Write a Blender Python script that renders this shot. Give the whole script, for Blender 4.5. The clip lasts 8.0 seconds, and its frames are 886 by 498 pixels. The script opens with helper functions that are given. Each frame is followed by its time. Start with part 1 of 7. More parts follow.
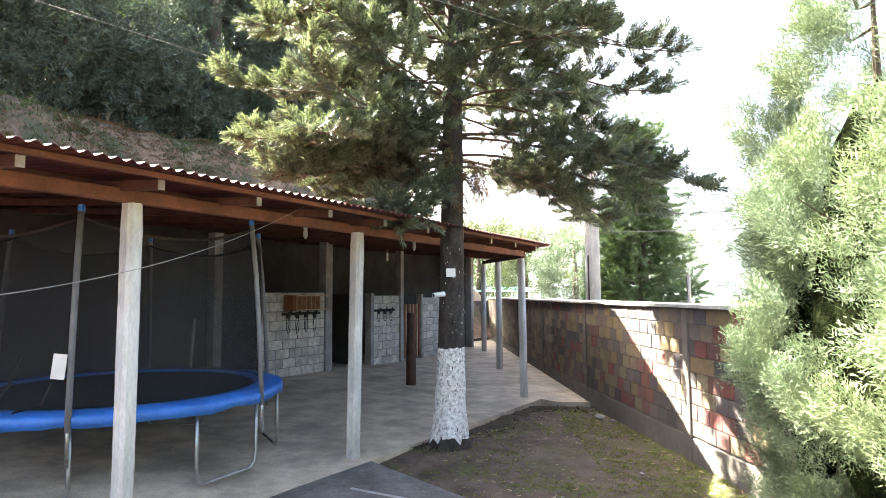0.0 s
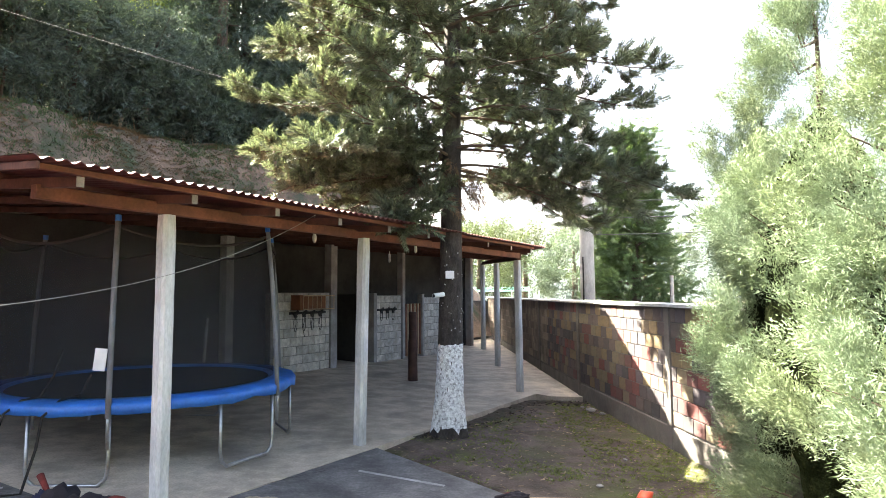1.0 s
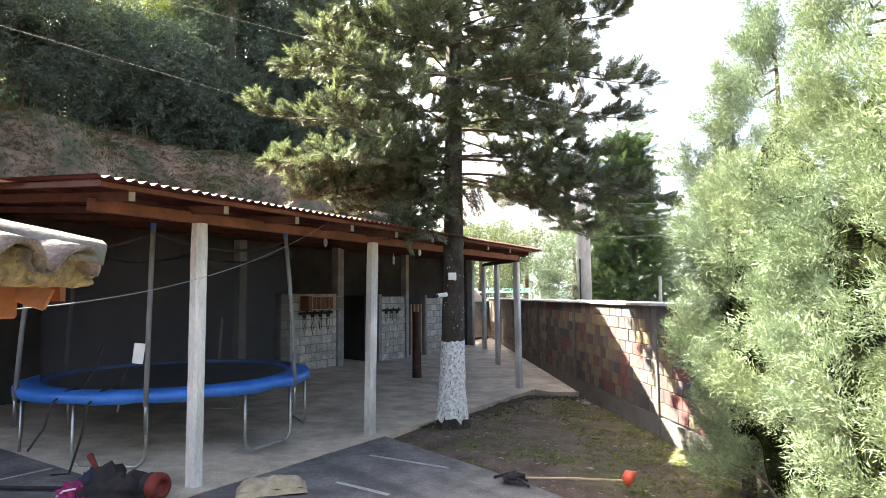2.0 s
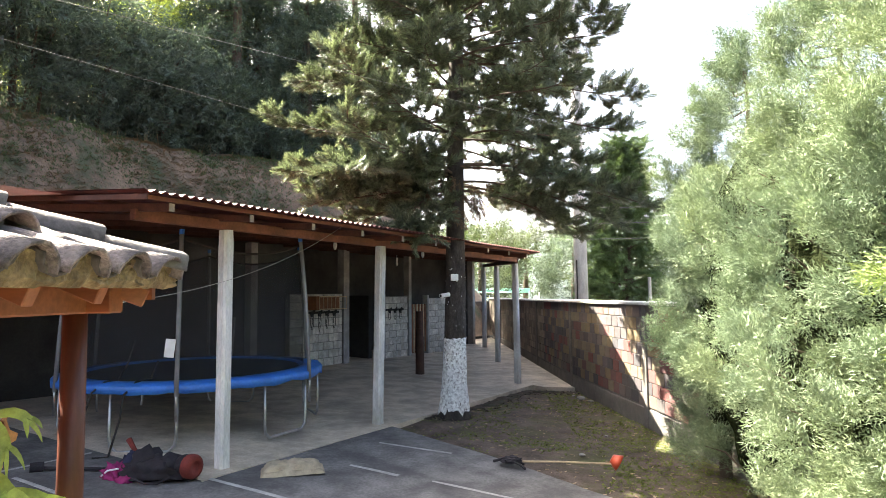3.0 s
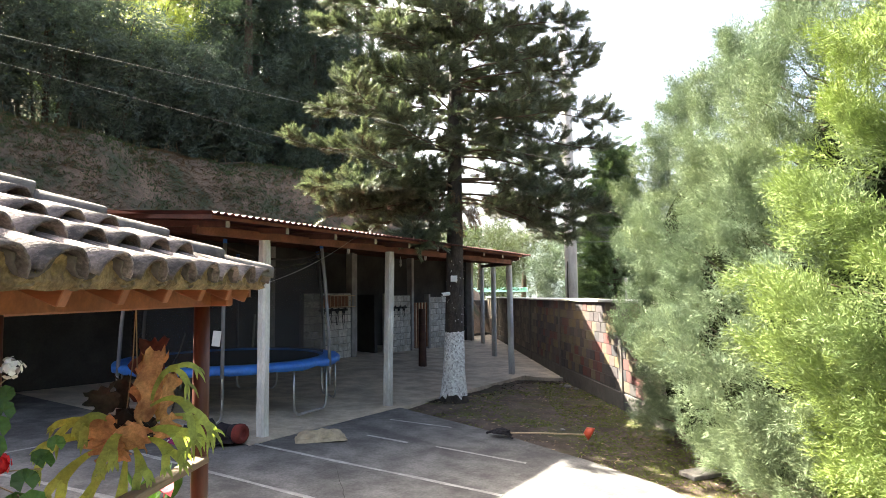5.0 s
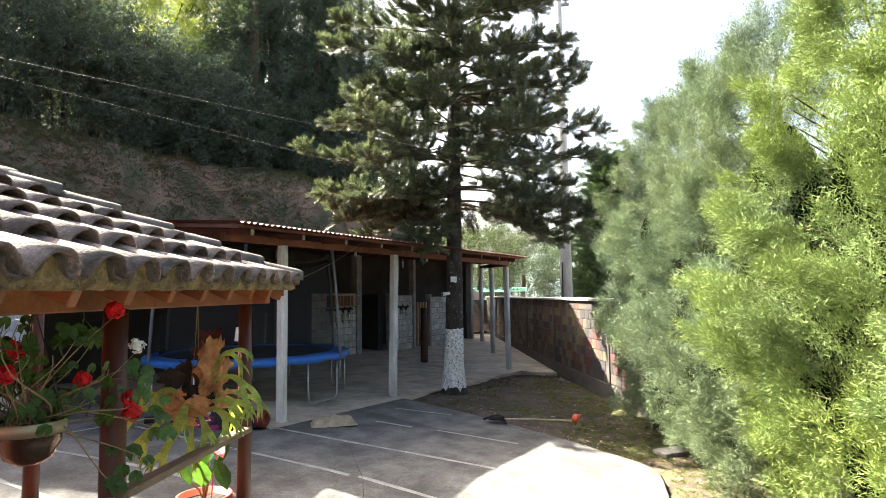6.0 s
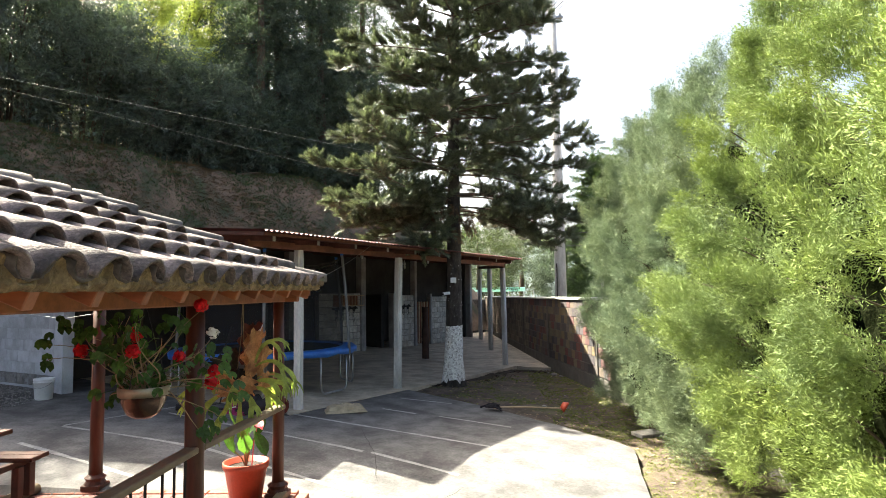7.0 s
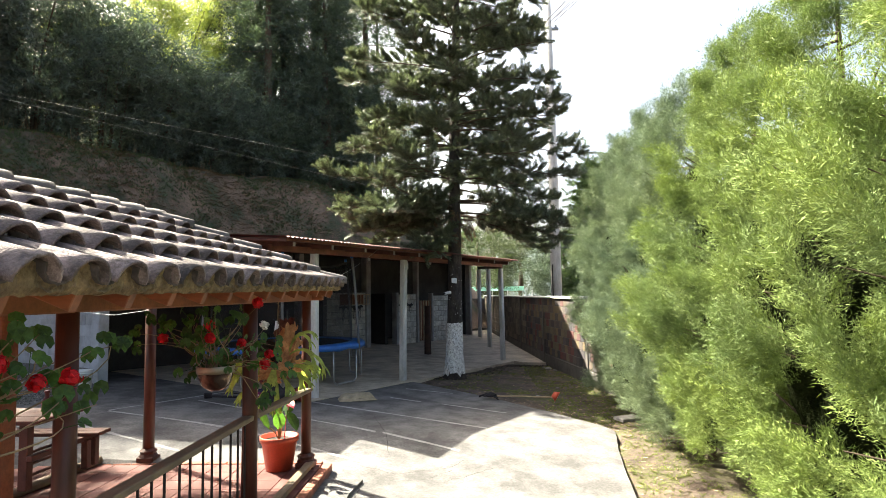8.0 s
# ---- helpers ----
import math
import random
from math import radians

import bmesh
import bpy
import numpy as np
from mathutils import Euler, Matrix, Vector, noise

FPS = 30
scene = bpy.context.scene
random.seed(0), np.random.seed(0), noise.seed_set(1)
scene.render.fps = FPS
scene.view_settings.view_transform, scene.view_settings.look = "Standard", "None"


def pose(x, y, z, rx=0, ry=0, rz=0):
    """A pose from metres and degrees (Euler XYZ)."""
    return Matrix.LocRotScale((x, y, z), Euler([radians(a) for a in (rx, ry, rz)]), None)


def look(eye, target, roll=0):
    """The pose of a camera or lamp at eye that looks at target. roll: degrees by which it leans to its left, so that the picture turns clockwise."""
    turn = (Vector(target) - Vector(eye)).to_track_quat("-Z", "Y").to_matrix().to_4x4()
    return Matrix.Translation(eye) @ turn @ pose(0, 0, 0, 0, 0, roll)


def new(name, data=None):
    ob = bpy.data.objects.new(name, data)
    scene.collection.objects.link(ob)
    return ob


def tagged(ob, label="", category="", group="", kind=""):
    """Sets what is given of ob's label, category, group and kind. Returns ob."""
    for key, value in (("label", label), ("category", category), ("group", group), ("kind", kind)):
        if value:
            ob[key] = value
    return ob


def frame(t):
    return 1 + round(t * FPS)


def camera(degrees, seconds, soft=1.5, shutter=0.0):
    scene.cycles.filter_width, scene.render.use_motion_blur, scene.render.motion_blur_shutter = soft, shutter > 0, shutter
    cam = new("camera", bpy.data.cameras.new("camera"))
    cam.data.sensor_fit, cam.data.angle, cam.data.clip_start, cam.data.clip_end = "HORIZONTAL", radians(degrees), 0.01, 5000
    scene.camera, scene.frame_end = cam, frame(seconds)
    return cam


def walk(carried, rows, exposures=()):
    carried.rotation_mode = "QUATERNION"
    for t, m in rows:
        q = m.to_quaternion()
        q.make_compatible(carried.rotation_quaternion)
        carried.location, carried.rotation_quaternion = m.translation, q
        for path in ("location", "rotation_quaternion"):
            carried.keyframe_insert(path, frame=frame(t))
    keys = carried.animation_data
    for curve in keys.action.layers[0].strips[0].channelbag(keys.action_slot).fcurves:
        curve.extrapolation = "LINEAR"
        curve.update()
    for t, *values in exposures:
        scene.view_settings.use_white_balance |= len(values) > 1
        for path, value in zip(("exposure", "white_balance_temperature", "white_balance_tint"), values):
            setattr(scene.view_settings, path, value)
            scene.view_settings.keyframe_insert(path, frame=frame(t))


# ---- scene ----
cam = camera(72.0, 8.0, 0.7)
PATH = [
    (0, (0.258, -4.654, 1.93), (0.195, -2.66, 2.079), -0.4),
    (0.5, (0.29, -4.963, 1.946), (0.225, -2.969, 2.091), -0.5),
    (1, (0.296, -5.275, 1.944), (0.23, -3.282, 2.091), -0.4),
    (1.5, (0.303, -5.592, 1.931), (0.234, -3.599, 2.082), -0.5),
    (3, (0.276, -6.536, 1.919), (0.205, -4.543, 2.072), -0.6),
    (3.5, (0.285, -6.834, 1.923), (0.214, -4.841, 2.076), -0.6),
    (4, (0.284, -7.166, 1.926), (0.214, -5.172, 2.076), -0.6),
    (4.5, (0.289, -7.521, 1.922), (0.219, -5.528, 2.072), -0.6),
    (6, (0.341, -8.808, 1.908), (0.269, -6.815, 2.058), -0.8),
    (6.5, (0.329, -9.259, 1.906), (0.26, -7.266, 2.055), -0.7),
    (7, (0.354, -9.763, 1.901), (0.284, -7.77, 2.051), -0.9),
    (7.5, (0.351, -10.261, 1.904), (0.282, -8.267, 2.053), -0.9),
    (8, (0.353, -10.788, 1.908), (0.283, -8.794, 2.055), -0.9),
]
walk(cam, [(t, look(eye, target, roll)) for t, eye, target, roll in PATH], [(0.0, 4.15, 6900, 5), (1.5, 3.8, 6900, 5), (3.0, 3.55, 6900, 5), (4.5, 3.25, 6900, 4), (6.0, 2.9, 6900, 3), (8.0, 2.6, 6900, 2)])

# ---- world, sun ----
SUN_DIR = Vector((-2.30, 1.52, 2.85)).normalized()
world = bpy.data.worlds.new("sky_world")
scene.world = world
world.use_nodes = True
wnt = world.node_tree
sky = wnt.nodes.new("ShaderNodeTexSky")
sky.sky_type = "NISHITA"
sky.sun_disc = False
sky.sun_elevation = math.asin(SUN_DIR.z)
sky.sun_rotation = math.atan2(SUN_DIR.x, SUN_DIR.y)
sky.air_density, sky.dust_density, sky.ozone_density = 0.7, 8.0, 1.0
wnt.links.new(sky.outputs[0], wnt.nodes["Background"].inputs[0])
wnt.nodes["Background"].inputs[1].default_value = 0.10
sun = new("sun", bpy.data.lights.new("sun", "SUN"))
sun.data.energy = 5.0
sun.data.angle = radians(0.6)
sun.data.color = (1.0, 0.94, 0.84)
sun.matrix_world = look(SUN_DIR * 60, (0, 0, 0))


# ---- materials ----
def mat(name, col, rough=0.8, metal=0.0, var=0.25, scale=6.0, fine=60.0, bump=0.3, bump_dist=0.01, col2=None, stain=None, stain_scale=1.2,
        stain_amt=0.5, tmix=0.4, island=0.0, spec=0.4, stretch=(1, 1, 1), trans=None, obj_var=0.0):
    """A surface with variation at two scales: broad stains and fine grain, with relief."""
    m = bpy.data.materials.new(name)
    m.use_nodes = True
    nt = m.node_tree
    n, lk = nt.nodes, nt.links
    b = n["Principled BSDF"]
    tc = n.new("ShaderNodeTexCoord")
    mp = n.new("ShaderNodeMapping")
    mp.inputs["Scale"].default_value = stretch
    if obj_var:
        own = n.new("ShaderNodeVectorMath")
        own.operation = "MULTIPLY_ADD"
        lk.new(n.new("ShaderNodeObjectInfo").outputs["Random"], own.inputs[0])
        own.inputs[1].default_value = (17.0, 31.0, 9.0)
        lk.new(tc.outputs["Object"], own.inputs[2])
        lk.new(own.outputs[0], mp.inputs[0])
    else:
        lk.new(tc.outputs["Object"], mp.inputs[0])

    def noi(sc, detail=5.0, ro=0.6):
        k = n.new("ShaderNodeTexNoise")
        k.inputs["Scale"].default_value, k.inputs["Detail"].default_value, k.inputs["Roughness"].default_value = sc, detail, ro
        lk.new(mp.outputs[0], k.inputs["Vector"])
        return k.outputs[0]

    def ramp(src, lo, hi):
        k = n.new("ShaderNodeMapRange")
        k.inputs[1].default_value, k.inputs[2].default_value = lo, hi
        lk.new(src, k.inputs[0])
        return k.outputs[0]

    def mixc(fac, a, c, kind="MIX"):
        k = n.new("ShaderNodeMix")
        k.data_type, k.blend_type = "RGBA", kind
        for src, i in ((fac, 0), (a, 6), (c, 7)):
            if isinstance(src, (tuple, list)):
                k.inputs[i].default_value = (*src[:3], 1)
            elif isinstance(src, (int, float)):
                k.inputs[i].default_value = src
            else:
                lk.new(src, k.inputs[i])
        return k.outputs[2]
    c2 = col2 or tuple(c * (1 - var) for c in col)
    c1 = tuple(min(1, c * (1 + var * 0.6)) for c in col) if not col2 else col
    a, f = noi(scale), noi(fine, 3.0)
    c = mixc(ramp(a, 0.35, 0.65), c1, c2)
    k = n.new("ShaderNodeMapRange")
    k.inputs[1].default_value, k.inputs[2].default_value, k.inputs[3].default_value, k.inputs[4].default_value = 0.3, 0.7, 1 - var * 0.6, 1 + var * 0.4
    lk.new(f, k.inputs[0])
    c = mixc(1.0, c, k.outputs[0], "MULTIPLY")
    if stain:
        st = noi(stain_scale, 6.0, 0.7)
        k2 = n.new("ShaderNodeMath")
        k2.operation = "MULTIPLY"
        lk.new(ramp(st, 0.48, 0.66), k2.inputs[0])
        k2.inputs[1].default_value = stain_amt
        c = mixc(k2.outputs[0], c, stain)
    if island or obj_var:
        if obj_var:
            g = n.new("ShaderNodeObjectInfo").outputs["Random"]
        else:
            g = n.new("ShaderNodeNewGeometry").outputs["Random Per Island"]
        amt = obj_var or island
        k = n.new("ShaderNodeMapRange")
        k.inputs[3].default_value, k.inputs[4].default_value = 1 - amt, 1 + amt
        lk.new(g, k.inputs[0])
        c = mixc(1.0, c, k.outputs[0], "MULTIPLY")
    lk.new(c, b.inputs["Base Color"])
    b.inputs["Roughness"].default_value = rough
    b.inputs["Metallic"].default_value = metal
    b.inputs["Specular IOR Level"].default_value = spec
    if bump:
        bp = n.new("ShaderNodeBump")
        bp.inputs["Strength"].default_value, bp.inputs["Distance"].default_value = bump, bump_dist
        mx = n.new("ShaderNodeMath")
        mx.operation = "MULTIPLY_ADD"
        lk.new(f, mx.inputs[0])
        mx.inputs[1].default_value = 0.4
        lk.new(a, mx.inputs[2])
        lk.new(mx.outputs[0], bp.inputs["Height"])
        lk.new(bp.outputs[0], b.inputs["Normal"])
    if trans:
        tr = n.new("ShaderNodeBsdfTranslucent")
        lk.new(mixc(1.0, c, trans, "MULTIPLY"), tr.inputs[0])
        ad = n.new("ShaderNodeMixShader")
        ad.inputs[0].default_value = tmix
        lk.new(b.outputs[0], ad.inputs[1])
        lk.new(tr.outputs[0], ad.inputs[2])
        lk.new(ad.outputs[0], n["Material Output"].inputs[0])
    return m


# ---- building helpers ----
def part(name, bm, material, parent=None, label="", smooth=False):
    me = bpy.data.meshes.new(name)
    bm.to_mesh(me)
    bm.free()
    for mm in (material if isinstance(material, (list, tuple)) else (material,)):
        me.materials.append(mm)
    if smooth:
        for p in me.polygons:
            p.use_smooth = True
    ob = new(name, me)
    if parent is not None:
        ob.parent = parent
    if label:
        tagged(ob, label)
    return ob


def thing(name, label, category, at=(0, 0, 0), rz=0.0, group="", kind=""):
    ob = new(name)
    ob.empty_display_size = 0.1
    ob.matrix_world = pose(*at, 0, 0, rz)
    return tagged(ob, label, category, group, kind)


def V(*a):
    return Vector(a)


def box(bm, lo, hi, m=None, bevel=0.0):
    x0, y0, z0 = lo
    x1, y1, z1 = hi
    vs = [bm.verts.new(p) for p in ((x0, y0, z0), (x1, y0, z0), (x1, y1, z0), (x0, y1, z0), (x0, y0, z1), (x1, y0, z1), (x1, y1, z1), (x0, y1, z1))]
    fs = [bm.faces.new([vs[i] for i in q]) for q in ((3, 2, 1, 0), (4, 5, 6, 7), (0, 1, 5, 4), (1, 2, 6, 5), (2, 3, 7, 6), (3, 0, 4, 7))]
    if bevel:
        es = list({e for f in fs for e in f.edges})
        r = bmesh.ops.bevel(bm, geom=es, offset=bevel, segments=1, affect="EDGES")
        vs = list({v for v in vs if v.is_valid} | {v for f in r["faces"] for v in f.verts})
    if m is not None:
        bmesh.ops.transform(bm, matrix=m, verts=vs)
    return vs


def along(a, b, up=(0, 0, 1)):
    """A pose at a whose x axis points to b."""
    a, b = Vector(a), Vector(b)
    x = (b - a).normalized()
    u = Vector(up)
    if abs(x.dot(u)) > 0.99:
        u = Vector((0, 1, 0))
    y = u.cross(x).normalized()
    z = x.cross(y)
    m = Matrix((x, y, z)).transposed().to_4x4()
    m.translation = a
    return m


def beam(bm, a, b, w, h, bevel=0.0, up=(0, 0, 1)):
    """A squared timber of width w and height h, whose axis runs from a to b."""
    return box(bm, (0, -w / 2, -h / 2), ((Vector(b) - Vector(a)).length, w / 2, h / 2), along(a, b, up), bevel)


def tube(bm, pts, r, seg=8, cap=True, rr=None):
    """A round bar along pts; rr gives a radius for each point."""
    pts = [Vector(p) for p in pts]
    rings = []
    ref = None
    for i, p in enumerate(pts):
        d = (pts[min(i + 1, len(pts) - 1)] - pts[max(i - 1, 0)]).normalized()
        if ref is None:
            ref = Vector((0, 0, 1)) if abs(d.z) < 0.9 else Vector((1, 0, 0))
        u = (ref - d * ref.dot(d)).normalized()
        ref = u
        w = d.cross(u)
        k = rr[i] if rr else r
        rings.append([bm.verts.new(p + (u * math.cos(2 * math.pi * j / seg) + w * math.sin(2 * math.pi * j / seg)) * k) for j in range(seg)])
    for a, b in zip(rings, rings[1:]):
        for j in range(seg):
            bm.faces.new((a[j], a[(j + 1) % seg], b[(j + 1) % seg], b[j]))
    if cap:
        bm.faces.new(rings[0][::-1])
        bm.faces.new(rings[-1])
    return rings


def lathe(bm, prof, seg=24, at=(0, 0, 0)):
    """A turned shape from (radius, z) pairs."""
    rings = [[bm.verts.new((at[0] + r * math.cos(2 * math.pi * j / seg), at[1] + r * math.sin(2 * math.pi * j / seg), at[2] + z)) for j in range(seg)] for r, z in prof]
    for a, b in zip(rings, rings[1:]):
        for j in range(seg):
            bm.faces.new((a[j], a[(j + 1) % seg], b[(j + 1) % seg], b[j]))
    return rings


def B():
    return bmesh.new()


def lerp(a, b, t):
    return a + (b - a) * t


def fbm(x, y, z=0.0, sc=1.0):
    return noise.fractal(Vector((x * sc, y * sc, z * sc)), 1.0, 2.0, 4)


M_CONC = mat("yard_concrete", (0.150, 0.143, 0.141), 0.9, var=0.45, scale=2.2, fine=34, bump=0.7, stain=(0.052, 0.05, 0.052), stain_scale=1.3, stain_amt=0.8)
M_PAD = mat("shed_concrete", (0.53, 0.45, 0.355), 0.8, var=0.3, scale=2.2, fine=45, bump=0.35, stain=(0.25, 0.215, 0.175), stain_scale=0.9, stain_amt=0.8)
M_LAWN = mat("lawn_soil", (0.11, 0.08, 0.062), 0.95, var=0.45, scale=3.0, fine=40, bump=1.0, bump_dist=0.03, stain=(0.075, 0.082, 0.026), stain_scale=1.1, stain_amt=0.95)
M_POST = mat("post_concrete", (0.60, 0.59, 0.57), 0.85, var=0.25, scale=5, fine=60, bump=0.3, stain=(0.28, 0.27, 0.22), stain_scale=3.0, stretch=(1, 1, 0.3))
M_BLOCK = mat("grey_block", (0.57, 0.535, 0.48), 0.9, var=0.3, scale=8, fine=90, bump=0.6, obj_var=0.2, stain=(0.33, 0.28, 0.215), stain_scale=1.6, stain_amt=0.6)
M_MORTAR = mat("mortar", (0.19, 0.18, 0.165), 0.95, scale=8, fine=80, bump=0.5)
M_WALLB = mat("wall_mortar", (0.125, 0.118, 0.11), 0.95, var=0.3, scale=3, fine=60, bump=0.5, stain=(0.07, 0.07, 0.065))
M_COPE = mat("coping_cement", (0.62, 0.60, 0.57), 0.9, var=0.25, scale=4, fine=50, bump=0.5, stain=(0.35, 0.33, 0.30))
M_ROOFRED = mat("red_painted_sheet", (0.12, 0.036, 0.03), 0.5, 0.3, var=0.3, scale=2, fine=30, bump=0.15, stain=(0.10, 0.03, 0.02))
M_TIMBER = mat("red_brown_timber", (0.20, 0.075, 0.045), 0.7, var=0.35, scale=4, fine=40, bump=0.4, stretch=(1, 1, 1), stain=(0.09, 0.045, 0.03))
M_DARKWOOD = mat("dark_timber", (0.035, 0.026, 0.022), 0.8, var=0.4, scale=4, fine=40, bump=0.4)
M_TILE = mat("weathered_clay_tile", (0.30, 0.232, 0.218), 0.9, var=0.5, col2=(0.095, 0.076, 0.072), scale=7, fine=75, bump=1.0, bump_dist=0.02, stain=(0.05, 0.043, 0.042), stain_scale=9, stain_amt=0.9, obj_var=0.30)
M_VWOOD = mat("varnished_orange_timber", (0.26, 0.088, 0.036), 0.5, var=0.35, scale=3, fine=35, bump=0.25, stretch=(0.25, 1, 1))
M_VPOST = mat("varnished_post", (0.085, 0.026, 0.015), 0.45, var=0.35, scale=5, fine=35, bump=0.25, stretch=(1, 1, 0.2))
M_BLUE = mat("blue_pad_vinyl", (0.04, 0.175, 0.56), 0.4, var=0.2, scale=5, fine=25, bump=0.4, bump_dist=0.02, stain=(0.02, 0.07, 0.35), stain_scale=3)
M_BLACK = mat("black_mesh_bed", (0.012, 0.012, 0.013), 0.8, var=0.2, bump=0.1)
M_STEEL = mat("galvanised_tube", (0.42, 0.42, 0.42), 0.35, 0.9, var=0.2, scale=9, fine=60, bump=0.1, stain=(0.2, 0.15, 0.11), stain_scale=6)
M_BARK = mat("dark_bark", (0.055, 0.046, 0.040), 0.95, var=0.5, scale=9, fine=50, bump=1.0, bump_dist=0.03, stretch=(1, 1, 0.5))
M_LIME = mat("limewash_on_bark", (0.82, 0.82, 0.80), 0.9, var=0.2, scale=20, fine=70, bump=1.0, bump_dist=0.03, stain=(0.10, 0.085, 0.075), stain_scale=24, stain_amt=0.85)
M_SOILBANK = mat("bank_earth", (0.145, 0.10, 0.068), 0.95, var=0.5, scale=0.9, fine=12, bump=1.0, bump_dist=0.1, stain=(0.045, 0.062, 0.03), stain_scale=0.9, stain_amt=0.9)
M_REDTILE = mat("red_floor_tile", (0.17, 0.06, 0.05), 0.6, var=0.25, scale=5, fine=40, bump=0.2, obj_var=0.12)
# ---- plan ----
D = Vector((0.4671, 0.8842, 0))
N = Vector((-0.8842, 0.4671, 0))
P1 = Vector((-2.33, -0.08, 0))
SHED = Matrix((D, N, (0, 0, 1))).transposed().to_4x4()
SHED.translation = P1


def S(a, p, z=0.0):
    """A place by the shed's own measures: along its post line, back from it, up."""
    return SHED @ Vector((a, p, z))


def yard_z(x, y):
    """The paving falls gently to the right and towards the deck."""
    dip = min(max(-2.2 - y, 0), 1.8) * 0.095
    return -0.05 * max(x, -7.5) - dip


def G(x, y, up=0.0):
    return Vector((x, y, yard_z(x, y) + up))


def bank_z(a, p):
    """Height of the earth bank behind the shed."""
    top = 6.6 + 0.10 * min(max(a - 6.0, 0), 6) - 0.03 * max(a - 4.0, 0) - 0.03 * max(a - 14.5, 0) ** 2 + 0.06 * max(-a, 0)
    top = max(top, 0.6)
    k = min(max((p - 6.9) / 4.3, 0), 1)
    rise = k * k * (3 - 2 * k) * 0.55 + k * 0.45
    return 0.1 + (top - 0.1) * rise + (max(p - 11.2, 0) * 0.12 + max(p - 13.5, 0) * 0.36) * min(1, max(0, (26 - a) / 14))


def EDGE_X(y):
    """Where the paving ends and the lawn begins."""
    pts = ((-20, 1.9), (-9, 1.9), (-6.5, 1.95), (-4.63, 2.08), (-2.62, 2.3), (-1.6, 2.5), (-0.87, 2.09), (0.0, 1.46), (0.99, 0.63), (2.5, -0.86), (3.4, -0.6), (4.35, 0.02), (5.55, 0.72), (6.85, 1.40), (7.1, 2.2), (7.3, 9))
    for (y0, x0), (y1, x1) in zip(pts, pts[1:]):
        if y0 <= y <= y1:
            return lerp(x0, x1, (y - y0) / (y1 - y0))
    return 9


# ---- ground: one sheet to the horizon ----
def ground_grid():
    bm = B()
    xs = sorted(set([-400, -200, -100, -60, -40, -25, -15, -10, -6, -3] + [i * 0.25 for i in range(-4, 22)] + [6, 8, 11, 15, 22, 35, 60, 100, 200, 400]))
    ys = sorted(set([-400, -200, -100, -50, -30, -20, -14] + [i * 0.25 for i in range(-44, 34)] + [9, 11, 14, 18, 24, 32, 45, 70, 110, 200, 400]))
    rows = []
    for y in ys:
        row = []
        for x in xs:
            bumps = 0.025 * fbm(x, y, 0, 1.3) + 0.012 * fbm(x, y, 3, 5)
            z = -0.3 + bumps
            if -1.5 < x < 5 and -14 < y < 9:
                z = yard_z(x, y) - (0.075 if y > -1 else 0.035) + bumps + 0.07 * min(1, max(0, (x - 2.4) / 0.8)) + 0.07 * max(0, 1 - ((x - 0.06) ** 2 + (y - 3.44) ** 2) ** 0.5 / 1.1)
                if x < EDGE_X(y) - 0.12:
                    z = -0.5
            row.append(bm.verts.new((x, y, z)))
        rows.append(row)
    for a, b in zip(rows, rows[1:]):
        for i in range(len(xs) - 1):
            bm.faces.new((a[i], a[i + 1], b[i + 1], b[i]))
    return bm


ground = tagged(part("ground", ground_grid(), M_LAWN, smooth=True), "brown soil with moss, thin grass and litter", "ground", kind="structure")


def xy(v):
    return (v.x, v.y)


EDGE = [(-0.86, 2.50), (0.0, 1.62), (0.63, 0.99), (1.08, 0.47), (1.46, 0.0), (1.80, -0.42), (2.09, -0.87), (2.36, -1.22), (2.50, -1.60), (2.44, -2.0), (2.30, -2.62), (2.20, -3.4), (2.08, -4.63), (1.95, -6.5), (1.9, -9), (1.9, -13)]
EDGE = [p for q, r in zip(EDGE, EDGE[1:]) for p in [(lerp(q[0], r[0], k / 3) + random.uniform(-0.012, 0.012), lerp(q[1], r[1], k / 3) + random.uniform(-0.012, 0.012)) for k in range(3)]] + [EDGE[-1]]


def yard_mesh():
    """Paving as slabs of one pour, cut in bands so that it can fall both ways."""
    bm = B()
    import_rows = [-13, -10, -7, -4.7, -4.2, -3.6, -3.0, -2.5, -2.0, -1.5, -1.0, -0.5, 0.0, 0.5, 1.0, 1.5, 2.0, 2.5]

    def edge_x(y):
        for (x0, y0), (x1, y1) in zip(EDGE, EDGE[1:]):
            if (y0 - y) * (y1 - y) <= 0 and abs(y0 - y1) > 1e-6:
                return lerp(x0, x1, (y - y0) / (y1 - y0))
        return -0.86 if y >= 2.5 else 1.9
    fine = sorted(set(import_rows + [round(-5 + 0.12 * k, 3) for k in range(63)]))
    prev = None
    for y in fine:
        ex = edge_x(y)
        xs = [-24, -16, -11, -7.5] + [lerp(-7.5, ex, k / 9) for k in range(1, 10)]
        row = [bm.verts.new((x, y, min(yard_z(x, y), -0.04 if -7.6 < x < -1.25 and y < -3.75 else 9) + 0.006 * fbm(x, y, 1, 0.8))) for x in xs]
        low = bm.verts.new((ex, y, yard_z(ex, y) - 0.2))
        if prev:
            for i in range(len(xs) - 1):
                bm.faces.new((prev[0][i], prev[0][i + 1], row[i + 1], row[i]))
            bm.faces.new((prev[0][-1], prev[1], low, row[-1]))
        prev = (row, low)
    return bm


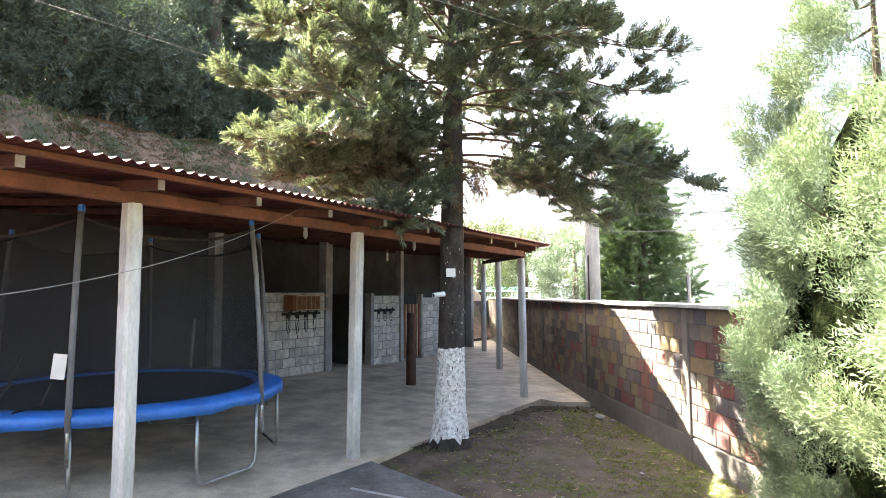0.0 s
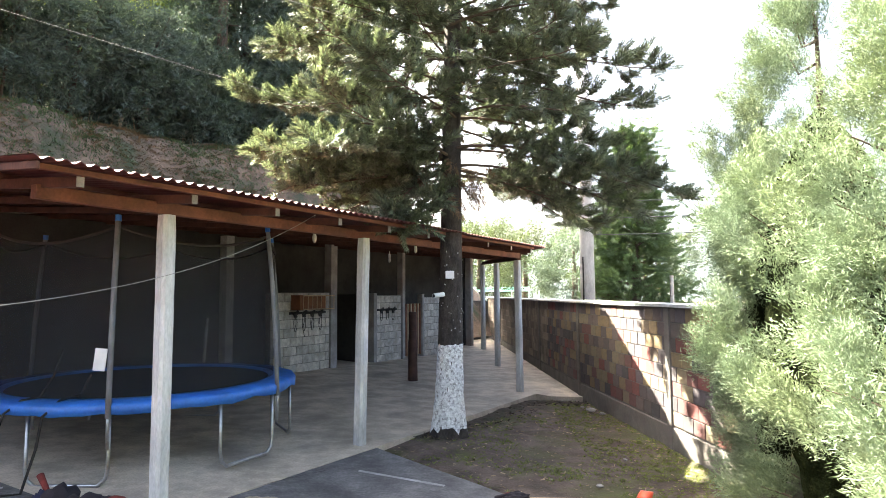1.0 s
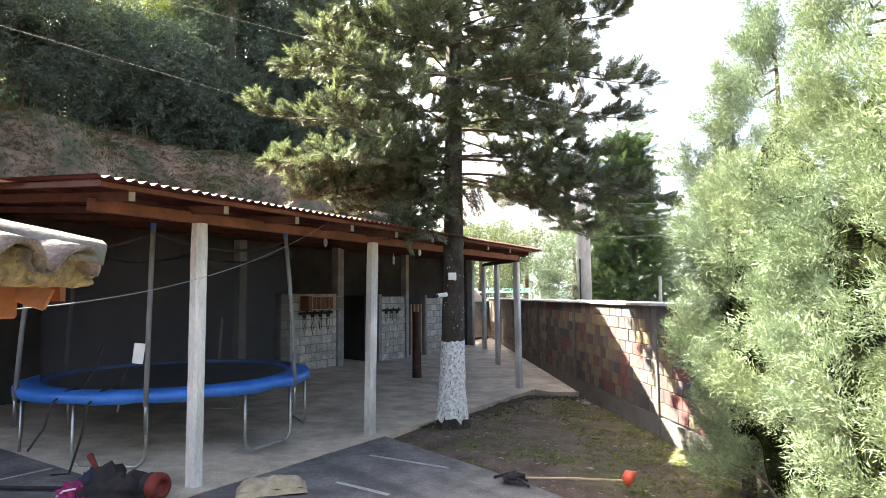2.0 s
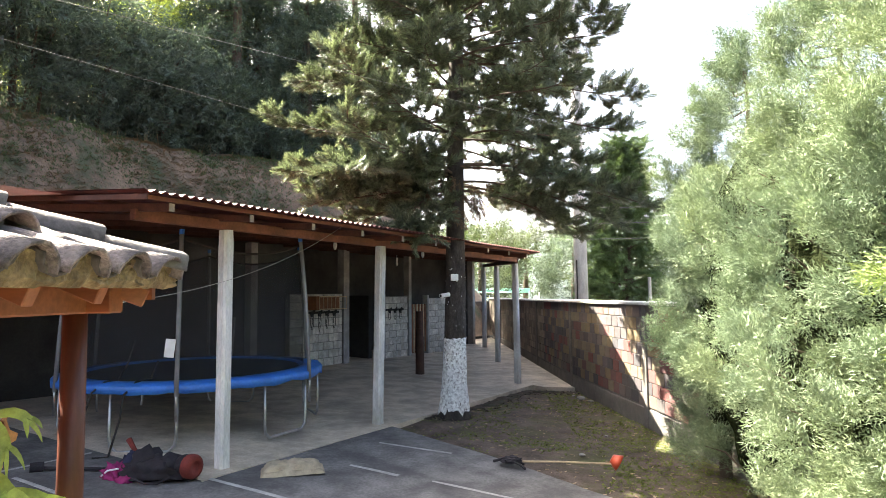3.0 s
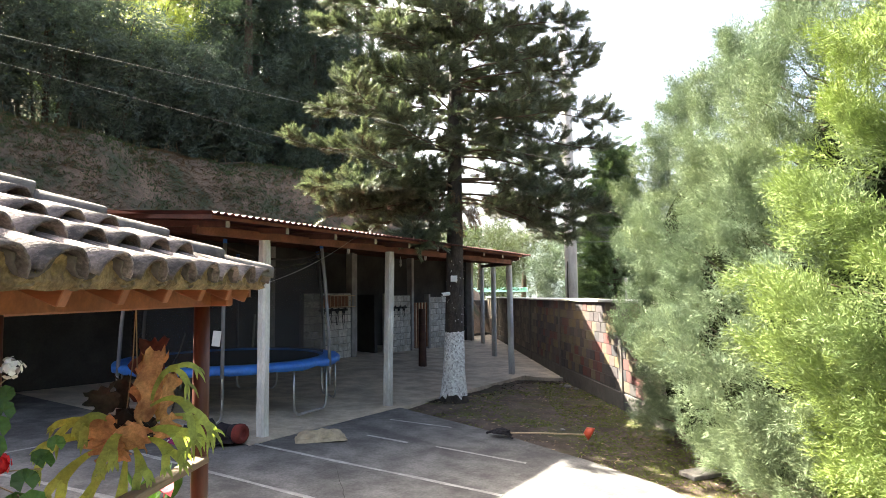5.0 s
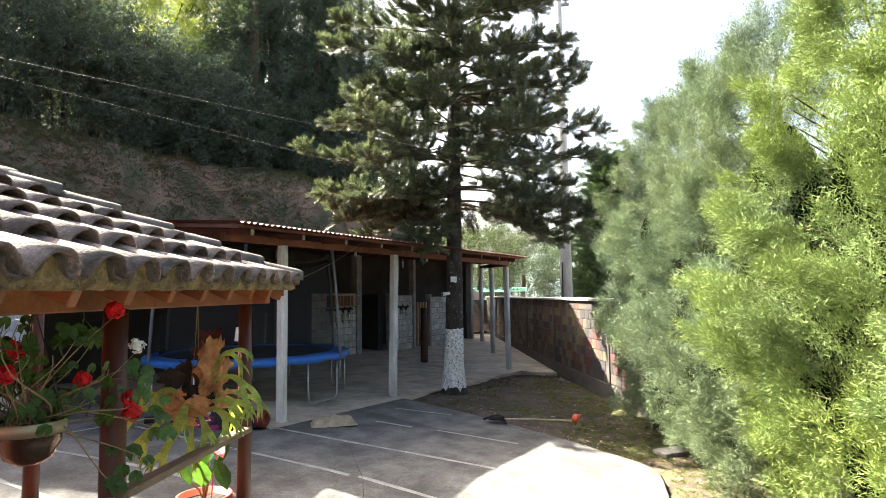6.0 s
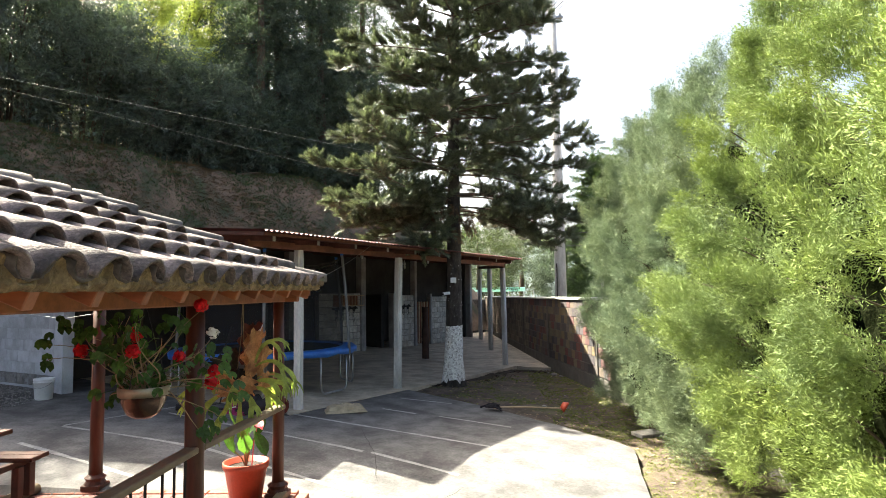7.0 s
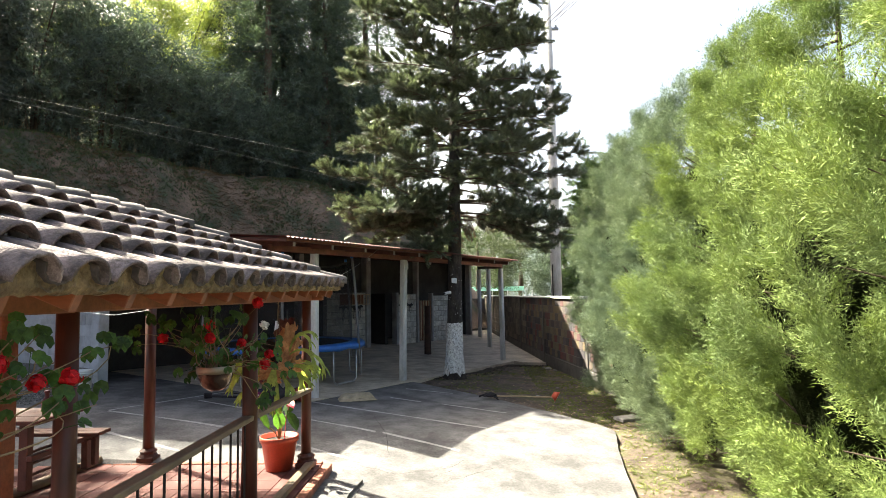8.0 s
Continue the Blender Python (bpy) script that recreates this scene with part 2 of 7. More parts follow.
yard = tagged(part("yard", yard_mesh(), M_CONC, smooth=False), "grey worn concrete yard with pale joints and cracks", "paving", kind="structure")


def pad_mesh():
    bm = B()
    rows = []
    for j in range(13):
        p = lerp(-0.17, 7.2, j / 12)
        rows.append([bm.verts.new(Vector((*xy(S(lerp(-0.35, 8.4, i / 20), p)), 0))) for i in range(21)])
    for r in rows:
        for v in r:
            v.co.z = yard_z(v.co.x, max(v.co.y, -2.5)) + 0.012
    for a, b in zip(rows, rows[1:]):
        for i in range(20):
            bm.faces.new((a[i], a[i + 1], b[i + 1], b[i]))
    # the skirt along the lawn and the part beside the boundary wall
    for i in range(20):
        a, b = rows[0][i], rows[0][i + 1]
        c, d = bm.verts.new(a.co - V(0, 0, 0.22)), bm.verts.new(b.co - V(0, 0, 0.22))
        bm.faces.new((c, d, b, a))
    side = [xy(S(8.4, -0.17)), (2.0, 7.02), (2.74, 7.15), (1.50, 23.4), xy(S(24, 7.2)), xy(S(8.4, 7.2))]
    up = [bm.verts.new((x, y, yard_z(x, y) + 0.012)) for x, y in side]
    lo = [bm.verts.new(v.co - V(0, 0, 0.22)) for v in up]
    f = bm.faces.new(up)
    for i in range(2):
        bm.faces.new((lo[i], lo[i + 1], up[i + 1], up[i]))
    bmesh.ops.triangulate(bm, faces=[f])
    return bm


pad = tagged(part("shed_floor", pad_mesh(), M_PAD), "dusty beige concrete shed floor", "floor", kind="structure")

# pale joints between the pours: low ridges of mortar
M_JOINT = mat("pale_joint_mortar", (0.33, 0.325, 0.315), 0.9, var=0.3, scale=6, fine=50, bump=0.5, stain=(0.30, 0.29, 0.28), stain_scale=3, stain_amt=0.8)


def joint(a0, p0, a1, p1, w=0.075):
    bm = B()
    n = max(3, int(abs(p1 - p0) + abs(a1 - a0)) * 5)
    prev = None
    for i in range(n + 1):
        t = i / n
        c = S(lerp(a0, a1, t), lerp(p0, p1, t))
        dv = (S(a1, p1) - S(a0, p0)).normalized()
        s = Vector((-dv.y, dv.x, 0))
        ww = w * (0.55 + 0.45 * noise.noise(c * 3.1)) * 0.5 + 0.008
        c = c + s * 0.012 * noise.noise(c * 1.7)
        row = [bm.verts.new(G(*xy(c + s * ww * k), 0.004 + (0.006 if k == 0 else 0))) for k in (-1, 0, 1)]
        if prev:
            for k in range(2):
                bm.faces.new((prev[k], prev[k + 1], row[k + 1], row[k]))
        prev = row
    return part("joint", bm, M_JOINT, yard)


for q in ((1.06, -1.98, 1.06, -3.2), (1.0, -0.95, 1.0, -1.6), (2.03, -0.6, 2.15, -1.6), (-0.24, -0.1, -0.17, -3.45), (-1.33, -0.6, -1.3, -2.3), (-1.27, -2.4, -1.29, -3.6), (-2.3, -0.75, -2.28, -2.9), (-2.72, 1.55, -2.3, -0.7), (-3.4, 1.2, -3.25, -0.9), (-2.7, 1.6, -0.4, 1.62), (-1.33, 1.3, -1.33, -0.55), (3.0, 0.2, 3.0, 1.7), (5.4, -0.05, 5.4, 2.4), (6.9, 0.0, 6.7, 3.6)):
    joint(*q)
M_CRACK = mat("crack_dirt", (0.05, 0.048, 0.045), 0.95, bump=0)


def crack(pts, w=0.005):
    bm = B()
    prev = None
    P = [Vector((*p, 0)) for p in pts]
    P = [lerp(a, b, k / 4) + V(random.uniform(-0.02, 0.02), random.uniform(-0.02, 0.02), 0) for a, b in zip(P, P[1:]) for k in range(4)] + [P[-1]]
    for i, c in enumerate(P):
        d = (P[min(i + 1, len(P) - 1)] - P[max(i - 1, 0)]).normalized()
        s = Vector((-d.y, d.x, 0)) * w * random.uniform(0.3, 1) * (0.2 if i in (0, len(P) - 1) else 1)
        row = [bm.verts.new(G(*xy(c + s * k), 0.0085)) for k in (-1, 1)]
        if prev:
            bm.faces.new((prev[0], prev[1], row[1], row[0]))
        prev = row
    return part("crack", bm, M_CRACK, yard)


for c in (((-0.95, -3.55), (-0.45, -3.75), (0.1, -3.5), (0.5, -3.0)), ((0.1, -3.9), (0.45, -3.6), (0.7, -3.4)), ((-0.5, -3.95), (-0.1, -3.85), (0.2, -3.5)), ((-1.2, -1.0), (-0.9, -1.9), (-0.75, -2.4), (-0.6, -3.2)), ((-1.1, 1.5), (-1.6, 0.9), (-1.9, 0.6)), ((-1.12, -4.3), (-0.78, -4.22), (-0.82, -5.2))):
    crack(c)

# ---- grass, litter and stones on the lawn ----
M_GRASS = mat("thin_grass", (0.15, 0.175, 0.045), 0.8, var=0.3, bump=0, island=0.45, trans=(1.2, 1.3, 0.6))
M_LITTER = mat("dry_litter", (0.30, 0.22, 0.14), 0.9, var=0.3, bump=0, island=0.5)


def scatter(name, templates, mats3, locs, material, parent=None, kind="", label=""):
    """One mesh that holds a template (verts, tris) at each place, turned and scaled by its 3 x 3 matrix."""
    vs, fs, off = [], [], 0
    pick = np.arange(len(locs)) % len(templates)
    for k, (tv, tf) in enumerate(templates):
        sel = np.where(pick == k)[0]
        if len(sel) == 0:
            continue
        v = np.einsum("nij,vj->nvi", mats3[sel], tv) + locs[sel][:, None, :]
        f = tf[None, :, :] + (np.arange(len(sel)) * len(tv))[:, None, None] + off
        vs.append(v.reshape(-1, 3))
        fs.append(f.reshape(-1, 3))
        off += len(sel) * len(tv)
    v, f = np.concatenate(vs).astype(np.float32), np.concatenate(fs).astype(np.int32)
    me = bpy.data.meshes.new(name)
    me.vertices.add(len(v))
    me.vertices.foreach_set("co", v.ravel())
    me.loops.add(f.size)
    me.loops.foreach_set("vertex_index", f.ravel())
    me.polygons.add(len(f))
    me.polygons.foreach_set("loop_start", np.arange(0, f.size, 3, dtype=np.int32))
    me.update(calc_edges=True)
    me.materials.append(material)
    ob = new(name, me)
    if parent is not None:
        ob.parent = parent
    return tagged(ob, label, kind=kind)


RNG = np.random.default_rng(7)


def basis(fwd, roll=None, scale=None):
    """3 x 3 matrices whose x axis is fwd (n, 3), with a random or given roll."""
    f = fwd / np.linalg.norm(fwd, axis=1, keepdims=True)
    up = np.tile(np.array([0, 0, 1.0]), (len(f), 1))
    up[np.abs(f[:, 2]) > 0.95] = (1, 0, 0)
    y = np.cross(up, f)
    y /= np.linalg.norm(y, axis=1, keepdims=True)
    z = np.cross(f, y)
    r = RNG.uniform(0, 2 * np.pi, len(f)) if roll is None else roll
    c, s = np.cos(r)[:, None], np.sin(r)[:, None]
    m = np.stack([f, y * c + z * s, z * c - y * s], axis=2)
    if scale is not None:
        m = m * scale[:, None, None]
    return m


def blade_tuft(n, length, width, spread):
    vs, fs = [], []
    for i in range(n):
        a, r = random.uniform(0, 6.28), random.uniform(0, 0.03)
        b = Vector((r * math.cos(a), r * math.sin(a), 0))
        t = b + Vector((math.cos(a) * spread * random.uniform(0.2, 1), math.sin(a) * spread * random.uniform(0.2, 1), length * random.uniform(0.5, 1)))
        s = Vector((-math.sin(a), math.cos(a), 0)) * width
        k = len(vs)
        vs += [b - s, b + s, t]
        fs.append((k, k + 1, k + 2))
    return np.array([tuple(v) for v in vs]), np.array(fs)


def lawn_stuff():
    pts = []
    while len(pts) < 6500:
        x, y = random.uniform(-0.8, 3.3), random.uniform(-7, 7)
        ex = 2.0 if y < -2 else lerp(2.5, -0.7, min(1, max(0, (y + 1.6) / 4.0)))
        if x < ex + 0.03 or (y > 2.5 and x < (y - 4.3) * 0.53):
            continue
        if x > 3.35 - (y - 1) * 0.1 or noise.noise(Vector((x * 1.1, y * 1.1, 0))) < random.uniform(-0.25, 0.5) - (0.45 if x > 1.9 else -0.1):
            continue
        pts.append((x, y))
    P = []
    for x, y in pts:
        ok, loc, _, _ = ground.ray_cast(Vector((x, y, 5)), Vector((0, 0, -1)))
        P.append((x, y, loc.z))
    P = np.array(P)
    n = len(P)
    th = RNG.uniform(0, 6.28, n)
    m = np.zeros((n, 3, 3))
    m[:, 0, 0], m[:, 0, 1], m[:, 1, 0], m[:, 1, 1], m[:, 2, 2] = np.cos(th), -np.sin(th), np.sin(th), np.cos(th), 1
    m *= RNG.uniform(0.5, 1.3, n)[:, None, None]
    scatter("lawn_grass", [blade_tuft(12, 0.022, 0.003, 0.045) for _ in range(4)], m, P, M_GRASS, kind="stuff", label="thin patchy green grass on brown soil")
    P2 = []
    for _ in range(2600):
        x, y = random.uniform(-0.6, 3.2), random.uniform(-5, 7)
        ex = 2.1 if y < -2 else lerp(2.5, -0.7, min(1, max(0, (y + 1.6) / 4.0)))
        if x < ex + 0.05 or (y > 2.5 and x < (y - 4.3) * 0.53):
            continue
        ok, loc, _, _ = ground.ray_cast(Vector((x, y, 5)), Vector((0, 0, -1)))
        P2.append((x, y, loc.z + 0.008))
    P2 = np.array(P2)
    tv = np.array([(-0.5, -0.12, 0), (0.5, -0.1, 0.05), (0.5, 0.1, 0.05), (-0.5, 0.12, 0), (-0.5, 0, 0.16), (0.5, 0, 0.18)])
    tf = np.array([(0, 1, 5), (0, 5, 4), (2, 3, 4), (2, 4, 5)])
    fw = RNG.normal(size=(len(P2), 3)) * (1, 1, 0.15)
    scatter("leaf_litter", [(tv, tf)], basis(fw, RNG.uniform(-0.4, 0.4, len(P2)), RNG.uniform(0.012, 0.06, len(P2))), P2, M_LITTER, kind="stuff", label="dry needles, twigs and leaf litter on soil")


lawn_stuff()
M_STONE = mat("pale_rubble", (0.27, 0.255, 0.235), 0.9, scale=14, bump=0.6)


def rock(name, at, r, label, cat="stone", sq=(1, 0.8, 0.35)):
    bm = B()
    bmesh.ops.create_icosphere(bm, subdivisions=2, radius=r)
    for v in bm.verts:
        v.co = Vector((v.co.x * sq[0], v.co.y * sq[1], v.co.z * sq[2])) * (1 + 0.35 * noise.noise(v.co * 6 / max(r, 0.05) * 0.2 + Vector(at)))
    ob = part(name, bm, M_STONE)
    ob.matrix_world = pose(*at, 0, 0, random.uniform(0, 180))
    return tagged(ob, label, cat)


for x, y, r in ((2.55, 5.9, 0.11), (2.68, 5.55, 0.06), (2.45, 6.15, 0.05), (1.25, 1.75, 0.035), (1.75, 1.55, 0.045), (2.3, 2.6, 0.04), (1.0, 2.1, 0.025)):
    tagged(rock("rubble_stone", (x, y, -0.14), r, "pale broken rubble stone lying on soil"), group="rubble stones on the lawn")
bm = B()
box(bm, (-0.2, -0.12, 0), (0.2, 0.12, 0.05), None, 0.008)
pv = tagged(part("paving_stone", bm, M_STONE), "loose flat paving stone lying on soil", "paving stone")
pv.matrix_world = pose(2.9, -0.85, -0.13, 3, 0, 25)
# ---- boundary wall of coloured blocks ----
def mat_random(name, colours, rough=0.9, var=0.3, stain=(0.12, 0.11, 0.10)):
    """Like mat(), but each object takes one of the colours."""
    m = mat(name, (0.3, 0.3, 0.3), rough, var=var, scale=5, fine=60, bump=0.6, stain=stain, stain_scale=2.5, stain_amt=0.55)
    nt = m.node_tree
    info = nt.nodes.new("ShaderNodeObjectInfo")
    rp = nt.nodes.new("ShaderNodeValToRGB")
    rp.color_ramp.interpolation = "CONSTANT"
    el = rp.color_ramp.elements
    while len(el) < len(colours):
        el.new(1.0)
    for i, c in enumerate(colours):
        el[i].position = i / len(colours)
        el[i].color = (*c, 1)
    nt.links.new(info.outputs["Random"], rp.inputs[0])
    mixes = [n for n in nt.nodes if n.type == "MIX" and n.blend_type == "MIX" and not n.inputs[6].is_linked]
    first = mixes[0]
    dark = nt.nodes.new("ShaderNodeMix")
    dark.data_type, dark.blend_type = "RGBA", "MULTIPLY"
    dark.inputs[0].default_value = 1.0
    dark.inputs[7].default_value = (0.72, 0.72, 0.74, 1)
    nt.links.new(rp.outputs[0], dark.inputs[6])
    nt.links.new(rp.outputs[0], first.inputs[6])
    nt.links.new(dark.outputs[2], first.inputs[7])
    return m


M_CBLOCK = mat_random("coloured_block", [(0.15, 0.115, 0.085), (0.085, 0.075, 0.074), (0.16, 0.055, 0.05), (0.19, 0.14, 0.08), (0.06, 0.055, 0.06), (0.125, 0.10, 0.09), (0.13, 0.062, 0.058), (0.10, 0.085, 0.09), (0.185, 0.15, 0.10), (0.075, 0.062, 0.066)])
M_PIER = mat("pier_concrete", (0.135, 0.12, 0.108), 0.9, scale=4, fine=50, bump=0.6, stain=(0.10, 0.095, 0.09), stain_amt=0.7)


def box_mesh(name, sx, sy, sz, bev, material):
    """A block with worn edges whose origin is at its lower front corner's middle."""
    bm = B()
    box(bm, (-sx / 2, 0, 0), (sx / 2, sy, sz), None, bev)
    me = bpy.data.meshes.new(name)
    bm.to_mesh(me)
    bm.free()
    me.materials.append(material)
    return me


W_TOP, COURSE, BLK = 1.74, 0.197, 0.285
W_RUN = [((1.45, 23.5), (2.66, 7.3)), ((2.66, 7.3), (3.12, 3.2)), ((3.12, 3.2), (3.75, -2.4)), ((3.75, -2.4), (4.6, -13.0))]


def put_child(name, me, parent, m):
    ob = new(name, me)
    ob.parent = parent
    ob.matrix_local = m
    return ob


blk_full = box_mesh("block", BLK - 0.012, 0.03, COURSE - 0.012, 0.004, M_CBLOCK)
blk_half = box_mesh("block", BLK / 2 - 0.012, 0.03, COURSE - 0.012, 0.004, M_CBLOCK)
walls = []
for i, (a, b) in enumerate(W_RUN):
    a3, b3 = V(*a, 0), V(*b, 0)
    L = (b3 - a3).length
    m = along(a3, b3)
    bm = B()
    box(bm, (0, 0.0, -0.35), (L, 0.13, W_TOP), m)
    w = tagged(part("wall_east_%d" % (i + 1), bm, M_WALLB), "boundary wall of red, tan and grey blocks", "wall", kind="structure")
    walls.append((w, m, L))
    # concrete footing, cast cope and piers
    bm = B()
    box(bm, (0.0, -0.027, -0.35), (L, 0.16, 0.13), m, 0.01)
    part("footing", bm, M_PIER, w)
    bm = B()
    n = max(4, int(L / 0.25))
    prev = None
    for k in range(n + 1):
        x = L * k / n
        j = 0.010 * noise.noise(Vector((x * 2.3, i, 0)))
        ring = [bm.verts.new(m @ V(x, yy, zz)) for yy, zz in ((-0.075 + j, W_TOP + 0.002), (0.19 + j, W_TOP + 0.002), (0.19 + j, W_TOP + 0.045 + j), (0.05, W_TOP + 0.062 + j * 0.6), (-0.075 + j, W_TOP + 0.04 - j))]
        if prev:
            for q in range(5):
                bm.faces.new((prev[q], prev[(q + 1) % 5], ring[(q + 1) % 5], ring[q]))
        else:
            bm.faces.new(ring[::-1])
        prev = ring
    bm.faces.new(prev)
    bmesh.ops.recalc_face_normals(bm, faces=bm.faces)
    part("coping", bm, M_COPE, w, "pale cement coping")
    for px in ([L - 0.06] if i in (0, 1) else []) + ([4.2, 8.2, 12.2] if i == 0 else []) + ([2.9] if i == 2 else []):
        bm = B()
        box(bm, (px - 0.075, -0.045, -0.3), (px + 0.075, 0.02, W_TOP), m, 0.008)
        part("pier", bm, M_PIER, w, "narrow grey concrete pier")


def lay_blocks():
    """Single blocks where the camera passes near; the far stretch in one mesh."""
    for i, (w, m, L) in enumerate(walls[:3]):
        far = B() if i == 0 else None
        for c in range(8):
            z = 0.162 + c * COURSE
            off = (c % 2) * BLK / 2
            k = 0
            x = -off + 0.02
            while x < L:
                x0, x1 = max(x, 0.01), min(x + BLK, L - 0.01)
                if x1 - x0 > 0.07 and not (i == 2 and x > 3.4):
                    if i == 0 and x < L - 3.2:
                        box(far, (x0 + 0.006, -0.022 + random.uniform(-0.003, 0.003), z), (x1 - 0.006, 0.01, z + COURSE - 0.012), m)
                    else:
                        me = blk_full if x1 - x0 > BLK * 0.7 else blk_half
                        s = (x1 - x0) / (BLK if me is blk_full else BLK / 2)
                        put_child("block", me, w, m @ Matrix.Translation(((x0 + x1) / 2, -0.022 + random.uniform(-0.004, 0.004), z)) @ Matrix.Diagonal((s, 1, 1, 1)))
                x += BLK
        if far:
            tagged(part("far_blocks", far, M_FARBLOCK, w), kind="stuff")


M_FARBLOCK = mat("far_coloured_block", (0.20, 0.16, 0.125), 0.9, var=0.3, scale=4, fine=50, bump=0.5, island=0.35, stain=(0.11, 0.10, 0.095), stain_amt=0.6)
# the short return wall at the far end
bm = B()
box(bm, (-2.6, 23.5, -0.3), (1.5, 23.66, 1.62))
wn = tagged(part("wall_north", bm, M_WALLB), "grey block wall closing the far yard", "wall", kind="structure")
bm = B()
for c in range(8):
    for k in range(-1, 11):
        x0 = -2.58 + k * 0.4 + (c % 2) * 0.2
        if x0 + 0.39 > 1.45 or x0 < -2.6:
            continue
        box(bm, (x0, 23.47, 0.02 + c * 0.197), (x0 + 0.385, 23.51, 0.205 + c * 0.197))
tagged(part("far_blocks", bm, M_FARBLOCK, wn), kind="stuff")
# ---- open shed ----
R_SLOPE = 0.08
A0, A1, P_EAVE, P_BACK = -1.39, 21.4, -0.7, 7.0


def roof_z(p):
    return 2.82 + R_SLOPE * (p + 0.7)


def eave_p(a):
    return P_EAVE + max(a - 7.63, 0) * 0.561


M_POSTEND = mat("grey_end_grain", (0.30, 0.27, 0.24), 0.9, scale=10, bump=0.3)
# half as bright as M_TIMBER: the shade under the roof is in the colour
M_TIMBERSHADE = mat("red_brown_timber_in_shade", (0.10, 0.042, 0.03), 0.8, var=0.35, scale=4, fine=40, bump=0.4)
shed = thing("shed", "open timber shed with red corrugated roof", "shed", S(0, 0, 0))
SHI = shed.matrix_world.inverted()


def shed_part(name, bm, material, parent=None, label="", smooth=False):
    bmesh.ops.transform(bm, matrix=SHI, verts=bm.verts)
    return part(name, bm, material, parent or shed, label, smooth)


def shed_roof():
    bm = B()
    pitch, amp, steps = 0.098, 0.012, 6
    n = int((A1 - A0) / pitch * steps)
    prev = None
    for i in range(n + 1):
        a = A0 + i * pitch / steps
        w = amp * math.cos(2 * math.pi * i / steps)
        p0 = eave_p(a) + 0.012 * noise.noise(Vector((math.floor(i / 60) * 3.7, 0, 0)))
        sag = 0.012 * noise.noise(Vector((a * 0.5, 2, 0)))
        top = [S(a, p, roof_z(p) + w + sag) for p in (p0, lerp(p0, P_BACK, 0.5), P_BACK)]
        r = [bm.verts.new(v) for v in top] + [bm.verts.new(v - V(0, 0, 0.004)) for v in top]
        if prev:
            for k in (0, 1):
                bm.faces.new((prev[k], r[k], r[k + 1], prev[k + 1]))
                bm.faces.new((prev[k + 3], prev[k + 4], r[k + 4], r[k + 3]))
            bm.faces.new((prev[3], r[3], r[0], prev[0]))
        prev = r
    return bm


shed_part("roof_sheet", shed_roof(), M_ROOFRED, label="red corrugated metal sheet with bright worn edge")
bm = B()
beam(bm, S(-1.03, 0.02, 2.71), S(8.25, 0.1, 2.71), 0.08, 0.105, 0.006)
shed_part("front_beam", bm, M_TIMBER)
bm = B()
beam(bm, V(1.43, 7.2, 2.68), V(1.0, 17.2, 3.06), 0.08, 0.11, 0.006)
shed_part("side_beam", bm, M_TIMBERSHADE)
k = 0
a = -0.97
while a < 15:
    p0 = max(-0.47, eave_p(a) + 0.22)
    bm = B()
    beam(bm, S(a, p0, roof_z(p0) - 0.098), S(a, 6.9, roof_z(6.9) - 0.098), 0.055, 0.075, 0.004)
    r = shed_part("rafter", bm, M_TIMBERSHADE)
    bm = B()
    beam(bm, S(a, p0 - 0.004, roof_z(p0) - 0.098), S(a, p0 + 0.002, roof_z(p0) - 0.098), 0.054, 0.074)
    shed_part("rafter_end", bm, M_POSTEND, r, "weathered grey rafter end")
    a += 0.94
# front purlin in the lit timber colour, inner ones in its shaded copy
for p in (-0.5, 0.55, 1.6, 2.65, 3.7, 4.75, 5.8):
    a1 = 7.5 + (p + 0.7) / 0.561 if p > -0.4 else 7.5
    bm = B()
    beam(bm, S(-1.34, p, roof_z(p) - 0.038), S(a1, p, roof_z(p) - 0.038), 0.05, 0.036)
    shed_part("purlin", bm, M_TIMBER if p < 0 else M_TIMBERSHADE)
# lower sheet roof that runs on beside the gable
bm = B()
q = [(-3.0, -1.14), (-3.40, -1.12), (-3.58, -1.66), (-6.76, -1.30), (-8.6, -1.05), (-8.6, 1.6)]
lo_ = [bm.verts.new((x, y, roof_z((V(x, y, 0) - S(0, 0)).dot(V(-0.8842, 0.4671, 0))) - 0.025)) for x, y in q]
bm.faces.new(lo_)
bmesh.ops.solidify(bm, geom=bm.faces[:], thickness=0.03)
shed_part("side_roof_sheet", bm, M_ROOFRED, label="plain dull red roof sheet")
# gable board at the open end of the roof
bm = B()
beam(bm, S(A0 + 0.05, -0.66, roof_z(-0.66) - 0.05), S(A0 + 0.05, 6.9, roof_z(6.9) - 0.05), 0.022, 0.05, 0.004)
shed_part("barge_board", bm, M_TIMBERSHADE)


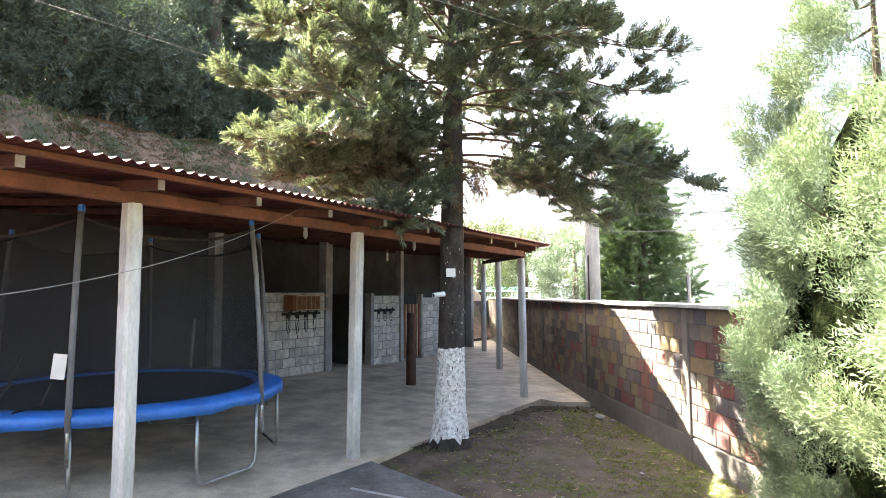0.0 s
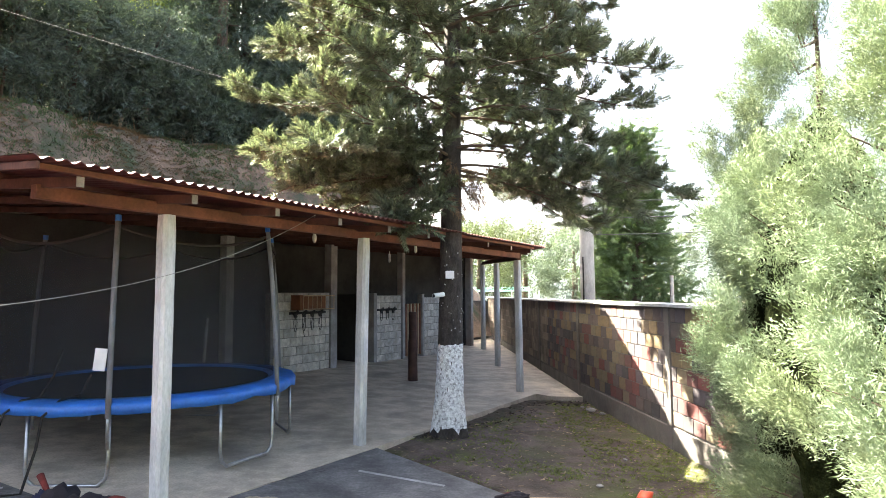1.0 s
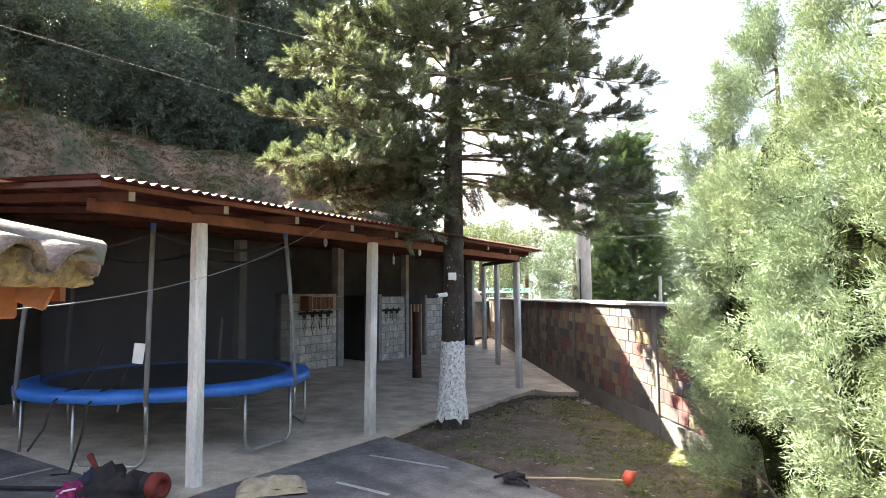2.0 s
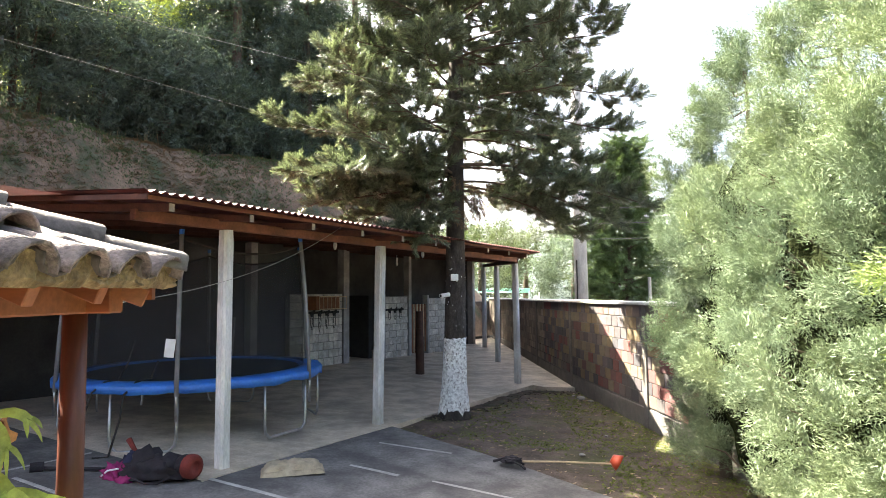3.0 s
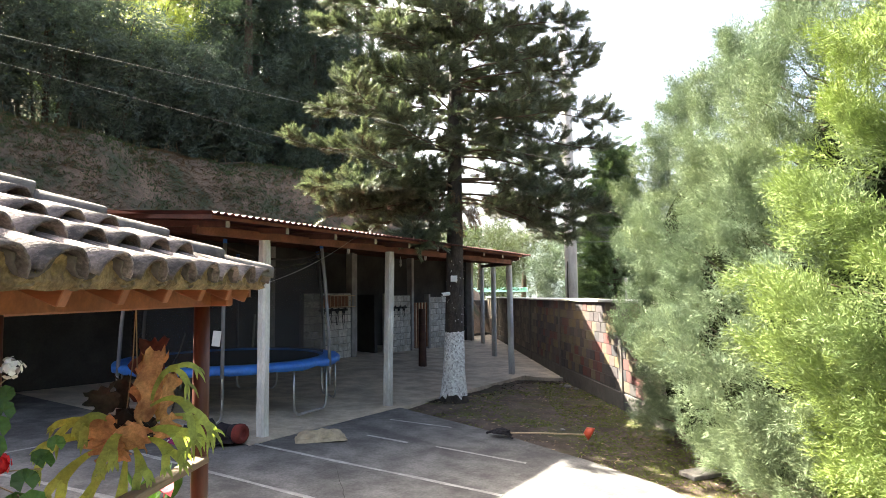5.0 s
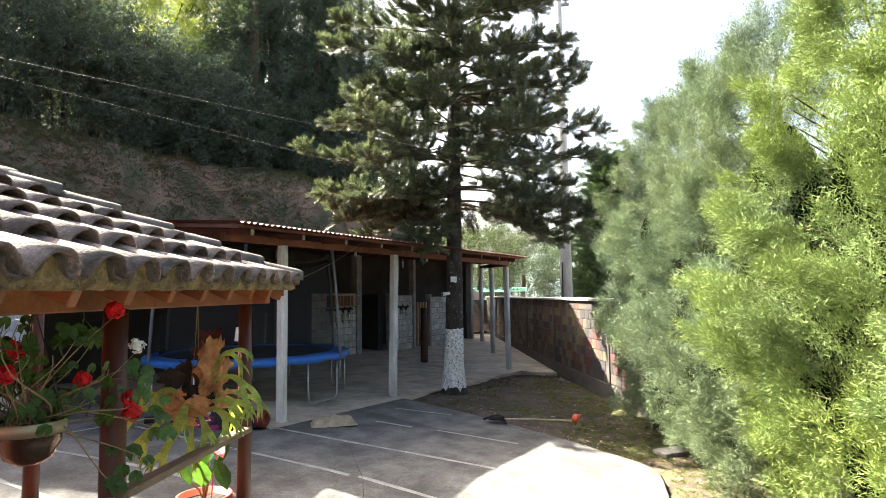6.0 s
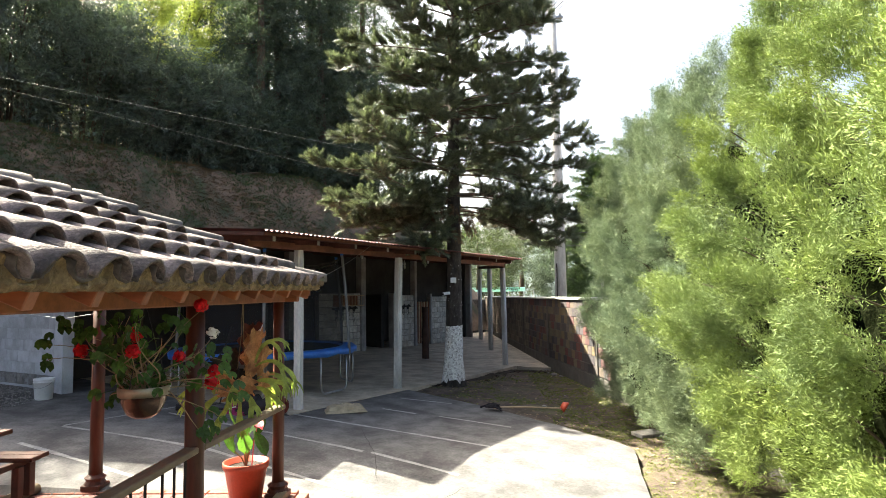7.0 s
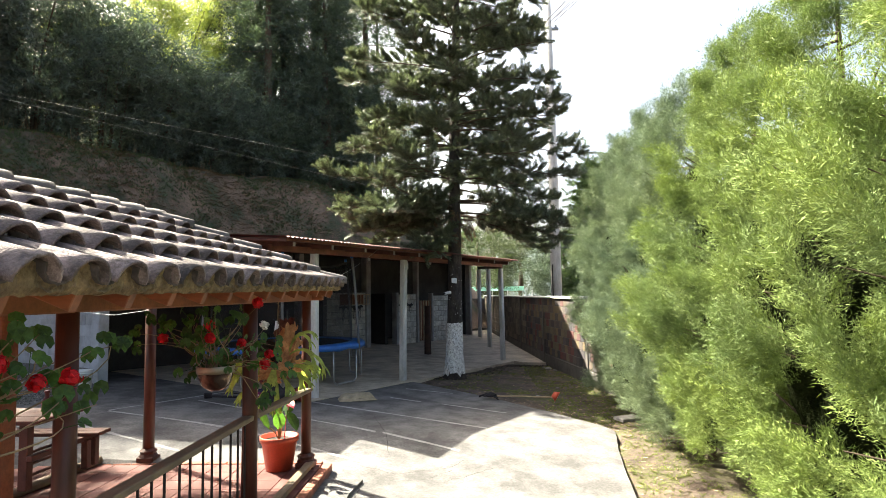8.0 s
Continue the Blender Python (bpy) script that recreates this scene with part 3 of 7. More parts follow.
def shed_post(x, y, top, lean=(0, 0), w=0.145, name="post"):
    """A cast square post with chamfered corners, a stained foot and a thin cap."""
    bm = B()
    z0 = yard_z(x, y) - 0.02
    prev = None
    n = 14
    h = w / 2
    c = h * 0.62
    for i in range(n + 1):
        t = i / n
        z = lerp(z0, top, t)
        cx, cy = x + lean[0] * t, y + lean[1] * t
        hh = h * (1.06 if t < 0.02 else 1) * (0.93 if t > 0.97 else 1)
        cc = c * hh / h
        pts = ((hh, cc), (cc, hh), (-cc, hh), (-hh, cc), (-hh, -cc), (-cc, -hh), (cc, -hh), (hh, -cc))
        ring = []
        for u, v in pts:
            q = D * u + N * v
            j = 0.003 * noise.noise(Vector((u * 30, v * 30, z * 3)))
            ring.append(bm.verts.new((cx + q.x * (1 + j / h), cy + q.y * (1 + j / h), z)))
        if prev:
            for k in range(8):
                bm.faces.new((prev[k], prev[(k + 1) % 8], ring[(k + 1) % 8], ring[k]))
        prev = ring
    bm.faces.new(prev)
    return shed_part(name, bm, M_POST, label="pale grey concrete post with stained foot")


shed_post(-2.33, 0.0, 2.66, (0.0, 0.02), 0.132)
shed_post(-1.03, 2.52, 2.66, (0.06, -0.08), 0.135)
shed_post(1.435, 7.42, 2.63, (-0.02, 0.0), 0.13)
shed_post(1.22, 11.75, 2.79, (0, 0), 0.14)
shed_post(0.99, 16.75, 2.98, (0, 0), 0.15)

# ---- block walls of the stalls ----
# plaster made very dark: the shade inside the shed is put into its colour
M_SHADEPLASTER = mat("shade_toned_plaster", (0.052, 0.049, 0.046), 0.95, scale=1.3, fine=30, bump=0.3, stain=(0.022, 0.021, 0.02), stain_amt=0.7)
M_PALEWALL = mat("pale_painted_block", (0.50, 0.52, 0.55), 0.9, var=0.15, scale=3, fine=60, bump=0.5, stain=(0.30, 0.30, 0.31), stain_scale=1.5, obj_var=0.04)
WP = 5.15
C_H, B_L = 0.203, 0.40
sb_full = box_mesh("block", B_L - 0.014, 0.03, C_H - 0.014, 0.005, M_BLOCK)


def stall_wall(name, a0, a1, label, courses=9):
    z0 = yard_z(*xy(S((a0 + a1) / 2, WP))) - 0.02
    bm = B()
    box(bm, (a0, WP, z0), (a1, WP + 0.15, z0 + courses * C_H + 0.02), SHED)
    w = tagged(part(name, bm, M_MORTAR), label, "wall", kind="structure")
    for c in range(courses):
        x = a0 - (c % 2) * B_L / 2
        while x < a1 - 0.03:
            x0, x1 = max(x, a0), min(x + B_L, a1)
            if x1 - x0 > 0.06:
                s = (x1 - x0 - 0.014) / (B_L - 0.014)
                put_child("block", sb_full, w, SHED @ Matrix.Translation(((x0 + x1) / 2, WP - 0.018 + random.uniform(-0.003, 0.003), z0 + 0.02 + c * C_H)) @ Matrix.Diagonal((s, 1, 1, 1)))
            x += B_L
    return w, z0


def column(a0, a1, p0, p1, top, label="grey concrete wall column"):
    z0 = yard_z(*xy(S((a0 + a1) / 2, p0))) - 0.02
    bm = B()
    box(bm, (a0, p0, z0), (a1, p1, top), SHED, 0.008)
    return tagged(part("wall_column", bm, M_PIERL), label, "column", kind="structure")


M_PIERL = mat("column_concrete", (0.33, 0.315, 0.30), 0.9, scale=4, fine=50, bump=0.5, stain=(0.19, 0.175, 0.16), stain_amt=0.6)
stall_wall("wall_stall_1", 6.35, 8.29, "waist-high grey block stall wall with dusty foot")
column(8.30, 8.54, WP - 0.06, WP + 0.16, 3.2)
stall_wall("wall_stall_2", 10.24, 11.46, "waist-high grey block stall wall beside a gate")
column(10.09, 10.235, WP - 0.05, WP + 0.16, 1.98)
column(11.47, 11.62, WP - 0.06, WP + 0.14, 3.2)
stall_wall("wall_stall_3", 12.72, 14.7, "waist-high grey block stall wall near the far end")
column(12.60, 12.71, WP - 0.04, WP + 0.15, 1.95, "dark timber gate jamb")
column(5.1, 5.3, WP - 0.05, WP + 0.15, 3.15)
column(17.3, 17.5, 5.86, 6.1, 3.3, "dark column at the shed's far corner")
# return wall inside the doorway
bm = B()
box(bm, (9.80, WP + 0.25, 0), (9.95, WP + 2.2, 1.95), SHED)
tagged(part("wall_return", bm, M_SHADEPLASTER), "grey block return wall with the shed's shade in its colour", "wall", kind="structure")
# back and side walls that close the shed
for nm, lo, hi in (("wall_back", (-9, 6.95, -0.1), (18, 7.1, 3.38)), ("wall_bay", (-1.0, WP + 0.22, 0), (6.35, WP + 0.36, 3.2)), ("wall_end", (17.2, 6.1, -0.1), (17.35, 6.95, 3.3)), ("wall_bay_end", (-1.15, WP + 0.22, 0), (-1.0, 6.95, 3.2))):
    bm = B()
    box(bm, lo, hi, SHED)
    tagged(part(nm, bm, M_SHADEPLASTER), "grey plastered wall inside the shed, darkened to stand for shade", "wall", kind="structure")
# pale painted block wall that closes the side of the shed
M_PALEDIRT = mat("pale_block_with_dirt", (0.20, 0.19, 0.18), 0.95, var=0.45, scale=4, fine=50, bump=0.6, stain=(0.34, 0.35, 0.37), stain_scale=5, stain_amt=0.6, obj_var=0.12)
bm = B()
box(bm, (-1.45, 4.0, 0.1), (-1.30, 9.0, 2.72), SHED)
wpale = tagged(part("wall_west", bm, M_PALEWALL), "pale painted block wall at the shed's side", "wall", kind="structure")
pale_me = box_mesh("block", 0.394, 0.012, 0.194, 0.003, M_PALEWALL)
dirt_me = box_mesh("block", 0.394, 0.012, 0.194, 0.003, M_PALEDIRT)
for c in range(12):
    for k in range(12):
        p = 4.42 + k * 0.4 + (c % 2) * 0.2
        put_child("block", dirt_me if c < 1 else pale_me, wpale, SHED @ Matrix.Translation((-1.452, p, 0.42 + c * 0.2)) @ Matrix.Rotation(math.pi / 2, 4, "Z"))
bm = B()
box(bm, (-1.475, 3.95, 0.1), (-1.27, 4.2, 2.72), SHED, 0.012)
part("pier", bm, M_PALEWALL, wpale)

# ---- things on the stall walls ----
M_RUST = mat("rusty_brown_pipe", (0.075, 0.038, 0.028), 0.7, 0.2, var=0.35, scale=5, fine=40, bump=0.3, stain=(0.03, 0.02, 0.018))
M_CRATE = mat("orange_brown_board", (0.22, 0.085, 0.035), 0.7, scale=6, bump=0.3)
M_PALEROD = mat("pale_painted_rod", (0.52, 0.38, 0.24), 0.6, scale=8, bump=0.1)
M_TACK = mat("black_leather_tack", (0.02, 0.017, 0.015), 0.6, scale=12, bump=0.3)
M_WHITE = mat("white_plastic", (0.75, 0.75, 0.74), 0.45, var=0.1, scale=8, bump=0.05)
M_GLASS = mat("frosted_bulb", (0.7, 0.7, 0.68), 0.25, var=0.05, bump=0)

rack = thing("feed_rack", "orange-brown feed rack with pale bars on block wall", "feed rack", S(7.7, WP - 0.02, 1.6))
RI = rack.matrix_world.inverted()


def local(bm, inv):
    bmesh.ops.transform(bm, matrix=inv, verts=bm.verts)
    return bm


bm = B()
box(bm, (7.05, WP - 0.30, 1.60), (8.12, WP - 0.28 + 0.25, 1.625), SHED, 0.004)
box(bm, (7.05, WP - 0.045, 1.62), (8.12, WP - 0.03, 1.92), SHED)
box(bm, (6.95, WP - 0.30, 1.60), (7.05, WP - 0.03, 1.94), SHED, 0.004)
part("body", local(bm, RI), M_CRATE, rack)
for z in (1.615, 1.925):
    bm = B()
    tube(bm, [S(7.05, WP - 0.31, z), S(8.12, WP - 0.31, z)], 0.013, 6)
    part("rail", local(bm, RI), M_PALEROD, rack)
for i in range(8):
    bm = B()
    tube(bm, [S(7.06 + i * 0.15, WP - 0.31, 1.61), S(7.06 + i * 0.15, WP - 0.31, 1.93)], 0.009, 6)
    part("bar", local(bm, RI), M_PALEROD, rack)


def tack(a0, z, n, drop, label):
    """A row of hooks with bridles and halters."""
    t = thing("tack_rack", label, "tack rack", S(a0, WP - 0.03, z), group="hanging tack")
    inv = t.matrix_world.inverted()
    bm = B()
    box(bm, (a0 - 0.05, WP - 0.05, z - 0.03), (a0 + n * 0.28 + 0.05, WP - 0.022, z + 0.03), SHED, 0.004)
    part("board", local(bm, inv), M_TACK, t)
    for i in range(n):
        a = a0 + 0.12 + i * 0.28
        bm = B()
        for k in range(5):
            an = k / 4 * math.pi
            q = [S(a + 0.10 * math.cos(an) * 0.5, WP - 0.07 - 0.05 * math.sin(an), z + 0.07 - 0.02 * k), S(a + 0.12 * math.cos(an + 1), WP - 0.09, z + 0.02), S(a + 0.06 * math.cos(an + 2), WP - 0.08, z - 0.09)]
            tube(bm, q, 0.018, 5)
        part("saddle_pad", local(bm, inv), M_TACK, t)
        bm = B()
        w = 0.055
        pts = [S(a + w * math.cos(u), WP - 0.06, z - drop * 0.55 + drop * 0.45 * math.sin(u)) for u in [j / 10 * 2 * math.pi for j in range(11)]]
        tube(bm, pts, 0.007, 5)
        part("halter", local(bm, inv), M_TACK, t)
        if drop > 0.4:
            bm = B()
            pts = [S(a + 0.03 * math.sin(j * 1.3 + i), WP - 0.055, z - 0.1 - j * 0.09) for j in range(random.randint(3, 7))]
            tube(bm, pts, 0.007, 5)
            part("strap", local(bm, inv), M_TACK, t)


tack(6.95, 1.53, 4, 0.42, "black leather bridles and halters on wall hooks")
tack(10.3, 1.52, 3, 0.3, "black leather halters on wall hooks")

gate = thing("stall_gate", "slatted metal stall gate, closed, pale bars", "gate", S(11.66, WP + 0.05, 0.1))
gi = gate.matrix_world.inverted()
for i in range(10):
    bm = B()
    a = 11.68 + i * 0.097
    box(bm, (a, WP + 0.03, 0.13), (a + 0.052, WP + 0.055, 1.66), SHED, 0.004)
    part("slat", local(bm, gi), M_PALEROD if i % 2 == 0 else M_CRATE, gate)
for z in (0.3, 1.1, 1.6):
    bm = B()
    box(bm, (11.66, WP + 0.056, z), (12.6, WP + 0.085, z + 0.05), SHED, 0.004)
    part("rail", local(bm, gi), M_RUST, gate)
bm = B()
prof = [(0.0, 1.12), (0.075, 1.12), (0.09, 1.08), (0.092, 0.9), (0.10, 0.86), (0.105, 0.1), (0.11, 0.0)]
cyl = thing("bollard", "rusty brown steel pipe standing on the floor", "pipe", G(-0.835, 8.25, 0.01))
rings = lathe(bm, [(r, z) for r, z in reversed(prof)], 20)
part("pipe", bm, M_RUST, cyl, smooth=True)
bm = B()
tube(bm, [(0, 0, 1.1), (0, 0, 1.50)], 0.088, 18)
part("sleeve", bm, M_RUST, cyl)
for a, p, z in ((3.65, 1.5, 2.86), (6.51, 1.5, 2.86), (10.53, 4.9, 2.95)):
    lp = thing("lamp", "white bulb in a holder under the roof, unlit", "lamp", S(a, p, z), group="bulbs under the shed roof")
    bm = B()
    lathe(bm, [(0.0, 0.10), (0.03, 0.10), (0.032, 0.02), (0.024, 0.0)], 12)
    tube(bm, [(0, 0, 0.1), (0, 0, roof_z(p) - z - 0.06)], 0.008, 6)
    part("holder", bm, M_WHITE, lp)
    bm = B()
    lathe(bm, [(0.024, 0.0), (0.035, -0.05), (0.03, -0.10), (0.012, -0.13), (0.0, -0.135)], 12)
    part("bulb", bm, M_GLASS, lp, smooth=True)
# a leaning ladder-like rod behind the trampoline
bm = B()
tube(bm, [S(4.7, WP + 0.1, 0.3), S(4.85, WP + 0.18, 1.5)], 0.03, 8)
tagged(part("leaning_rod", bm, M_STEEL), "pale metal rod leaning on the back wall", "rod")
# ---- trampoline ----
def net_material():
    m = bpy.data.materials.new("black_safety_net")
    m.use_nodes = True
    n, lk = m.node_tree.nodes, m.node_tree.links
    b = n["Principled BSDF"]
    b.inputs["Base Color"].default_value = (0.02, 0.02, 0.021, 1)
    b.inputs["Roughness"].default_value = 0.8
    nz = n.new("ShaderNodeTexNoise")
    nz.inputs["Scale"].default_value = 1.5
    mr = n.new("ShaderNodeMapRange")
    mr.inputs[3].default_value, mr.inputs[4].default_value = 0.38, 0.52
    lk.new(nz.outputs[0], mr.inputs[0])
    t = n.new("ShaderNodeBsdfTransparent")
    mx = n.new("ShaderNodeMixShader")
    lk.new(mr.outputs[0], mx.inputs[0])
    lk.new(t.outputs[0], mx.inputs[1])
    lk.new(b.outputs[0], mx.inputs[2])
    lk.new(mx.outputs[0], n["Material Output"].inputs[0])
    return m


M_POLE = mat("grey_foam_sleeve", (0.20, 0.20, 0.21), 0.8, var=0.2, scale=6, bump=0.3)
TC = Vector((-3.53, 2.05, 0))
TZ = 0.165
tr = thing("trampoline", "round blue-rimmed trampoline with black safety net", "trampoline", (TC.x, TC.y, TZ))
RIM, BEDZ = 1.69, 0.765


def pol(r, deg, z):
    return V(r * math.cos(radians(deg)), r * math.sin(radians(deg)), z)


bm = B()
n = 72
prev = None
for i in range(n):
    d = i * 5
    sag = -0.012 * abs(math.sin(radians(d * 7))) + 0.008 * noise.noise(V(d * 0.13, 0, 0))
    ring = [bm.verts.new(pol(r, d, z)) for r, z in ((RIM - 0.29, BEDZ - 0.01), (RIM - 0.26, BEDZ + 0.022), (RIM - 0.12, BEDZ + 0.04 + sag), (RIM + 0.02, BEDZ + 0.028 + sag), (RIM + 0.055, BEDZ - 0.01), (RIM + 0.05, BEDZ - 0.07 + sag * 2.5), (RIM + 0.03, BEDZ - 0.07 + sag * 2.5), (RIM + 0.02, BEDZ - 0.02))]
    if prev:
        for k in range(7):
            bm.faces.new((prev[k], ring[k], ring[k + 1], prev[k + 1]))
    else:
        first = ring
    prev = ring
for k in range(7):
    bm.faces.new((prev[k], first[k], first[k + 1], prev[k + 1]))
part("rim_pad", bm, M_BLUE, tr, "blue vinyl rim pad, creased", smooth=True)
bm = B()
c = bm.verts.new((0, 0, BEDZ - 0.03))
ring = [bm.verts.new(pol(RIM - 0.26, i * 6, BEDZ)) for i in range(60)]
for i in range(60):
    bm.faces.new((c, ring[i], ring[(i + 1) % 60]))
part("bed", bm, M_BLACK, tr, "black woven jumping bed")
bm = B()
tube(bm, [pol(RIM, i * 6, BEDZ - 0.045) for i in range(61)], 0.022, 8, cap=False)
part("frame_ring", bm, M_STEEL, tr, smooth=True)
MIDS = (-25, -86, -145, 155, 95, 31)
for mid in MIDS:
    bm = B()
    w = 13
    top = BEDZ - 0.06
    pts = []
    ro = RIM - 0.01
    l0, l1 = pol(ro, mid - w, 0.02), pol(ro, mid + w, 0.02)
    e = (l1 - l0).normalized()
    out = pol(1, mid, 0)
    pts = [pol(RIM - 0.02, mid - w, top), l0 + V(0, 0, 0.16), l0 + e * 0.02 + V(0, 0, 0.06), l0 + e * 0.09, l0 + e * 0.3 + V(0, 0, 0.004), l1 - e * 0.3 + V(0, 0, 0.004), l1 - e * 0.09, l1 - e * 0.02 + V(0, 0, 0.06), l1 + V(0, 0, 0.16), pol(RIM - 0.02, mid + w, top)]
    tube(bm, pts, 0.019, 8)
    part("leg", bm, M_STEEL, tr, smooth=True)
    pa = mid + w
    bm = B()
    tube(bm, [pol(RIM + 0.045, pa, 0.36), pol(RIM + 0.05, pa, BEDZ)], 0.018, 8)
    part("pole_foot", bm, M_STEEL, tr, smooth=True)
    bm = B()
    tube(bm, [pol(RIM + 0.05, pa, BEDZ - 0.12), pol(RIM + 0.01, pa, 1.4), pol(RIM - 0.04, pa, 2.0), pol(RIM - 0.10, pa, 2.52)], 0.026, 10)
    pole = part("net_pole", bm, M_POLE, tr, "grey foam-covered pole", smooth=True)
    bm = B()
    tube(bm, [pol(RIM - 0.10, pa, 2.51), pol(RIM - 0.105, pa, 2.57)], 0.03, 8)
    part("cap", bm, M_BLUE, pole, "blue plastic cap")
bm = B()
pas = sorted([(m + 13) % 360 for m in MIDS])
prev = None
for i in range(121):
    d = i * 3 % 360
    lo = max([q for q in pas if q <= d] or [pas[-1] - 360])
    hi = min([q for q in pas if q > d] or [pas[0] + 360])
    t = (d - lo) / (hi - lo)
    zt = 2.46 - 0.62 * t * (1 - t)
    rr = RIM - 0.22 + 0.11 * (2 * t - 1) ** 2
    col = [bm.verts.new(pol(lerp(RIM - 0.22, rr, k / 5), d, lerp(BEDZ + 0.03, zt, k / 5))) for k in range(6)]
    if prev:
        for k in range(5):
            bm.faces.new((prev[k], col[k], col[k + 1], prev[k + 1]))
    prev = col
net = part("safety_net", bm, net_material(), tr, "sagging black see-through net", smooth=True)
bm = B()
pts = []
for i in range(121):
    d = i * 3 % 360
    lo = max([q for q in pas if q <= d] or [pas[-1] - 360])
    hi = min([q for q in pas if q > d] or [pas[0] + 360])
    t = (d - lo) / (hi - lo)
    pts.append(pol(RIM - 0.22 + 0.11 * (2 * t - 1) ** 2, d, 2.46 - 0.62 * t * (1 - t)))
tube(bm, pts, 0.016, 6, cap=False)
part("net_hem", bm, M_DARKWOOD, net, "thick dark hem")
# notice hanging on a pole
bm = B()
box(bm, (-0.055, -0.006, -0.105), (0.055, 0.006, 0.105), None, 0.004)
nt_ = tagged(part("notice_card", bm, M_WHITE), "white card hanging on a trampoline pole", "card")
nt_.matrix_world = Matrix.Translation(TC + pol(RIM + 0.055, -75.6, TZ + 1.19)) @ pose(0, 0, 0, 0, 6, 8)
# black hose bent over the rim
bm = B()
hp = [pol(RIM + 0.3, -106, 0.25), pol(RIM + 0.16, -105, 0.45), pol(RIM + 0.1, -104, 0.70), pol(RIM - 0.05, -103, 0.80), pol(RIM - 0.2, -101, 0.81), pol(RIM - 0.3, -99, 1.0), pol(RIM - 0.38, -98, 1.25)]
tube(bm, [TC + p + V(0, 0, TZ) for p in hp], 0.012, 6)
tagged(part("hose", bm, M_TACK), "black hose bent over the trampoline rim", "hose")
bm = B()
hp = [pol(RIM + 0.28, -98, 0.03), pol(RIM + 0.2, -94, 0.03), pol(RIM + 0.12, -92, 0.4), pol(RIM + 0.1, -91, 0.68), pol(RIM - 0.1, -90, 0.80), pol(RIM - 0.3, -87, 0.82), pol(RIM - 0.42, -86, 1.0)]
tube(bm, [TC + p + V(0, 0, TZ) for p in hp], 0.012, 6)
tagged(part("hose", bm, M_TACK), "black hose hanging off the trampoline rim", "hose")

# ---- loose things on the paving ----
M_SACK = mat("beige_sackcloth", (0.36, 0.30, 0.21), 0.95, scale=12, fine=120, bump=0.6)
M_BAG = mat("dark_cloth", (0.022, 0.018, 0.022), 0.9, scale=8, fine=90, bump=0.6)
M_PINK = mat("magenta_cloth", (0.26, 0.02, 0.11), 0.85, scale=8, bump=0.4)
M_NAVY = mat("dark_blue_cloth", (0.02, 0.022, 0.05), 0.9, scale=8, bump=0.4)
M_REDCL = mat("red_cloth", (0.16, 0.025, 0.018), 0.8, scale=8, bump=0.4)
M_ORANGE = mat("orange_red_plastic", (0.60, 0.09, 0.04), 0.4, var=0.15, scale=6, bump=0.05)


def thing_axis(a, b):
    """A pose at a whose z axis points to b."""
    return Matrix.Translation(a) @ (b - a).to_track_quat("Z", "Y").to_matrix().to_4x4()


def lump(bm, at, size, seed, rough=0.35, freq=5.0, sub=4):
    r = bmesh.ops.create_icosphere(bm, subdivisions=sub, radius=1)
    for v in r["verts"]:
        d = 1 + rough * noise.noise(v.co * freq * 0.5 + Vector((seed, 0, 0))) + rough * 0.5 * noise.noise(v.co * freq * 1.4 + Vector((0, seed, 0)))
        z = v.co.z
        q = Vector((v.co.x * size[0], v.co.y * size[1], (z if z > 0 else z * 0.25) * size[2])) * d
        v.co = q + Vector(at)
    return r["verts"]


sack = thing("folded_sack", "folded beige sackcloth mat lying on concrete", "mat", G(-1.58, 0.02, 0.006), 18)
for i, (z, sx, sy) in enumerate(((0.0, 0.33, 0.19), (0.045, 0.29, 0.15))):
    bm = B()
    nx, ny = 22, 12
    g = [[None] * (ny + 1) for _ in range(nx + 1)]
    for a in range(nx + 1):
        for b in range(ny + 1):
            u, w = a / nx * 2 - 1, b / ny * 2 - 1
            k = (1 - abs(u) ** 4) * (1 - abs(w) ** 4)
            g[a][b] = bm.verts.new((u * sx, w * sy * (1 + 0.05 * noise.noise(V(u * 3, i, 0))), z + 0.06 * k ** 0.5 + 0.05 * noise.noise(V(u * 2.6, w * 2.6, i * 3)) * k + 0.012 * noise.noise(V(u * 9, w * 9, 5)) * k))
    for a in range(nx):
        for b in range(ny):
            bm.faces.new((g[a][b], g[a + 1][b], g[a + 1][b + 1], g[a][b + 1]))
    part("fold", bm, M_SACK, sack, smooth=True)

pack = thing("backpack", "dark slumped backpack with magenta and red cloth", "backpack", G(-2.85, -0.42, 0.0))
bm = B()
lump(bm, (0.02, 0, 0.03), (0.33, 0.19, 0.17), 3, 0.45, 5)
lump(bm, (-0.10, 0.04, 0.10), (0.15, 0.13, 0.19), 11, 0.4, 5, 3)
lump(bm, (0.14, 0.02, 0.08), (0.14, 0.14, 0.14), 17, 0.4, 5, 3)
part("bag", bm, M_BAG, pack, smooth=True)
bm = B()
lump(bm, (-0.33, -0.04, 0.015), (0.15, 0.11, 0.13), 8, 0.6, 6)
lump(bm, (-0.20, -0.17, 0.01), (0.08, 0.05, 0.06), 5, 0.5, 6, 3)
part("wrap", bm, M_PINK, pack, "magenta cloth", smooth=True)
bm = B()
tube(bm, [(-0.46, -0.12, 0.05), (-0.38, -0.15, 0.11), (-0.27, -0.15, 0.13)], 0.009, 6)
part("piping", bm, M_WHITE, pack, "pale piping on the cloth")
bm = B()
lump(bm, (-0.24, 0.06, 0.06), (0.16, 0.10, 0.16), 21, 0.6, 6, 3)
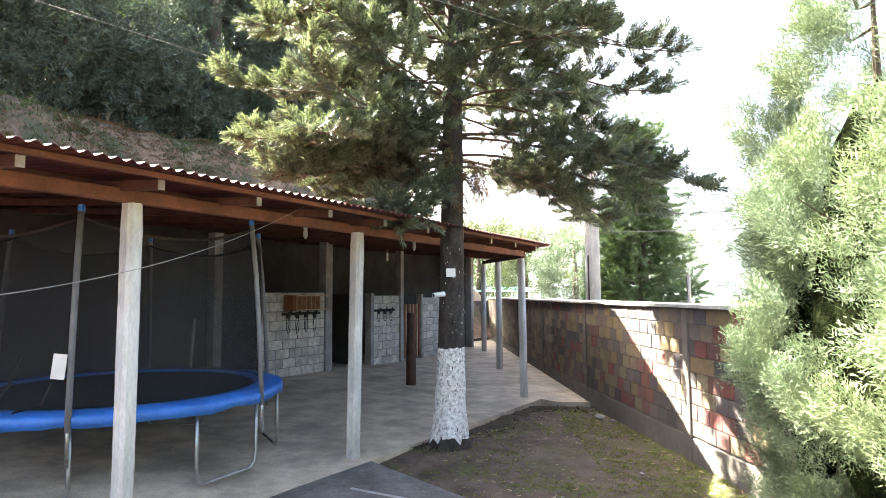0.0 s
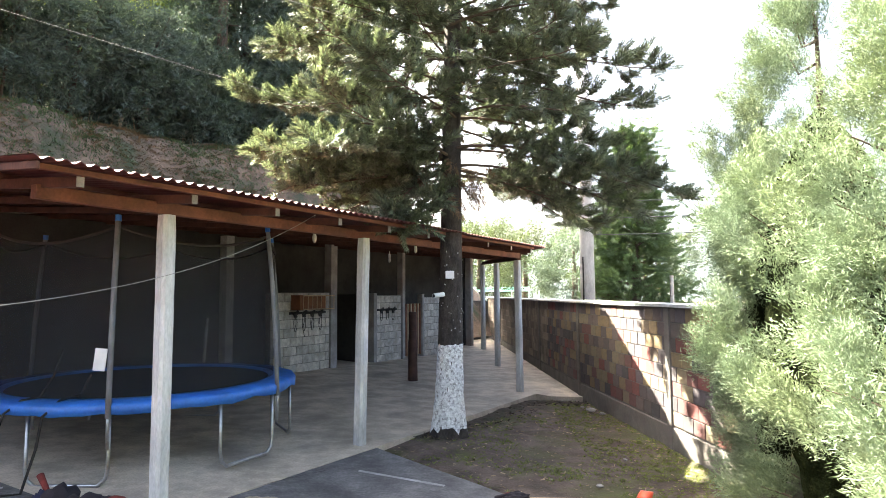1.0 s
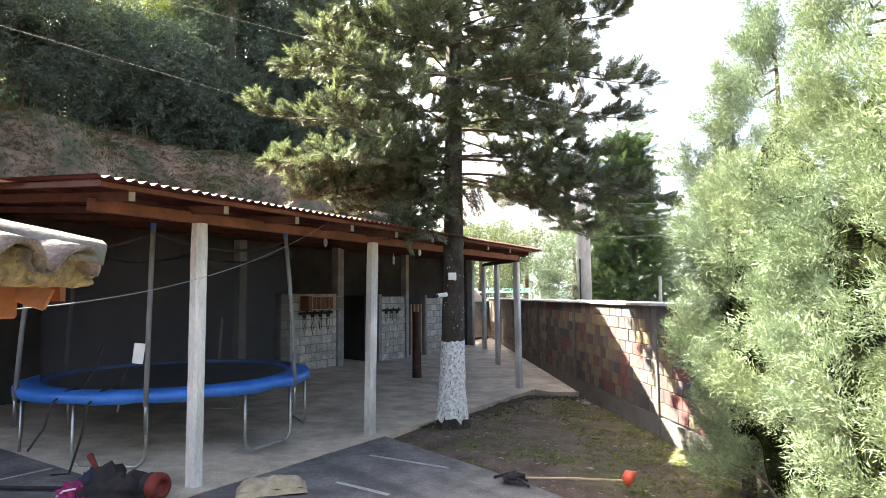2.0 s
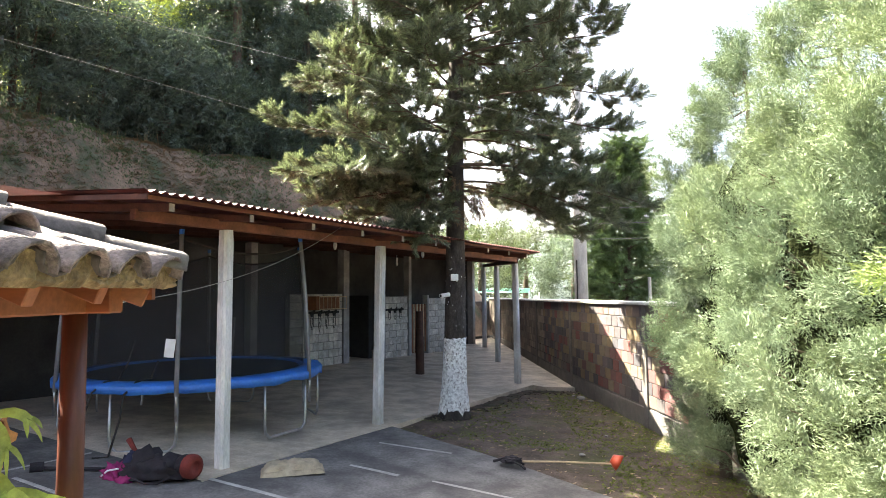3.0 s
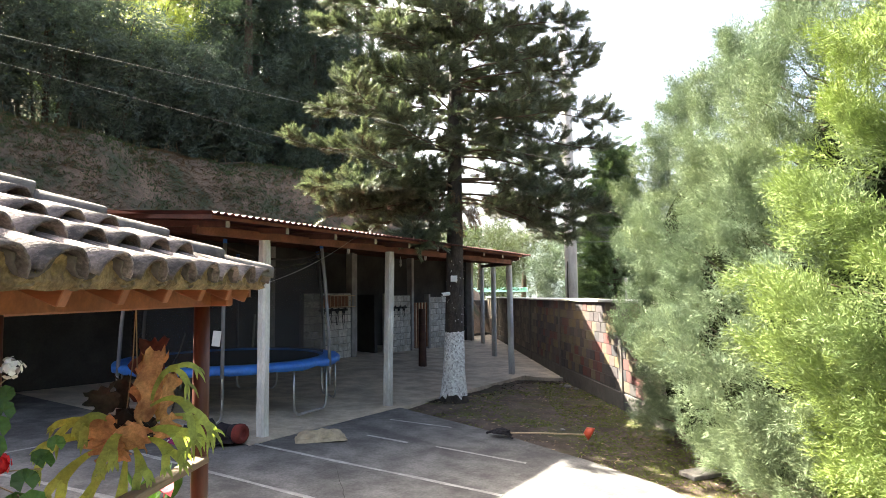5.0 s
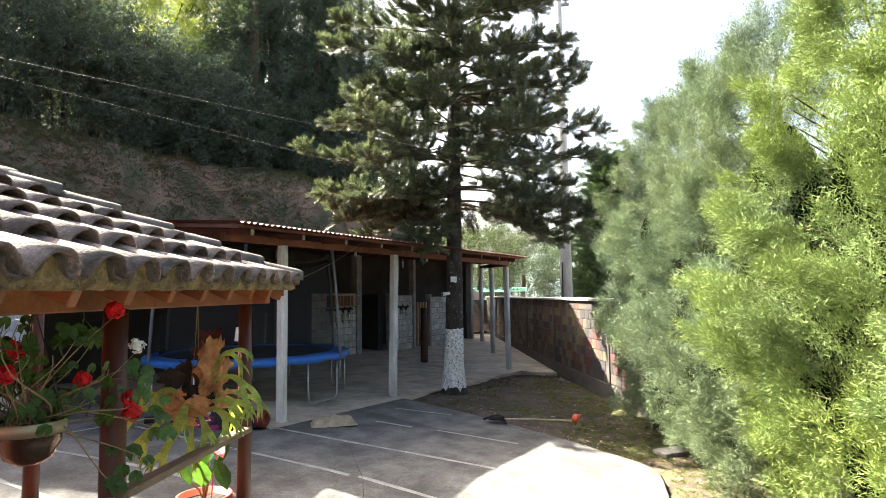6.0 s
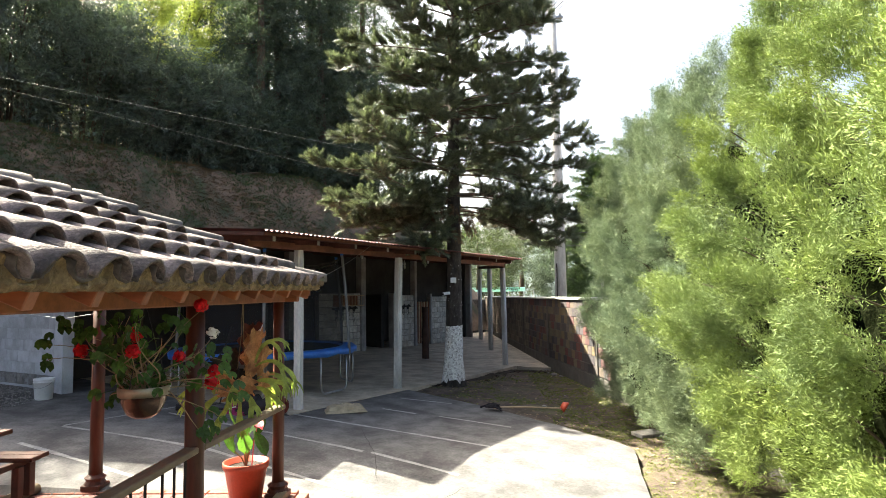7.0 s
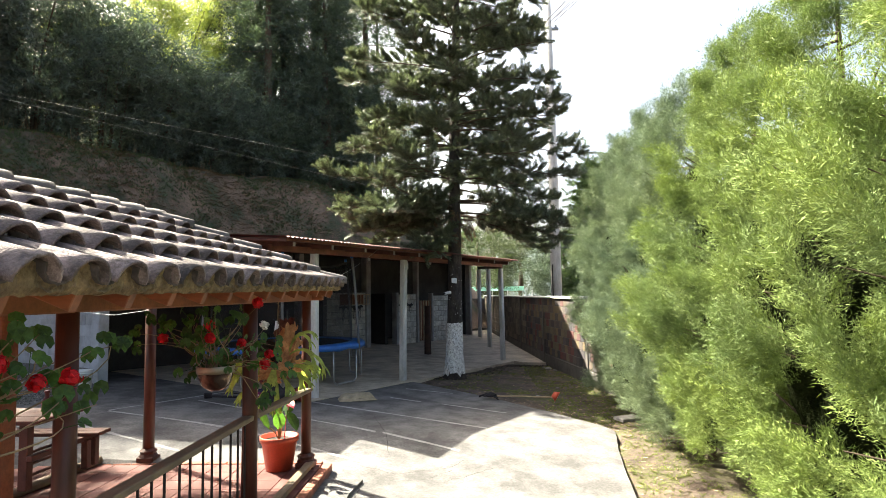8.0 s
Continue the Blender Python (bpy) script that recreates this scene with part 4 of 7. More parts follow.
part("flap", bm, M_NAVY, pack, "dark blue flap", smooth=True)
roll = thing_axis(V(0.27, 0.02, 0.115), V(0.47, -0.05, 0.115))
bm = B()
lathe(bm, [(0.0, 0.0), (0.10, 0.0), (0.112, 0.04), (0.112, 0.085)], 18)
bmesh.ops.transform(bm, matrix=roll, verts=bm.verts)
part("rolled_end", bm, M_BAG, pack, smooth=True)
bm = B()
lathe(bm, [(0.112, 0.085), (0.12, 0.10), (0.12, 0.16), (0.105, 0.185), (0.06, 0.19), (0.055, 0.17), (0.0, 0.17)], 18)
bmesh.ops.transform(bm, matrix=roll, verts=bm.verts)
part("pouch", bm, M_REDCL, pack, "dull red end of the roll", smooth=True)
bm = B()
tube(bm, [(-0.20, 0.10, 0.16), (-0.30, 0.16, 0.26), (-0.37, 0.20, 0.33)], 0.03, 8, rr=[0.02, 0.024, 0.03])
part("handle", bm, M_REDCL, pack, smooth=True)
bm = B()
tube(bm, [(-0.1, -0.22, 0.06), (0.05, -0.26, 0.02), (0.16, -0.24, 0.015), (0.24, -0.16, 0.05)], 0.012, 6)
part("strap", bm, M_BAG, pack)

trm = thing("string_trimmer", "string trimmer lying across paving and lawn, red guard", "string trimmer", G(0.68, 0.62, 0.02))
ti = trm.matrix_world.inverted()
h0, h1 = G(0.72, 0.66, 0.05), V(2.02, 0.70, -0.03)
bm = B()
tube(bm, [h0, h0.lerp(h1, 0.5) + V(0, 0, 0.01), h1], 0.012, 8)
part("shaft", local(bm, ti), M_PALEROD, trm, "pale metal shaft")
bm = B()
lump(bm, G(0.78, 0.62, 0.06), (0.12, 0.07, 0.06), 2, 0.4, 6, 3)
tube(bm, [G(0.58, 0.72, 0.03), G(0.70, 0.64, 0.09), G(0.86, 0.52, 0.06), G(0.92, 0.46, 0.03)], 0.016, 6)
tube(bm, [G(0.66, 0.74, 0.03), G(0.78, 0.7, 0.10), G(0.92, 0.6, 0.04)], 0.014, 6)
part("engine_and_grip", local(bm, ti), M_BAG, trm, "dark red and black engine and grip")
bm = B()
lump(bm, G(0.72, 0.72, 0.05), (0.06, 0.035, 0.04), 6, 0.3, 6, 2)
part("tank", local(bm, ti), M_REDCL, trm)
bm = B()
r = lathe(bm, [(0.0, 0.10), (0.05, 0.10), (0.075, 0.05), (0.10, 0.0), (0.093, 0.0), (0.07, 0.042), (0.0, 0.085)], 18)
bmesh.ops.transform(bm, matrix=ti @ Matrix.Translation((2.02, 0.70, -0.02)) @ pose(0, 0, 0, 0, -60, -15), verts=bm.verts)
part("guard", bm, M_ORANGE, trm, "orange-red guard", smooth=True)
bm = B()
r = lathe(bm, [(0.0, -0.03), (0.05, -0.03), (0.055, 0.0), (0.04, 0.03), (0.0, 0.035)], 14)
bmesh.ops.transform(bm, matrix=ti @ Matrix.Translation((1.97, 0.70, -0.01)) @ pose(0, 0, 0, 0, -60, -15), verts=bm.verts)
part("spool", bm, M_WHITE, trm, "white spool", smooth=True)

bm = B()
tube(bm, [G(-4.05, -0.40, 0.03), G(-3.25, -0.30, 0.03)], 0.018, 8)
tube(bm, [G(-4.1, -0.44, 0.04), G(-4.0, -0.38, 0.04)], 0.05, 10)
tagged(part("hand_tool", bm, M_BAG), "dark long-handled tool lying on concrete", "tool")
bucket = thing("bucket", "white plastic bucket standing by the pale wall", "bucket", G(-6.47, -0.02, 0.0))
bm = B()
lathe(bm, [(0.0, 0.0), (0.12, 0.0), (0.126, 0.008), (0.145, 0.27), (0.151, 0.272), (0.151, 0.285), (0.146, 0.287), (0.147, 0.305), (0.154, 0.307), (0.154, 0.335), (0.145, 0.335), (0.125, 0.03), (0.0, 0.03)], 24)
part("body", bm, M_WHITE, bucket, smooth=True)
bm = B()
tube(bm, [(0.155 * math.cos(u), -0.155 * math.sin(u) * 1.02, 0.29 - 0.10 * math.sin(u)) for u in [j / 8 * math.pi for j in range(9)]], 0.004, 5)
part("handle", bm, M_STEEL, bucket)
bm = B()
tube(bm, [G(0.30, -4.75, 0.012), G(0.45, -4.78, 0.014), G(0.62, -4.83, 0.012)], 0.012, 6)
tagged(part("stick", bm, M_DARKWOOD), "thin dark stick lying on concrete", "stick")
# blue scrap beside the trunk
bm = B()
box(bm, (-0.06, -0.045, 0), (0.06, 0.045, 0.05), None, 0.008)
bx = tagged(part("blue_box", bm, M_BLUE), "small blue plastic box on soil beside the trunk", "box")
bx.matrix_world = pose(0.46, 3.72, -0.16, 8, 5, 30)
# ---- rope from the veranda to the shed ----
bm = B()
r0, r1 = V(-2.77, -2.59, 1.847), V(-1.39, 1.62, 2.86)
tube(bm, [V(-3.1, -3.65, 1.95)] + [r0.lerp(r1, k / 24) - V(0, 0, 1.0 * (k / 24) * (1 - k / 24)) for k in range(25)] + [S(1.95, 0.02, 2.78)], 0.0032, 6)
tagged(part("rope", bm, mat("greyed_rope", (0.30, 0.29, 0.27), 0.8, scale=30, bump=0.2)), "thin white rope strung from veranda to shed", "rope")
# ---- tiled veranda ----
VX, VXB, VY, VYE = -1.43, -3.40, -3.87, -12.4
DECK = 0.0
M_IRON = mat("dark_iron", (0.03, 0.026, 0.024), 0.6, 0.4, var=0.3, scale=10, bump=0.2)
M_RAILW = mat("grey_brown_rail", (0.21, 0.15, 0.095), 0.65, var=0.35, scale=4, fine=40, bump=0.4, stretch=(1, 0.25, 1))
M_BRICK = mat("red_brick_nosing", (0.34, 0.13, 0.085), 0.85, scale=7, bump=0.5, obj_var=0.15)
M_MORTARY = mat("yellowed_mortar", (0.23, 0.165, 0.09), 0.95, var=0.45, scale=12, fine=60, bump=1.0, bump_dist=0.02, stain=(0.10, 0.065, 0.04), stain_scale=9, stain_amt=0.9)

bm = B()
box(bm, (-7.2, VYE, -0.3), (-1.20, -3.72, DECK - 0.022))
floor_v = tagged(part("veranda_floor", bm, M_REDTILE), "red tiled veranda floor", "floor", kind="structure")
bm = B()
box(bm, (0, 0, 0), (0.292, 0.292, 0.022), None, 0.002)
tile_me = bpy.data.meshes.new("floor_tile")
bm.to_mesh(tile_me)
bm.free()
tile_me.materials.append(M_REDTILE)
bm = B()
box(bm, (0, 0, 0), (0.10, 0.212, 0.055), None, 0.006)
nose_me = bpy.data.meshes.new("brick")
bm.to_mesh(nose_me)
bm.free()
nose_me.materials.append(M_BRICK)


def deck_pieces():
    for i in range(11):
        for j in range(18):
            put_child("floor_tile", tile_me, floor_v, Matrix.Translation((-1.305 - 0.3 * (i + 1), -3.74 - 0.3 * (j + 1), DECK - 0.021)))
    for j in range(32):
        put_child("brick", nose_me, floor_v, Matrix.Translation((-1.295, -3.72 - 0.222 * (j + 1), DECK - 0.05)))
    for i in range(16):
        put_child("brick", nose_me, floor_v, Matrix.Translation((-1.32 - 0.222 * i, -3.735, DECK - 0.046)) @ pose(0, 0, 0, 0, 0, 90))


bm = B()
up = [(-1.20, -4.05), (-0.80, -4.0), (-0.86, -4.5), (-0.85, -5.6), (-1.20, -5.6)]
vs = [bm.verts.new(G(x, y, 0.035)) for x, y in up]
lo = [bm.verts.new(G(x, y, -0.1)) for x, y in up]
bm.faces.new(vs[::-1])
for i in range(5):
    bm.faces.new((vs[i], vs[(i + 1) % 5], lo[(i + 1) % 5], lo[i]))
bmesh.ops.recalc_face_normals(bm, faces=bm.faces)
tagged(part("step_slab", bm, M_CONC), "low concrete step beside the veranda", "step", kind="structure")

ver = thing("veranda", "tiled veranda roof on red-brown varnished posts", "veranda", (VX, VY, 0))
vinv = ver.matrix_world.inverted()


def vpart(name, bm, material, label="", parent=None, smooth=False):
    return part(name, local(bm, vinv), material, parent or ver, label, smooth)


def round_post(x, y, top, r, base=True):
    bm = B()
    tube(bm, [(x, y, DECK), (x + 0.004, y, 0.9), (x, y, top)], r, 16, rr=[r * 1.05, r, r * 0.94])
    p = vpart("post", bm, M_VPOST, smooth=True)
    if base:
        bm = B()
        box(bm, (x - 0.10, y - 0.10, DECK), (x + 0.10, y + 0.10, DECK + 0.07), None, 0.012)
        lathe(bm, [(0.105, DECK + 0.07), (0.085, DECK + 0.10), (0.10, DECK + 0.13), (r * 1.05, DECK + 0.16)], 12, (x, y, 0))
        vpart("base", bm, M_VPOST, "turned dark base", p)
    return p


round_post(VX - 0.03, VY, 1.86, 0.054)
round_post(VX, -5.77, 1.86, 0.062)
round_post(VX, -8.10, 1.86, 0.05)
round_post(VX, -10.6, 1.86, 0.064)
round_post(VXB, -3.60, 1.84, 0.062)
bm = B()
box(bm, (VXB - 0.09, -6.05, DECK), (VXB + 0.09, -5.87, 1.84), None, 0.01)
vpart("square_post", bm, M_VWOOD)
for a, b in (((VX, VY + 0.14, 1.93), (VX, VYE, 1.915)), ((VXB, VY + 0.2, 1.93), (VXB, VYE, 1.915)), ((VX + 0.16, VY, 1.93), (VXB - 0.16, VY, 1.93))):
    bm = B()
    beam(bm, a, b, 0.10, 0.145, 0.008)
    vpart("beam", bm, M_VWOOD)
# roof: eave line, hip and ridge
EX, EY, RX, AY = -1.10, -3.66, -2.60, -5.16
SL = 0.43


def eave_z(y):
    return 2.005 + 0.009 * (y - EY)


def rz(x, y):
    """Height of the tile bed at a place of the eastern slope."""
    return eave_z(y) + (EX - x) * SL


bm = B()
lay = [(EX - 0.05, EY - 0.05), (EX - 0.05, VYE), (RX, VYE), (RX, AY)]
vs = [bm.verts.new((x, y, rz(x, y) - 0.03)) for x, y in lay]
bm.faces.new(vs)
w2 = [bm.verts.new((x, y, z - 0.03)) for x, y, z in ((EX - 0.05, EY - 0.05, rz(EX - 0.05, EY)), (RX, AY, rz(RX, AY)), (2 * RX - EX + 0.05, EY - 0.05, rz(EX - 0.05, EY)))]
bm.faces.new(w2)
w3 = [bm.verts.new((x, y, z - 0.03)) for x, y, z in ((2 * RX - EX + 0.05, EY - 0.05, rz(EX - 0.05, EY)), (RX, AY, rz(RX, AY)), (RX, VYE, rz(RX, VYE)), (2 * RX - EX + 0.05, VYE, rz(EX - 0.05, VYE)))]
bm.faces.new(w3)
bmesh.ops.solidify(bm, geom=bm.faces[:], thickness=0.022)
roof_v = vpart("roof_deck", bm, M_VWOOD, "orange-brown timber roof lining")
y = EY - 0.12
k = 0
while y > VYE:
    x_in = RX if y < AY else EX - (EY - y)
    if x_in < VX - 0.1:
        bm = B()
        beam(bm, (EX - 0.06, y, rz(EX - 0.06, y) - 0.092), (max(x_in, VX - 0.35), y, rz(max(x_in, VX - 0.35), y) - 0.092), 0.055, 0.075, 0.004)
        vpart("rafter", bm, M_VWOOD)
    y -= 0.39
bm = B()
beam(bm, (EX - 0.10, EY - 0.10, rz(EX, EY) - 0.085), (VX - 0.3, VY - 0.22, rz(VX - 0.3, EY) - 0.10), 0.06, 0.085, 0.006)
vpart("hip_rafter", bm, M_VWOOD)
bm = B()
beam(bm, (EX - 0.10, EY - 0.03, 1.945), (VXB - 0.3, EY - 0.03, 1.945), 0.03, 0.06)
vpart("fascia", bm, M_VWOOD)


def barrel(r0, r1, length, thick, up, seg=10, wob=0.0, seed=0):
    """Half-round clay tile along x; up: convex side up."""
    bm = B()
    rows = []
    for i in range(4):
        t = i / 3
        r = lerp(r0, r1, t)
        for k in (r, r - thick):
            row = []
            for j in range(seg + 1):
                an = math.pi * j / seg
                q = k * (1 + wob * noise.noise(V(an * 2, t * 3, seed)))
                row.append(bm.verts.new((t * length, q * math.cos(an), (q * math.sin(an) if up else -q * math.sin(an)) * 0.86)))
            rows.append(row)
    for i in range(3):
        o0, i0, o1, i1 = rows[2 * i], rows[2 * i + 1], rows[2 * i + 2], rows[2 * i + 3]
        for j in range(seg):
            bm.faces.new((o0[j], o1[j], o1[j + 1], o0[j + 1]))
            bm.faces.new((i0[j + 1], i1[j + 1], i1[j], i0[j]))
        for e in (0, seg):
            bm.faces.new((o0[e], i0[e], i1[e], o1[e]))
    for o, inn in ((rows[0], rows[1]), (rows[-2], rows[-1])):
        for j in range(seg):
            bm.faces.new((o[j], o[j + 1], inn[j + 1], inn[j]))
    bmesh.ops.recalc_face_normals(bm, faces=bm.faces)
    return bm


def mesh_of(name, bm, material, smooth=True):
    me = bpy.data.meshes.new(name)
    bm.to_mesh(me)
    bm.free()
    me.materials.append(material)
    if smooth:
        for p in me.polygons:
            p.use_smooth = True
    return me


TL = 0.40
M_TILEDARK = mat("blackened_ridge_tile", (0.10, 0.088, 0.085), 0.85, var=0.45, scale=6, fine=50, bump=0.8, stain=(0.20, 0.18, 0.17), stain_scale=5, stain_amt=0.6, obj_var=0.25)
covers = [mesh_of("roof_tile", barrel(0.122, 0.078, TL, 0.015, True, 14, 0.07, s), M_TILE) for s in range(3)]
pan = barrel(0.100, 0.088, TL, 0.013, False, 6)
ridge_me = mesh_of("ridge_tile", barrel(0.118, 0.092, 0.46, 0.018, True, 12, 0.10, 9), M_TILEDARK)


def lay_tiles():
    """Cover tiles one by one, pans in one mesh, mortar plugs under the eave."""
    pitch = 0.295
    slope = math.atan(SL)
    pans = B()
    count = 0
    y = EY - 0.14
    col = 0
    while y > VYE + 0.1:
        x_top = RX if y < AY else EX - (EY - y)
        c = 0
        s = 0.0
        while True:
            x = EX + 0.03 - s * math.cos(slope)
            if x - 0.25 * math.cos(slope) < x_top - 0.02 and c > 0:
                break
            z = rz(x, y) + 0.018 + (0.012 if c else 0.0)
            m = Matrix.Translation((x, y + random.uniform(-0.008, 0.008), z + random.uniform(0, 0.008))) @ Euler((0, 0, math.pi + random.uniform(-0.03, 0.03))).to_matrix().to_4x4() @ Euler((random.uniform(-0.07, 0.07), -slope + 0.062 + random.uniform(-0.01, 0.012), 0)).to_matrix().to_4x4()
            put_child("roof_tile", random.choice(covers), roof_v, vinv @ m)
            mp = Matrix.Translation((x, y - pitch / 2, rz(x, y) + 0.088)) @ Euler((0, 0, math.pi)).to_matrix().to_4x4() @ Euler((0, -slope + 0.03, 0)).to_matrix().to_4x4()
            src = pan.copy()
            bmesh.ops.transform(src, matrix=vinv @ mp, verts=src.verts)
            tmp = bpy.data.meshes.new("tmp")
            src.to_mesh(tmp)
            src.free()
            pans.from_mesh(tmp)
            bpy.data.meshes.remove(tmp)
            count += 1
            c += 1
            s += 0.315
            if c > 9:
                break
        # rough mortar that fills the cover's mouth and beds the pans beside it
        plugs = B()
        cols_ = []
        for j in range(17):
            dy = lerp(-pitch / 2, pitch / 2, j / 16) * 1.02
            arch = 0.098 * math.sqrt(max(0.0, 1 - (dy / 0.108) ** 2)) * 0.92
            ztop = rz(EX, y) + max(arch, 0.004 + 0.3 * max(0.0, 0.13 - abs(dy)) * 0.2)
            zbot = rz(EX, y) - 0.036 + 0.012 * noise.noise(V(dy * 18, y * 3, 2))
            cols_.append([plugs.verts.new(vinv @ V(EX - 0.004 - 0.035 * q * (1 - q) * (1 if arch > 0.02 else 0.3) + 0.018 * noise.noise(V((y + dy) * 26, q * 4.5, 1)) - (0.03 if q == 0 else 0), y + dy, lerp(zbot, ztop, q))) for q in (0, 0.25, 0.5, 0.75, 1)])
        for c0, c1 in zip(cols_, cols_[1:]):
            for q in range(4):
                plugs.faces.new((c0[q], c1[q], c1[q + 1], c0[q + 1]))
        b0, b1 = [plugs.verts.new(vinv @ V(EX - 0.11, y + e * pitch * 0.51, rz(EX, y) - 0.03)) for e in (-1, 1)]
        plugs.faces.new([c[0] for c in cols_][::-1] + [b0, b1])
        part("mortar_plug", plugs, M_MORTARY, roof_v)
        y -= pitch
        col += 1
    pan.free()
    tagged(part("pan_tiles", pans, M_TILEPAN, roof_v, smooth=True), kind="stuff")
    # hip and ridge caps
    a, b = V(EX - 0.0, EY - 0.0, rz(EX, EY) + 0.03), V(RX, AY, rz(RX, AY) + 0.045)
    n = 6
    for k in range(n):
        p, q = a.lerp(b, k / n), a.lerp(b, (k + 1) / n)
        m = along(p + V(0, 0, 0.01), q + V(0, 0, -0.015))
        put_child("ridge_tile", ridge_me, roof_v, vinv @ m)
    yy = AY + 0.1
    while yy > VYE + 0.2:
        m = along(V(RX, yy, rz(RX, yy) + 0.03), V(RX, yy - 0.4, rz(RX, yy) + 0.015))
        put_child("ridge_tile", ridge_me, roof_v, vinv @ m)
        yy -= 0.40


# pans are about a third as bright as the cover tiles
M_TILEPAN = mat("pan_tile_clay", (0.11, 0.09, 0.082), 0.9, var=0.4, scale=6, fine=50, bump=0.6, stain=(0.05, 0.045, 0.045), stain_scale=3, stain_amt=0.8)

# ---- railing ----
rail = thing("railing", "weathered wooden handrail on thin dark iron bars", "railing", (VX, -5.77, DECK))
rinv = rail.matrix_world.inverted()
for a, b in (((VX + 0.01, VY - 0.05, 0.865), (VX + 0.01, -5.72, 0.925)), ((VX + 0.01, -5.82, 0.93), (VX + 0.01, -8.05, 0.93)), ((VX + 0.01, -8.15, 0.93), (VX + 0.01, -10.5, 0.93))):
    bm = B()
    beam(bm, a, b, 0.095, 0.04, 0.006)
    part("handrail", local(bm, rinv), M_RAILW, rail)
bm = B()
beam(bm, (VX + 0.03, VY - 0.04, DECK + 0.055), (VX + 0.03, -10.5, DECK + 0.055), 0.09, 0.05, 0.006)
part("bottom_rail", local(bm, rinv), M_RAILW, rail)
y = -5.93
while y > -10.4:
    bm = B()
    tube(bm, [(VX + 0.02, y, DECK + 0.08), (VX + 0.02, y, 0.92)], 0.009, 6)
    part("baluster", local(bm, rinv), M_IRON, rail)
    y -= 0.145 if (int((y + 20) * 7) % 3) else 0.19

# ---- picnic table on the veranda ----
M_CHAIR = mat("dark_red_table_wood", (0.095, 0.034, 0.022), 0.55, var=0.35, scale=5, fine=40, bump=0.3)
pt = thing("picnic_table", "dark red timber picnic table with bench on log runners", "picnic table", (-4.4, -4.6, DECK))
ptm = pt.matrix_world.inverted()


def pt_part(name, bm, material=None, label="", smooth=False):
    return part(name, local(bm, ptm), material or M_CHAIR, pt, label, smooth)


for k in range(3):
    bm = B()
    box(bm, (-5.5, -5.10 + k * 0.24, 0.715), (-3.47 - 0.01 * (k % 2), -4.87 + k * 0.24, 0.755), None, 0.006)
    pt_part("tabletop_plank", bm)
for k in range(2):
    bm = B()
    box(bm, (-5.5, -4.24 + k * 0.135, 0.415), (-3.40 - 0.012 * k, -4.11 + k * 0.135, 0.455), None, 0.006)
    pt_part("bench_plank", bm)
for x in (-3.65, -5.1):
    for y in (-4.52, -5.0):
        bm = B()
        box(bm, (x - 0.045, y - 0.045, 0.08), (x + 0.045, y + 0.045, 0.715), None, 0.006)
        pt_part("leg", bm)
    for y in (-4.05, -4.20):
        bm = B()
        box(bm, (x + 0.06, y - 0.04, 0.07), (x + 0.13, y + 0.04, 0.37), None, 0.006)
        pt_part("bench_leg", bm)
    for z in (0.20, 0.31, 0.42):
        bm = B()
        tube(bm, [(x, -5.0, z), (x, -4.5, z)], 0.016, 8)
        pt_part("rung", bm)
    bm = B()
    box(bm, (x + 0.04, -5.05, 0.36), (x + 0.10, -3.98, 0.415), None, 0.005)
    pt_part("crosspiece", bm)
    bm = B()
    tube(bm, [(x - 0.0, -3.80, DECK + 0.05), (x - 0.12, -5.25, DECK + 0.05)], 0.05, 12)
    pt_part("log_runner", bm, M_RAILW, "pale round log runner", True)
bm = B()
lathe(bm, [(0.0, 0.0), (0.045, 0.0), (0.05, 0.03), (0.05, 0.11), (0.022, 0.15), (0.022, 0.19), (0.028, 0.195), (0.028, 0.215), (0.0, 0.22)], 14)
bottle = tagged(part("bottle", bm, mat("dark_red_glaze", (0.09, 0.02, 0.02), 0.3, var=0.2, bump=0), smooth=True), "small dark red bottle standing on the table", "bottle")
bottle.matrix_world = pose(-4.0, -4.52, 0.756)
pt.location = (-4.68, -4.5, DECK)
bm = B()
tube(bm, [(VXB + 0.03, -3.54, 1.78), (-4.2, -3.0, 1.70), (-5.9, -1.2, 1.72)], 0.0022, 5)
tagged(part("cord", bm, M_WHITE), "thin pale cord tied to a veranda post", "cord")
# ---- potted plants on the veranda ----
M_PETAL = mat("red_petal", (0.72, 0.018, 0.03), 0.6, var=0.25, bump=0, island=0.25, trans=(1, 0.6, 0.6))
M_PETALW = mat("white_petal", (0.80, 0.78, 0.76), 0.6, var=0.1, bump=0, island=0.1)
M_GERLEAF = mat("geranium_leaf", (0.058, 0.125, 0.03), 0.55, var=0.3, scale=20, bump=0.2, island=0.4, trans=(1.4, 1.5, 0.7))
M_STEM = mat("pale_brown_stem", (0.25, 0.18, 0.10), 0.8, scale=20, bump=0.2)
M_BASKET = mat("brown_metal_bowl", (0.20, 0.14, 0.10), 0.2, 0.9, var=0.3, scale=4, bump=0.1)
M_BRASS = mat("pale_metal_band", (0.36, 0.32, 0.24), 0.5, 0.8, var=0.15, scale=8, bump=0.05)
M_SOIL = mat("potting_soil", (0.03, 0.022, 0.016), 0.95, scale=30, bump=0.8)
M_POT = mat("red_plastic_pot", (0.50, 0.085, 0.045), 0.45, var=0.15, scale=5, bump=0.05)
M_FERN = mat("staghorn_green", (0.30, 0.38, 0.11), 0.55, var=0.3, scale=9, bump=0.15, island=0.25, trans=(1.3, 1.3, 0.6))
